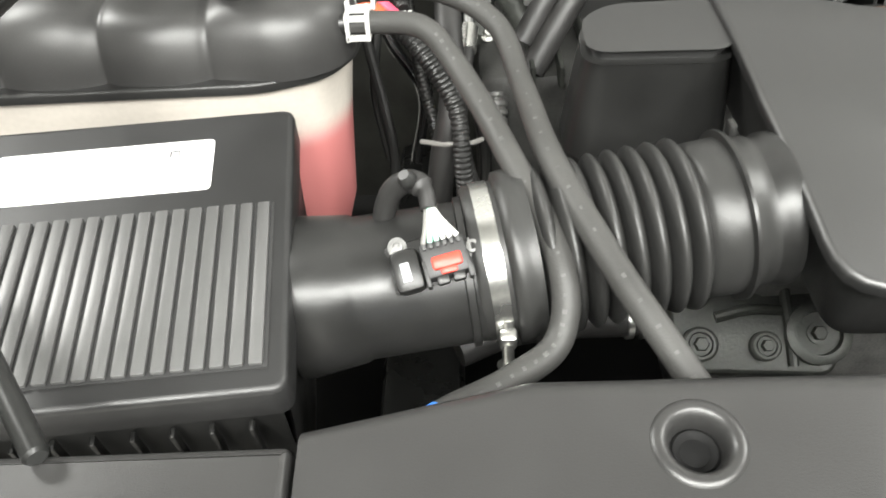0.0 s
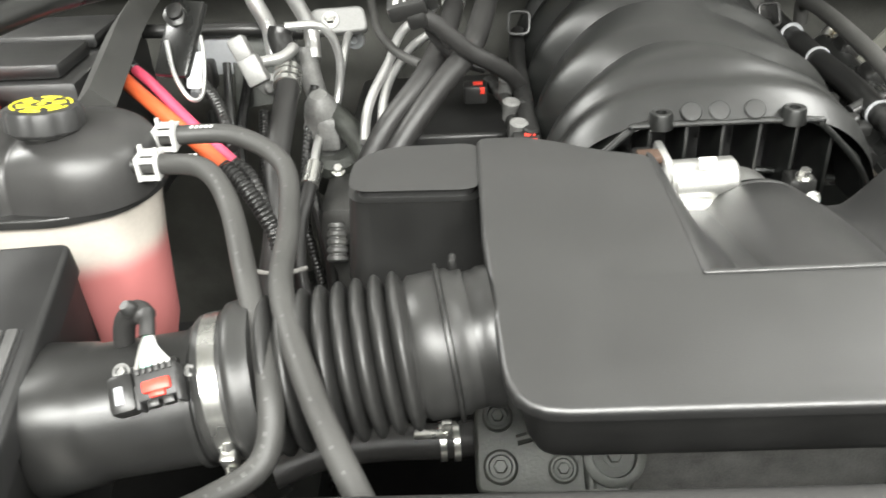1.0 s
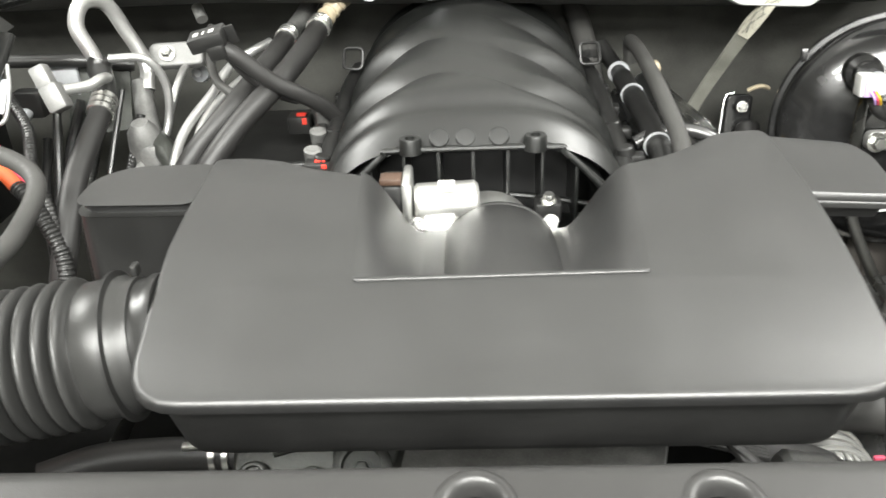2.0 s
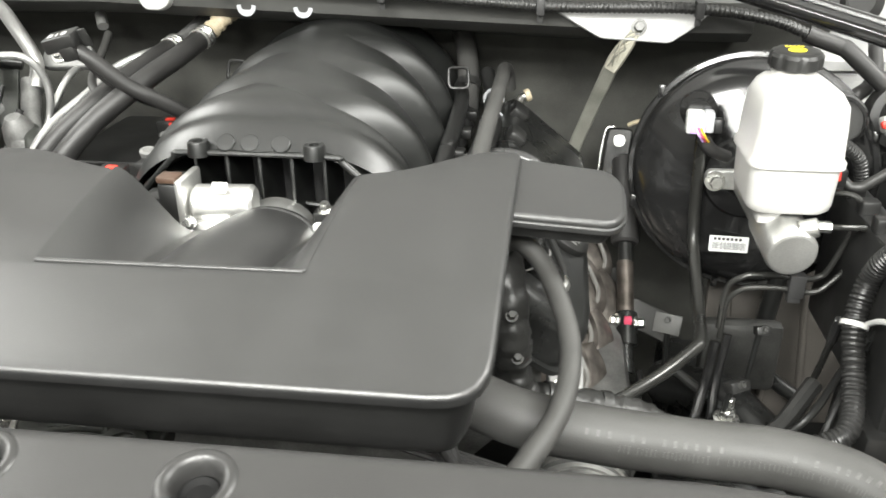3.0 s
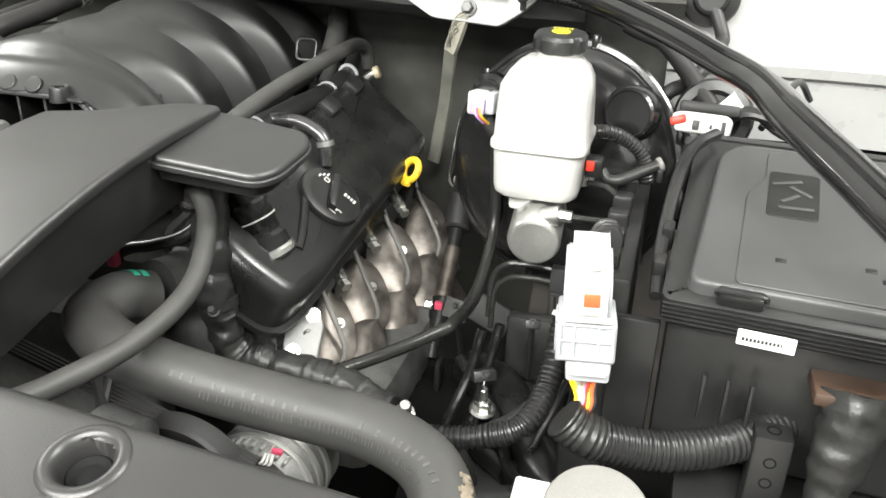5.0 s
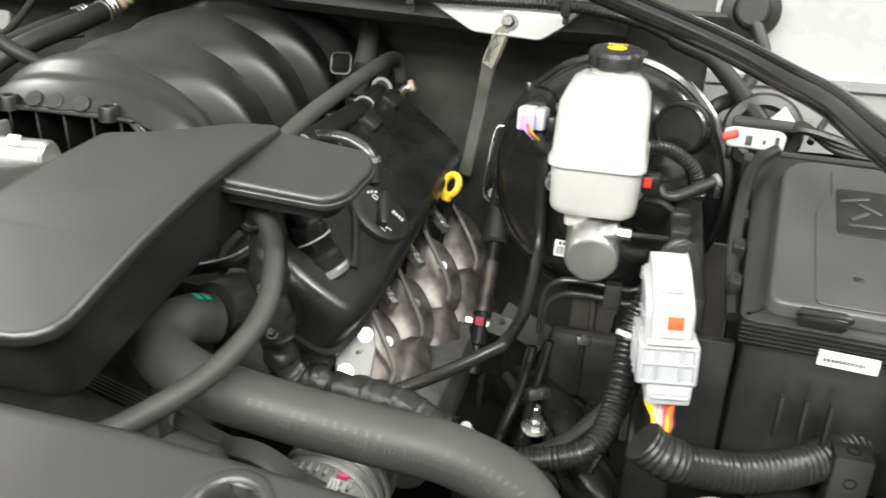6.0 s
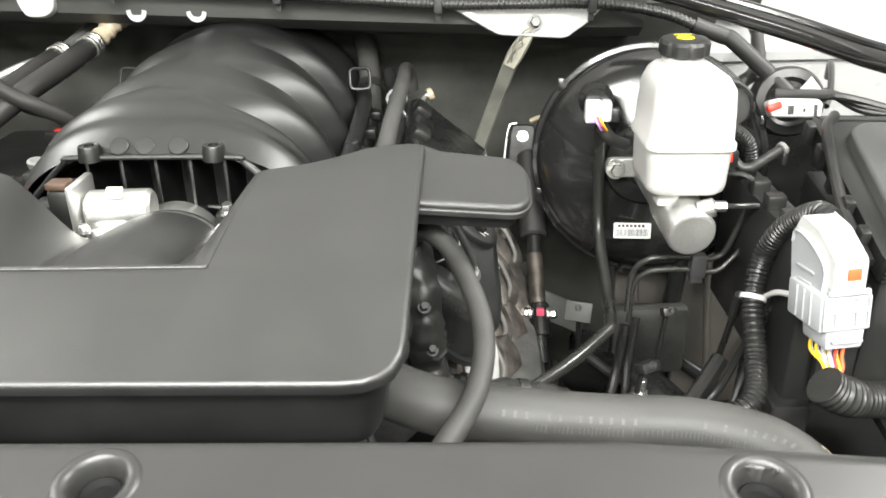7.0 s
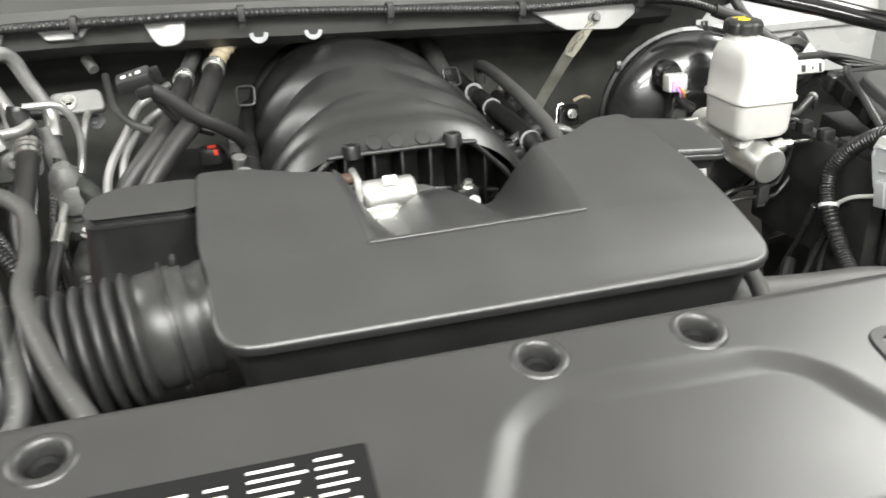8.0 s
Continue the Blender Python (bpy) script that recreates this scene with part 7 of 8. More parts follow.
# small wiring beside the manifold
t = thing("injector_harness", (0.35, 0.98, 1.03), "black wiring loom with red-locked plugs beside the manifold", "wiring harness")
bm = G()
tube(bm, [(0.27, 1.16, 1.08), (0.292, 1.08, 1.082), (0.298, 1.0, 1.076), (0.295, 0.93, 1.066), (0.27, 0.85, 1.05)], lambda s, u: 0.0095 + 0.001 * math.sin(s * 250), 12, 40)
part("loom", bm, TAPE, t)
for q in ((0.250, 1.125, 1.078), (0.276, 0.885, 1.085), (0.31, 0.93, 1.08)):
    bm = G()
    box(bm, q, (0.036, 0.034, 0.028), 0.005)
    pl = part("plug", bm, BLACK, t)
    if q[0] < 0.33:
        bm = G()
        box(bm, Vector(q) + Vector((0.004, -0.006, 0.0145)), (0.014, 0.010, 0.005), 0.001)
        box(bm, Vector(q) + Vector((0.010, -0.017, 0.008)), (0.007, 0.004, 0.010), 0.001)
        part("lock", bm, RED, pl, "red lock")
for q in ((0.294, 1.089, 1.102), (0.301, 0.944, 1.096), (0.296, 1.02, 1.095)):
    bm = G()
    lathe(bm, axes(q, (0.1, -0.2, 1)), [(0.010, -0.02), (0.011, 0.0), (0.012, 0.002), (0.012, 0.007), (0.008, 0.009)], 16)
    part("clip_pin", bm, CASTING, t)
# purge line and fuel line on the driver's side of the manifold
t = thing("vapour_hose", (0.74, 1.2, 1.1), "grey rubber vapour hose bending along the manifold", "hose")
bm = G()
tube(bm, [(0.760, 0.78, 1.085), (0.770, 0.869, 1.122), (0.774, 0.98, 1.138), (0.778, 1.10, 1.146), (0.780, 1.21, 1.150), (0.780, 1.275, 1.148), (0.784, 1.305, 1.136), (0.788, 1.312, 1.105)], 0.0115, 16, 60)
part("hose", bm, RUBBER, t)
t = thing("fuel_line", (0.79, 1.15, 1.08), "black fuel line with bright quick fitting", "pipe")
bm = G()
tube(bm, [(0.748, 0.82, 1.078), (0.757, 0.90, 1.088), (0.760, 0.945, 1.092), (0.766, 1.07, 1.092), (0.768, 1.186, 1.089), (0.762, 1.28, 1.098), (0.745, 1.36, 1.12)], lambda s, u: 0.0165 if 0.2 < u < 0.8 else 0.0135, 16, 60)
part("sleeve", bm, BLACK, t)
for q in ((0.760, 0.948, 1.092), (0.768, 1.175, 1.0895), (0.763, 1.275, 1.097)):
    bm = G()
    lathe(bm, axes(q, (0.02, 0.98, 0.02)), [(0.0168, 0), (0.0184, 0), (0.0184, 0.004), (0.0168, 0.004)], 20)
    part("band", bm, GREY_PLASTIC, t)
bm = G()
tube(bm, [(0.788, 1.175, 1.058), (0.793, 1.208, 1.072), (0.800, 1.240, 1.092), (0.810, 1.258, 1.104), (0.820, 1.262, 1.108)], 0.0070, 12, 24)
part("fitting", bm, STEEL, t)
bm = G()
lathe(bm, axes((0.816, 1.261, 1.107), (0.9, 0.2, 0.35)), [(0.008, 0), (0.0105, 0.001), (0.0105, 0.008), (0.0085, 0.010), (0.006, 0.010)], 20)
part("cap", bm, BEIGE, t, "dull brass cap")
for q, r in (((0.794, 1.214, 1.075), 0.010), ((0.787, 1.170, 1.056), 0.011)):
    bm = G()
    lathe(bm, axes(q, (0.12, 0.8, 0.5)), [(0.007, -0.004), (r, -0.004), (r, 0.004), (0.007, 0.004)], 6)
    part("nut", bm, STEEL, t)
bm = G()
box(bm, (0, 0, 0), (0.026, 0.060, 0.024), 0.006, m=axes((0.800, 1.150, 1.045), (0.1, 0.2, 1)))
box(bm, (0.012, 0.02, 0.006), (0.016, 0.018, 0.020), 0.004, m=axes((0.800, 1.150, 1.045), (0.1, 0.2, 1)))
part("valve", bm, BLACK, t)
bm = G()
lathe(bm, axes((0.806, 1.118, 1.060), (0.2, -0.8, 0.5)), [(0.014, -0.012), (0.014, 0.0), (0.011, 0.002), (0.0095, -0.001)], 20)
part("valve_cap", bm, GLOSS, t)
t = thing("breather_hose", (0.71, 1.36, 1.10), "dull grey-black breather hose rising behind the manifold", "hose")
bm = G()
tube(bm, [(0.720, 1.26, 1.075), (0.716, 1.31, 1.115), (0.708, 1.365, 1.155), (0.694, 1.405, 1.19), (0.68, 1.43, 1.22)], 0.0185, 18, 40)
part("hose", bm, RUBBER, t)
bm = G()
lathe(bm, axes((0.7165, 1.305, 1.112), (-0.03, 0.7, 0.65)), [(0.0188, -0.007), (0.0215, -0.007), (0.0215, 0.007), (0.0188, 0.007)], 24)
part("clamp", bm, BLACK, t)
t = thing("vent_pipe", (0.83, 0.90, 1.07), "polished dark metal vent pipe with a bright clip behind the resonator", "pipe")
bm = G()
tube(bm, [(0.735, 0.975, 1.085), (0.765, 0.982, 1.097), (0.805, 0.987, 1.098), (0.836, 0.982, 1.090), (0.852, 0.978, 1.074), (0.856, 0.975, 1.045)], 0.010, 14, 40)
part("pipe", bm, STEEL_DARK, t)
bm = G()
lathe(bm, axes((0.852, 0.978, 1.074), (0.2, -0.1, -0.9)), [(0.010, -0.004), (0.0125, -0.004), (0.0125, 0.003), (0.010, 0.003)], 20)
part("clip", bm, STEEL, t)
for k in range(4):
    c = thing("ignition_coil", (0.80, 0.93 + 0.09 * k, 1.02), "black ignition coil on the valve cover", "ignition coil", "ignition coils")
    bm = G()
    box(bm, (-0.082, -0.09 + 0.095 * k, 0.000), (0.030, 0.040, 0.022), 0.007, m=VC)
    part("body", bm, BLACK, c)
# knock sensor bracket etc. at the side of the fuse box
t = thing("hood_latch_cable", (1.2, 0.86, 0.8), "thin black cable running down the inner wing", "cable")
bm = G()
tube(bm, [(1.262, 0.80, 1.0), (1.245, 0.80, 0.93), (1.225, 0.79, 0.86), (1.20, 0.76, 0.80)], 0.0045, 8, 20)
part("cable", bm, SATIN, t)

# ---- front accessories below the duct ----
wp = thing("coolant_pump", (0.30, 0.66, 0.70), "dull cast coolant pump housing below the bellows", "coolant pump")
PL = Matrix.Translation((0.330, 0.655, 0.872)) @ pose(0, 0, 0, 40, 0, -4)
bm = G()
slab(bm, PL, rounded([(-0.095, -0.09), (0.07, -0.09), (0.105, 0.0), (0.10, 0.04), (-0.085, 0.035), (-0.10, 0.0)], 0.015, 4), -0.05, 0.0, 0.005)
part("housing", bm, PUMP_CASTING, wp)
for x, y, r in ((-0.072, -0.005, 0.017), (-0.068, -0.060, 0.019), (0.055, -0.045, 0.034), (0.0, -0.06, 0.016)):
    bm = G()
    lathe(bm, PL @ Matrix.Translation((x, y, 0)), [(r, -0.004), (r, 0.010), (r * 0.85, 0.012), (r * 0.70, 0.012), (r * 0.66, 0.004), (r * 0.3, 0.003)], 28)
    part("boss", bm, PUMP_CASTING, wp)
    bm = G()
    hexbolt(bm, PL @ Vector((x, y, 0.010 if r < 0.02 else 0.004)), PL.to_3x3() @ Vector((0, 0, 1)), min(0.008, r * 0.42), 0.008)
    part("bolt", bm, PUMP_CASTING, wp)
for a, b in (((-0.05, 0.02, 0.0), (0.06, 0.012, 0.0)), ((-0.05, -0.03, 0.0), (0.02, -0.02, 0.0)), ((0.02, 0.03, 0.0), (0.03, -0.08, 0.0))):
    bm = G()
    tube(bm, [PL @ Vector(a), PL @ ((Vector(a) + Vector(b)) / 2 + Vector((0, 0.004, 0.003))), PL @ Vector(b)], 0.006, 10, 14)
    part("web", bm, PUMP_CASTING, wp)
t = thing("bypass_hose", (0.13, 0.66, 0.80), "black bypass hose with silver spring clip below the bellows", "hose")
bm = G()
tube(bm, [(0.0, 0.63, 0.82), (0.06, 0.655, 0.825), (0.13, 0.668, 0.822), (0.19, 0.673, 0.818), (0.23, 0.68, 0.815)], 0.021, 16, 30)
part("hose", bm, DARK_RUBBER, t)
bm = G()
rod(bm, (0.225, 0.678, 0.815), (0.26, 0.685, 0.815), 0.017, seg=18)
part("stub", bm, ALU, t)
bm = G()
for k in (0, 1):
    lathe(bm, axes((0.190 + 0.016 * k, 0.672, 0.818), (1, 0.1, 0)), [(0.0215, 0), (0.0235, 0), (0.0235, 0.007), (0.0215, 0.007)], 22)
box(bm, (0.200, 0.662, 0.846), (0.012, 0.008, 0.024), 0.001)
box(bm, (0.182, 0.660, 0.842), (0.040, 0.010, 0.007), 0.001)
part("spring_clip", bm, STEEL, t)
# belt drive and alternator in front of the block
t = thing("belt_drive", (0.85, 0.60, 0.72), "grooved black drive belt round a pulley", "belt drive")
PM = axes((0.845, 0.585, 0.80), (0, -1, 0.05))
bm = G()
prof = [(0.082, -0.014)]
for k in range(6):
    prof += [(0.086, -0.013 + k * 0.0045), (0.083, -0.0108 + k * 0.0045)]
prof += [(0.082, 0.014)]
lathe(bm, PM, prof, 48)
part("belt", bm, DARK_RUBBER, t)
bm = G()
lathe(bm, PM, [(0.078, 0.0145), (0.07, 0.008), (0.03, 0.004), (0.025, 0.014), (0.012, 0.016)], 40)
part("pulley", bm, SATIN, t)
for k in range(5):
    y = 0.586 + 0.0052 * k
    bm = G()
    tube(bm, [(0.60, y, 0.945), (0.66, y, 0.927), (0.78, y, 0.890), (0.90, y, 0.852), (0.93, y, 0.84)], 0.0030, 6, 20)
    part("belt_rib", bm, DARK_RUBBER, t)
alt = thing("alternator", (0.86, 0.62, 0.85), "dull aluminium alternator below the radiator hose", "alternator")
bm = G()
lathe(bm, axes((0.80, 0.52, 0.905), (0.95, -0.1, -0.1)), [(0.030, 0), (0.036, 0.006), (0.036, 0.05), (0.03, 0.055), (0.018, 0.06)], 30)
part("housing", bm, CASTING, alt)
AL = axes((0.912, 0.715, 0.772), (0, -1, 0.06))
bm = G()
lathe(bm, AL, [(0.064, 0), (0.064, 0.090), (0.058, 0.100), (0.035, 0.104), (0.030, 0.116), (0.012, 0.118)], 48)
part("body", bm, DARK_ALU, alt)
for h in (0.030, 0.052, 0.074):
    bm = G()
    lathe(bm, AL, [(0.0635, h), (0.0668, h + 0.001), (0.0672, h + 0.005), (0.0668, h + 0.009), (0.0635, h + 0.010)], 48, close=False)
    part("cooling_fin", bm, ALU, alt, "bright cast cooling fin")
for k in range(10):
    a = 0.9 + k * 0.16
    bm = G()
    box(bm, (0.0645 * math.cos(a), 0.0645 * math.sin(a), 0.091), (0.004, 0.004, 0.014), 0.001, m=AL)
    part("vent_bar", bm, ALU, alt)
bm = G()
box(bm, (0.950, 0.612, 0.852), (0.012, 0.005, 0.006), 0.001, m=Matrix())
part("tag", bm, PINK, alt, "pink tag")
for k in range(3):
    bm = G()
    tube(bm, [(0.930 + 0.005 * k, 0.606, 0.836), (0.936 + 0.005 * k, 0.602, 0.842), (0.940 + 0.004 * k, 0.606, 0.852)], 0.0016, 8, 10)
    part("wire", bm, WHITE_PLASTIC, alt)
for k in range(3):
    bm = G()
    tube(bm, [(0.74 + 0.012 * k, 0.60, 0.93), (0.80, 0.545 - 0.008 * k, 0.90 - 0.008 * k), (0.87, 0.52, 0.865 - 0.008 * k), (0.94, 0.50, 0.85 - 0.008 * k)], 0.006, 10, 24)
    part("belt_strand", bm, DARK_RUBBER, alt)
# lower clutter on the driver's side: suspension, lines, plugs
t = thing("suspension_arm", (1.15, 0.85, 0.55), "black painted suspension arm and bracket deep in the bay", "suspension")
bm = G()
tube(bm, [(1.06, 1.05, 0.70), (1.13, 0.95, 0.74), (1.2, 0.84, 0.72), (1.28, 0.78, 0.66)], 0.035, 14, 24)
part("arm", bm, SATIN, t)
bm = G()
box(bm, (1.17, 1.05, 0.76), (0.12, 0.03, 0.12), 0.01)
part("bracket", bm, GRIME, t)
for k, (q, mt) in enumerate((((1.133, 0.975, 0.695), STEEL), ((1.05, 0.74, 0.83), STEEL), ((1.0, 0.70, 0.83), DARK_ALU))):
    t = thing("sensor_plug", q, "small bright threaded fitting among the wiring", "fitting", "small fittings")
    bm = G()
    lathe(bm, axes(q, (0.2, -0.5, 1)), [(0.013, 0), (0.013, 0.012), (0.008, 0.014), (0.008, 0.03), (0.006, 0.034)], 12)
    part("body", bm, mt, t)
for pts, r, mt in (([(1.02, 0.66, 0.85), (1.08, 0.74, 0.80), (1.16, 0.80, 0.80), (1.22, 0.86, 0.84)], 0.012, TAPE),
                   ([(1.20, 0.70, 0.80), (1.17, 0.78, 0.76), (1.13, 0.88, 0.76), (1.06, 0.96, 0.78)], 0.008, SATIN),
                   ([(1.235, 0.78, 0.96), (1.225, 0.80, 0.90), (1.20, 0.80, 0.83), (1.15, 0.78, 0.79)], 0.005, SATIN),
                   ([(1.10, 0.92, 0.86), (1.09, 0.90, 0.80), (1.07, 0.86, 0.74), (1.05, 0.84, 0.66)], 0.007, GLOSS),
                   ([(1.12, 0.94, 0.86), (1.11, 0.92, 0.80), (1.10, 0.88, 0.74), (1.08, 0.86, 0.66)], 0.007, GLOSS)):
    t = thing("small_cable", pts[1], "thin black cable deep in the engine bay", "cable", "small cables")
    bm = G()
    tube(bm, pts, r, 10, 30)
    part("cable", bm, mt, t)
# Added filler plates; the two grey ones stand for pale floor in the gaps
for c, s, rx, ry, mt in (((1.12, 0.82, 0.70), (0.20, 0.10, 0.012), 35, -8, SATIN), ((1.26, 0.78, 0.82), (0.05, 0.12, 0.10), 5, 0, BLACK),
                         ((1.05, 1.18, 0.735), (0.09, 0.05, 0.01), 60, 25, COWL_GREY), ((0.965, 1.20, 0.80), (0.06, 0.03, 0.01), 60, -25, COWL_GREY)):
    bm = G()
    box(bm, (0, 0, 0), s, 0.006, m=Matrix.Translation(c) @ pose(0, 0, 0, rx, ry, 0))
    solo("bay_filler_plate", bm, mt, "added plate below the brake parts, grey where it stands for floor", "bracket", "chassis plates")
# dark lines behind the coolant tank
for k in range(3):
    rr = random.Random(40 + k)
    a = Vector((-0.085 + 0.06 * k, 0.86 + 0.05 * rr.random(), 0.80))
    t = thing("engine_bay_line", a, "black line or conduit beside the coolant tank", "cable", "engine bay lines")
    bm = G()
    pts = [a, a + Vector((0.005, 0.03, 0.10)), a + Vector((-0.02, 0.10, 0.2)), a + Vector((-0.03 - 0.03 * rr.random(), 0.22, 0.27))]
    if k == 1:
        loom(bm, pts, 0.008)
    else:
        tube(bm, pts, 0.007 + 0.004 * rr.random(), 10, 24)
    part("line", bm, BLACK, t)
t = thing("accessory_casting", (0.10, 1.04, 0.78), "rough dark oily casting with ribs and bolts beside the engine", "casting")
bm = G()
box(bm, (0.13, 1.04, 0.90), (0.20, 0.24, 0.20), 0.02)
part("housing", bm, GRIME, t)
bm = G()
lathe(bm, axes((0.045, 1.07, 1.02), (0.1, -0.5, 0.6)), [(0.052, -0.06), (0.052, 0.01), (0.044, 0.022), (0.030, 0.024), (0.027, 0.012), (0.012, 0.012)], 28, squash=lambda q, hh: 1 + 0.05 * math.cos(3 * q))
part("cap_flange", bm, PUMP_CASTING, t)
for k in range(3):
    q = 2.1 * k + 0.4
    bm = G()
    hexbolt(bm, axes((0.045, 1.07, 1.02), (0.1, -0.5, 0.6)) @ Vector((0.043 * math.cos(q), 0.043 * math.sin(q), 0.018)), (0.1, -0.5, 0.6), 0.007, 0.009)
    part("bolt", bm, STEEL, t)
for k in range(4):
    bm = G()
    box(bm, (0.10 + 0.035 * k, 0.98, 1.005), (0.006, 0.16, 0.03), 0.002)
    part("web", bm, PUMP_CASTING, t)
bm = G()
tube(bm, [(0.02, 1.10, 1.07), (0.05, 1.06, 1.075), (0.085, 1.02, 1.05), (0.10, 0.99, 1.02)], 0.017, 14, 20)
part("outlet", bm, PUMP_CASTING, t)
bm = G()
slab(bm, axes((-0.055, 1.13, 1.13), (0.1, -0.9, 0.35)), rounded([(-0.05, -0.06), (0.045, -0.055), (0.05, 0.05), (-0.045, 0.06)], 0.012, 4), -0.003, 0.003, 0.001)
part("shield_plate", bm, PUMP_CASTING, t)
bm = G()
lathe(bm, axes((-0.05, 1.122, 1.10), (0.1, -0.9, 0.2)), [(0.020, 0), (0.020, 0.006), (0.010, 0.008), (0.008, 0.03), (0.004, 0.034)], 20)
part("stud", bm, DARK_ALU, t)
bm = G()
slab(bm, pose(0, 0, 0), rounded([(0.06, 1.08), (0.30, 1.08), (0.30, 1.34), (0.06, 1.34)], 0.02), 1.0, 1.03, 0.006)
solo("heater_cover", bm, BLACK, "black plastic cover at the bulkhead below the heater hoses", "cover")
bm = G()
rod(bm, (-0.262, 0.325, 1.15), (-0.212, 0.262, 1.137), 0.0075, seg=16, bevel=0.002)
rod(bm, (-0.34, 0.42, 1.17), (-0.262, 0.325, 1.15), 0.0075, seg=16)
solo("prop_rod", bm, SATIN, "black steel prop rod lying by the air filter box", "rod")

# ---- passenger side: strut bracket, pipes and relays by the battery ----
t = thing("battery_bracket", (-0.13, 0.95, 1.1), "black steel bracket with a bolt and pale looped edge", "bracket")
bm = G()
box(bm, (0, 0, 0), (0.05, 0.10, 0.012), 0.005, m=Matrix.Translation((-0.115, 0.965, 1.222)) @ pose(0, 0, 0, 50, 0, -20))
part("arm", bm, SATIN, t)
bm = G()
lathe(bm, axes((-0.12, 0.985, 1.245), (0, -0.7, 0.7)), [(0.016, 0), (0.016, 0.006), (0.010, 0.008), (0.010, 0.014), (0.004, 0.015)], 18)
part("bolt", bm, BLACK, t)
bm = G()
tube(bm, [(-0.128, 0.950, 1.225), (-0.118, 0.925, 1.190), (-0.100, 0.910, 1.165), (-0.088, 0.920, 1.165), (-0.086, 0.945, 1.195), (-0.090, 0.965, 1.225)], 0.0028, 8, 40)
part("edge_loop", bm, BRIGHT_ALU, t, "pale looped edge")
bm = G()
slab(bm, axes((-0.097, 0.936, 1.190), (0.1, -0.75, 0.65)), rounded([(-0.010, -0.022), (0.008, -0.024), (0.012, 0.024), (-0.006, 0.024)], 0.004), 0, 0.002, 0.0005)
part("tag", bm, GREY_PLASTIC, t, "pale tag")
t = thing("cross_pipe", (-0.05, 1.15, 1.15), "black pipe crossing behind the air conditioning lines", "pipe")
bm = G()
tube(bm, [(-0.22, 1.12, 1.19), (-0.12, 1.12, 1.188), (-0.06, 1.125, 1.185), (0.0, 1.15, 1.17)], 0.010, 12, 24)
part("pipe", bm, BLACK, t)
t = thing("relay", (-0.14, 1.07, 1.10), "small black and white relay on the inner wing", "relay")
bm = G()
box(bm, (-0.14, 1.085, 1.135), (0.045, 0.03, 0.04), 0.005)
part("body", bm, BLACK, t)
bm = G()
rod(bm, (-0.142, 1.07, 1.125), (-0.142, 1.05, 1.118), 0.009, 0.006, 14)
part("stud", bm, GREY_PLASTIC, t, "pale stud")
bm = G()
box(bm, (-0.115, 1.13, 1.15), (0.07, 0.01, 0.06), 0.003)
part("pale_plate", bm, GREY_PLASTIC, t, "pale plate")
rr = random.Random(77)
for k in range(4):
    a = Vector((-0.09 + 0.036 * k, 0.93 + 0.03 * rr.random(), 0.86))
    t = thing("engine_bay_line", a, "black line or conduit beside the coolant tank", "cable", "engine bay lines")
    bm = G()
    top = a + Vector((rr.uniform(-0.03, 0.03), 0.12 + 0.06 * rr.random(), 0.24 + 0.06 * rr.random()))
    pts = [a, a + Vector((rr.uniform(-0.02, 0.02), 0.03, 0.09)), (a + top) / 2 + Vector((rr.uniform(-0.025, 0.025), 0, 0.03)), top]
    if k == 3:
        loom(bm, pts, 0.007)
    else:
        tube(bm, pts, 0.004 + 0.004 * rr.random(), 10, 24)
    part("line", bm, (BLACK, GLOSS, SATIN)[k % 3], t)
for q in ((0.062, 1.262, 1.122), (-0.02, 1.20, 1.12)):
    t = thing("stud", q, "pale round stud nut on the bulkhead", "fitting", "bulkhead studs")
    bm = G()
    lathe(bm, axes(q, (0, -1, 0.3)), [(0.014, -0.01), (0.014, 0.004), (0.009, 0.008), (0.006, 0.016)], 16)
    part("nut", bm, GREY_PLASTIC, t)
t = thing("accumulator", (0.05, 1.06, 0.95), "dull aluminium fitting block below the air conditioning tubes", "fitting")
bm = G()
lathe(bm, axes((0.030, 1.075, 1.03), (0, -0.3, 1)), [(0.026, -0.05), (0.030, 0.0), (0.030, 0.03), (0.026, 0.036), (0.026, 0.05), (0.022, 0.07), (0.012, 0.085)], 26)
part("body", bm, CASTING, t)
bm = G()
box(bm, (0.040, 1.045, 1.055), (0.032, 0.022, 0.05), 0.007)
part("block", bm, CASTING, t)
t = thing("cable_tie", (0.02, 0.80, 0.95), "pale grey cable tie round the hoses beside the tank", "cable tie")
bm = G()
tube(bm, [(-0.035, 0.80, 0.985), (-0.01, 0.785, 0.99), (0.02, 0.785, 0.99), (0.035, 0.80, 0.985)], 0.003, 8, 20)
part("tie", bm, LEAD_GREY, t)

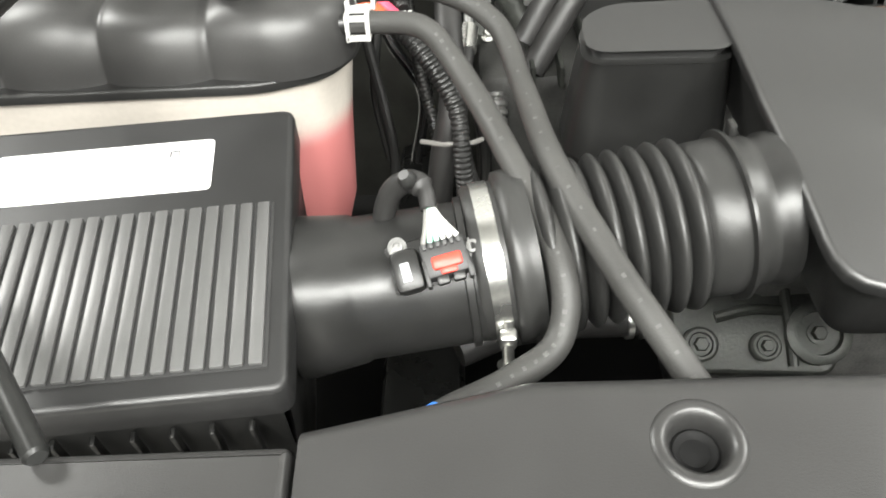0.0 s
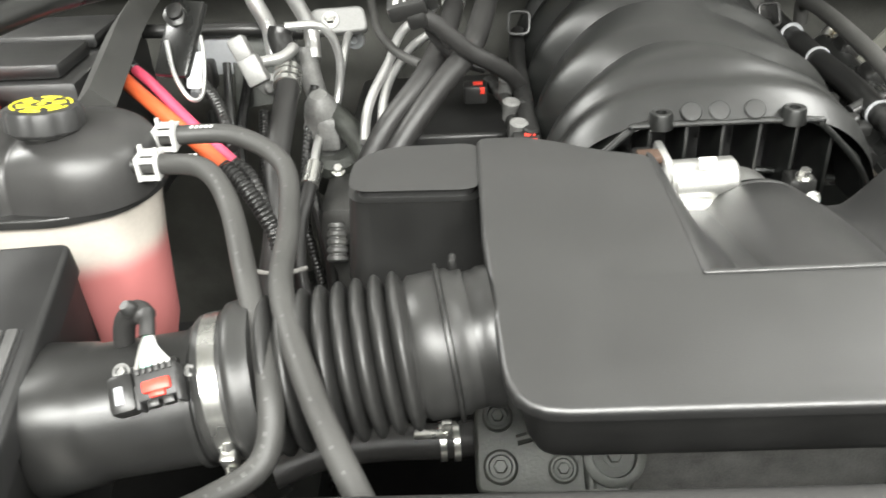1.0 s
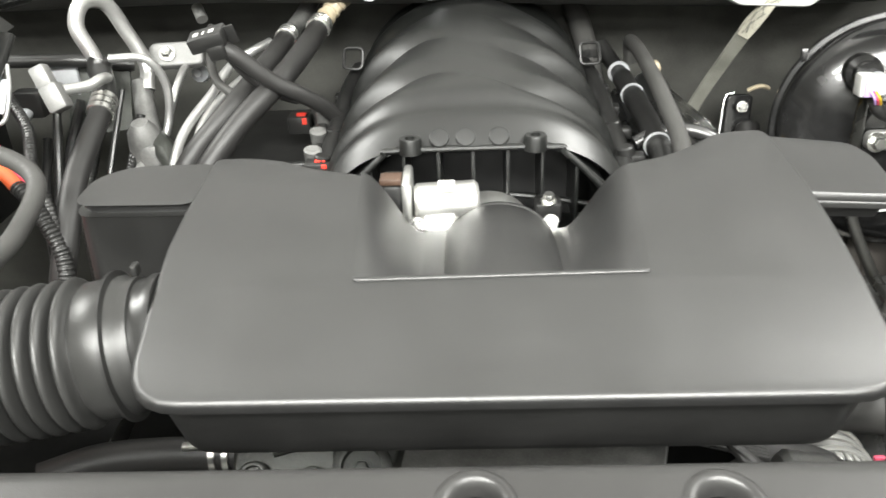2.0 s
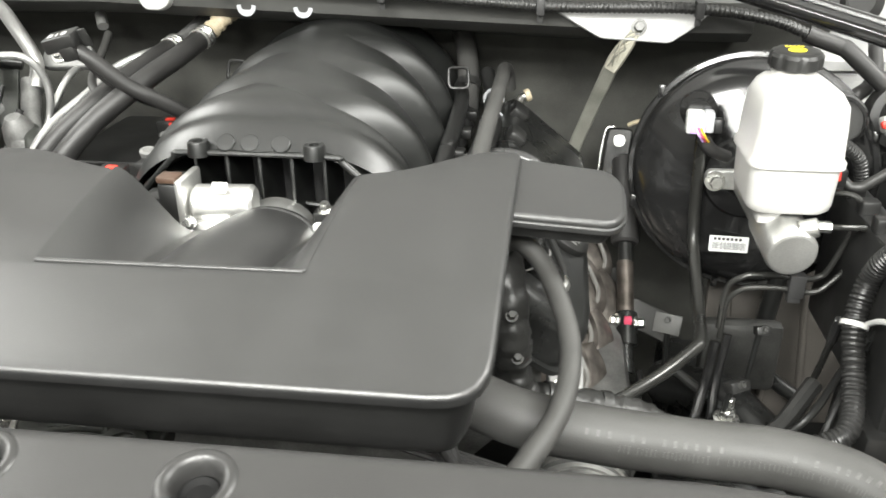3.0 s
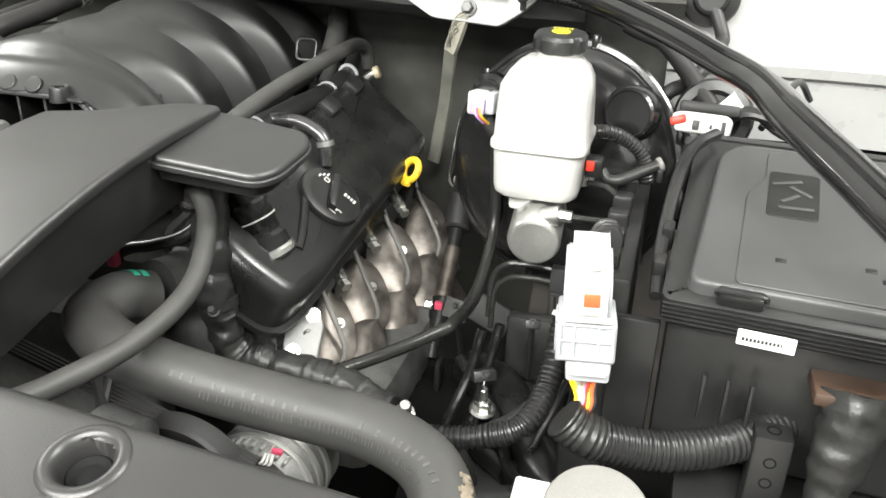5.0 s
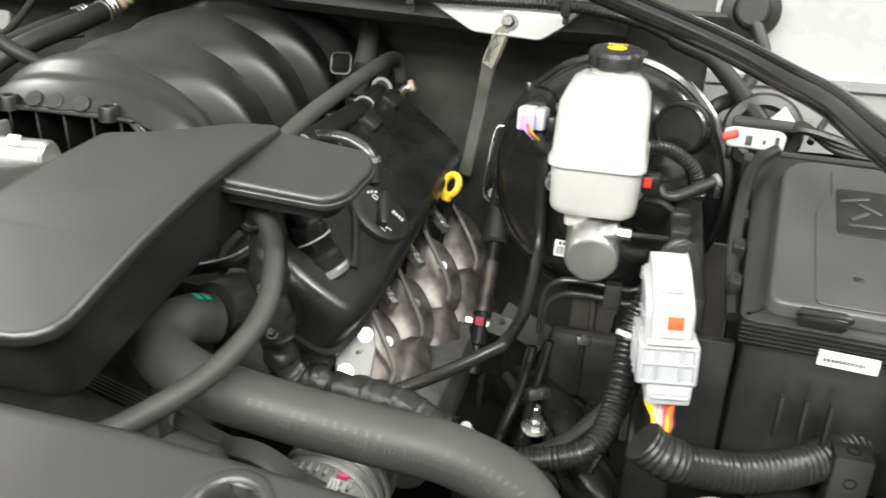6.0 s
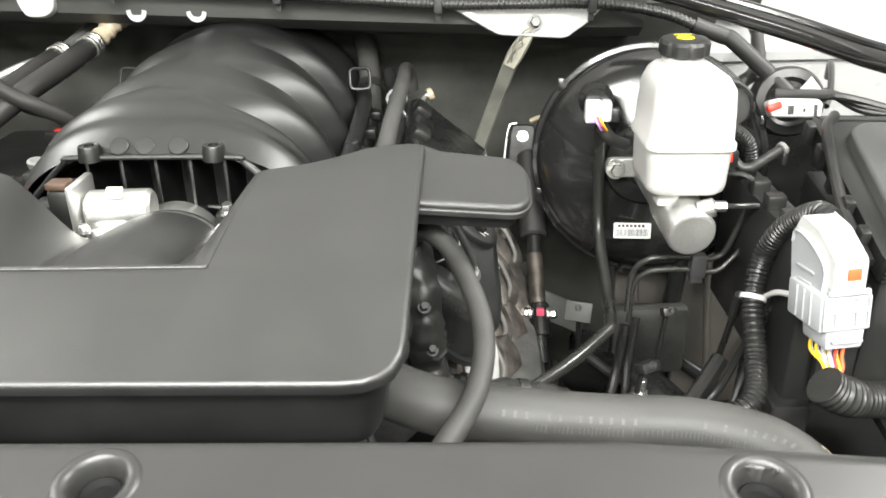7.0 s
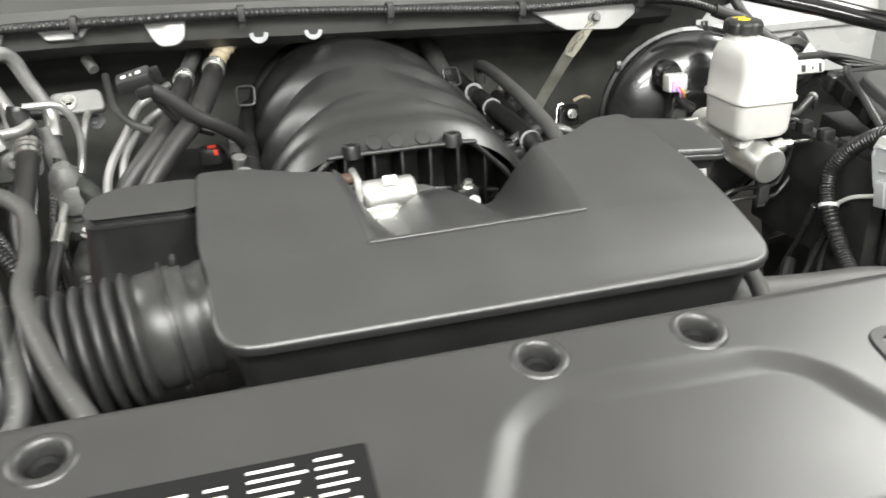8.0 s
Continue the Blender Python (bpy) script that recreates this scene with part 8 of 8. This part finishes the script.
# cables, tabs and fittings deep in the bay under the brake lines
for q, s, turn, mt in (((1.045, 0.985, 0.845), (0.040, 0.004, 0.030), -20, COWL_GREY), ((1.165, 0.935, 0.872), (0.020, 0.016, 0.012), 10, BLACK), ((1.12, 0.85, 0.835), (0.030, 0.02, 0.014), 30, BLACK)):
    t = thing("mounting_tab", q, "small dull steel tab bolted to the inner wing", "bracket", "mounting tabs")
    m = Matrix.Translation(q) @ pose(0, 0, 0, -25, 0, turn)
    bm = G()
    box(bm, (0, 0, 0), s, 0.0015, m=m)
    part("plate", bm, mt, t)
    bm = G()
    rod(bm, m @ Vector((0, s[1] / 2 - 0.001, 0)), m @ Vector((0, 0.06, -0.08)), 0.004, seg=8)
    part("stem", bm, SATIN, t)
    bm = G()
    hexbolt(bm, m @ Vector((0, -s[1] / 2, s[2] * 0.2)), m.to_3x3() @ Vector((0, -1, 0)), 0.004, 0.005)
    part("bolt", bm, GRIME, t)

# ---- frame, liner and steering gear seen below the brake parts ----
lin = thing("splash_shield", (1.24, 1.14, 0.6), "brown-black splash shield behind the brake lines", "splash shield")
bm = G()
slab(bm, axes((1.245, 1.13, 0.77), (0.05, -1, 0.25)), rounded([(-0.125, -0.17), (0.12, -0.17), (0.12, 0.17), (-0.11, 0.17)], 0.02, 5), -0.008, 0.0, 0.003)
part("sheet", bm, LINER, lin)
for k in range(3):
    bm = G()
    tube(bm, [(1.16 + 0.06 * k, 1.158, 0.90), (1.165 + 0.06 * k, 1.120, 0.76), (1.17 + 0.06 * k, 1.086, 0.62)], 0.006, 10, 10)
    part("stiffener", bm, LINER, lin)
fm = thing("frame_bracket", (1.205, 1.08, 0.6), "black painted forked steel frame bracket", "bracket")
for pts, r in (([(1.218, 1.075, 0.93), (1.214, 1.075, 0.86), (1.205, 1.08, 0.76), (1.203, 1.082, 0.72)], 0.014), ([(1.203, 1.082, 0.735), (1.18, 1.07, 0.70), (1.150, 1.05, 0.665)], 0.011), ([(1.203, 1.082, 0.735), (1.235, 1.075, 0.70), (1.285, 1.06, 0.67)], 0.012)):
    bm = G()
    tube(bm, pts, r, 12, 20)
    part("arm", bm, SATIN, fm)
t = thing("grease_fitting", (1.129, 0.994, 0.69), "pale threaded steel stud below the brake lines", "fitting")
bm = G()
lathe(bm, axes((1.129, 0.994, 0.692), (0.0, -0.35, 1)), [(0.016, -0.014), (0.014, 0.0), (0.009, 0.002), (0.008, 0.012), (0.010, 0.014), (0.010, 0.018), (0.004, 0.024)], 16)
part("stud", bm, ALU, t)
t = thing("clutch_rod", (1.22, 0.85, 0.87), "thin black rod running down beside the wiring conduit", "rod")
bm = G()
tube(bm, [(1.215, 0.817, 0.955), (1.219, 0.85, 0.88), (1.223, 0.889, 0.80), (1.222, 0.91, 0.74)], 0.0045, 10, 20)
part("rod", bm, LINE_STEEL, t)
bm = G()
rod(bm, (1.2145, 0.812, 0.966), (1.2165, 0.829, 0.926), 0.0062, seg=14, bevel=0.001)
part("ferrule", bm, STEEL_DARK, t)
sg = thing("steering_gear", (1.13, 1.09, 0.66), "black cast steering gear housing with a round cover", "steering gear")
bm = G()
lathe(bm, axes((1.148, 1.00, 0.70), (0.05, -0.45, 1)), [(0.052, -0.10), (0.052, -0.01), (0.047, 0.0), (0.040, 0.002), (0.036, -0.004), (0.016, -0.004), (0.014, 0.010), (0.002, 0.011)], 32)
part("housing", bm, GLOSS, sg)
for k in range(4):
    bm = G()
    hexbolt(bm, axes((1.148, 1.00, 0.70), (0.05, -0.45, 1)) @ Vector((0.0435 * math.cos(1.57 * k + 0.5), 0.0435 * math.sin(1.57 * k + 0.5), 0.001)), (0.05, -0.45, 1), 0.005, 0.006)
    part("bolt", bm, SATIN, sg)
bm = G()
tube(bm, [(1.11, 0.96, 0.70), (1.10, 0.90, 0.72), (1.12, 0.84, 0.73), (1.17, 0.80, 0.73)], 0.016, 14, 24)
part("outlet", bm, SATIN, sg)
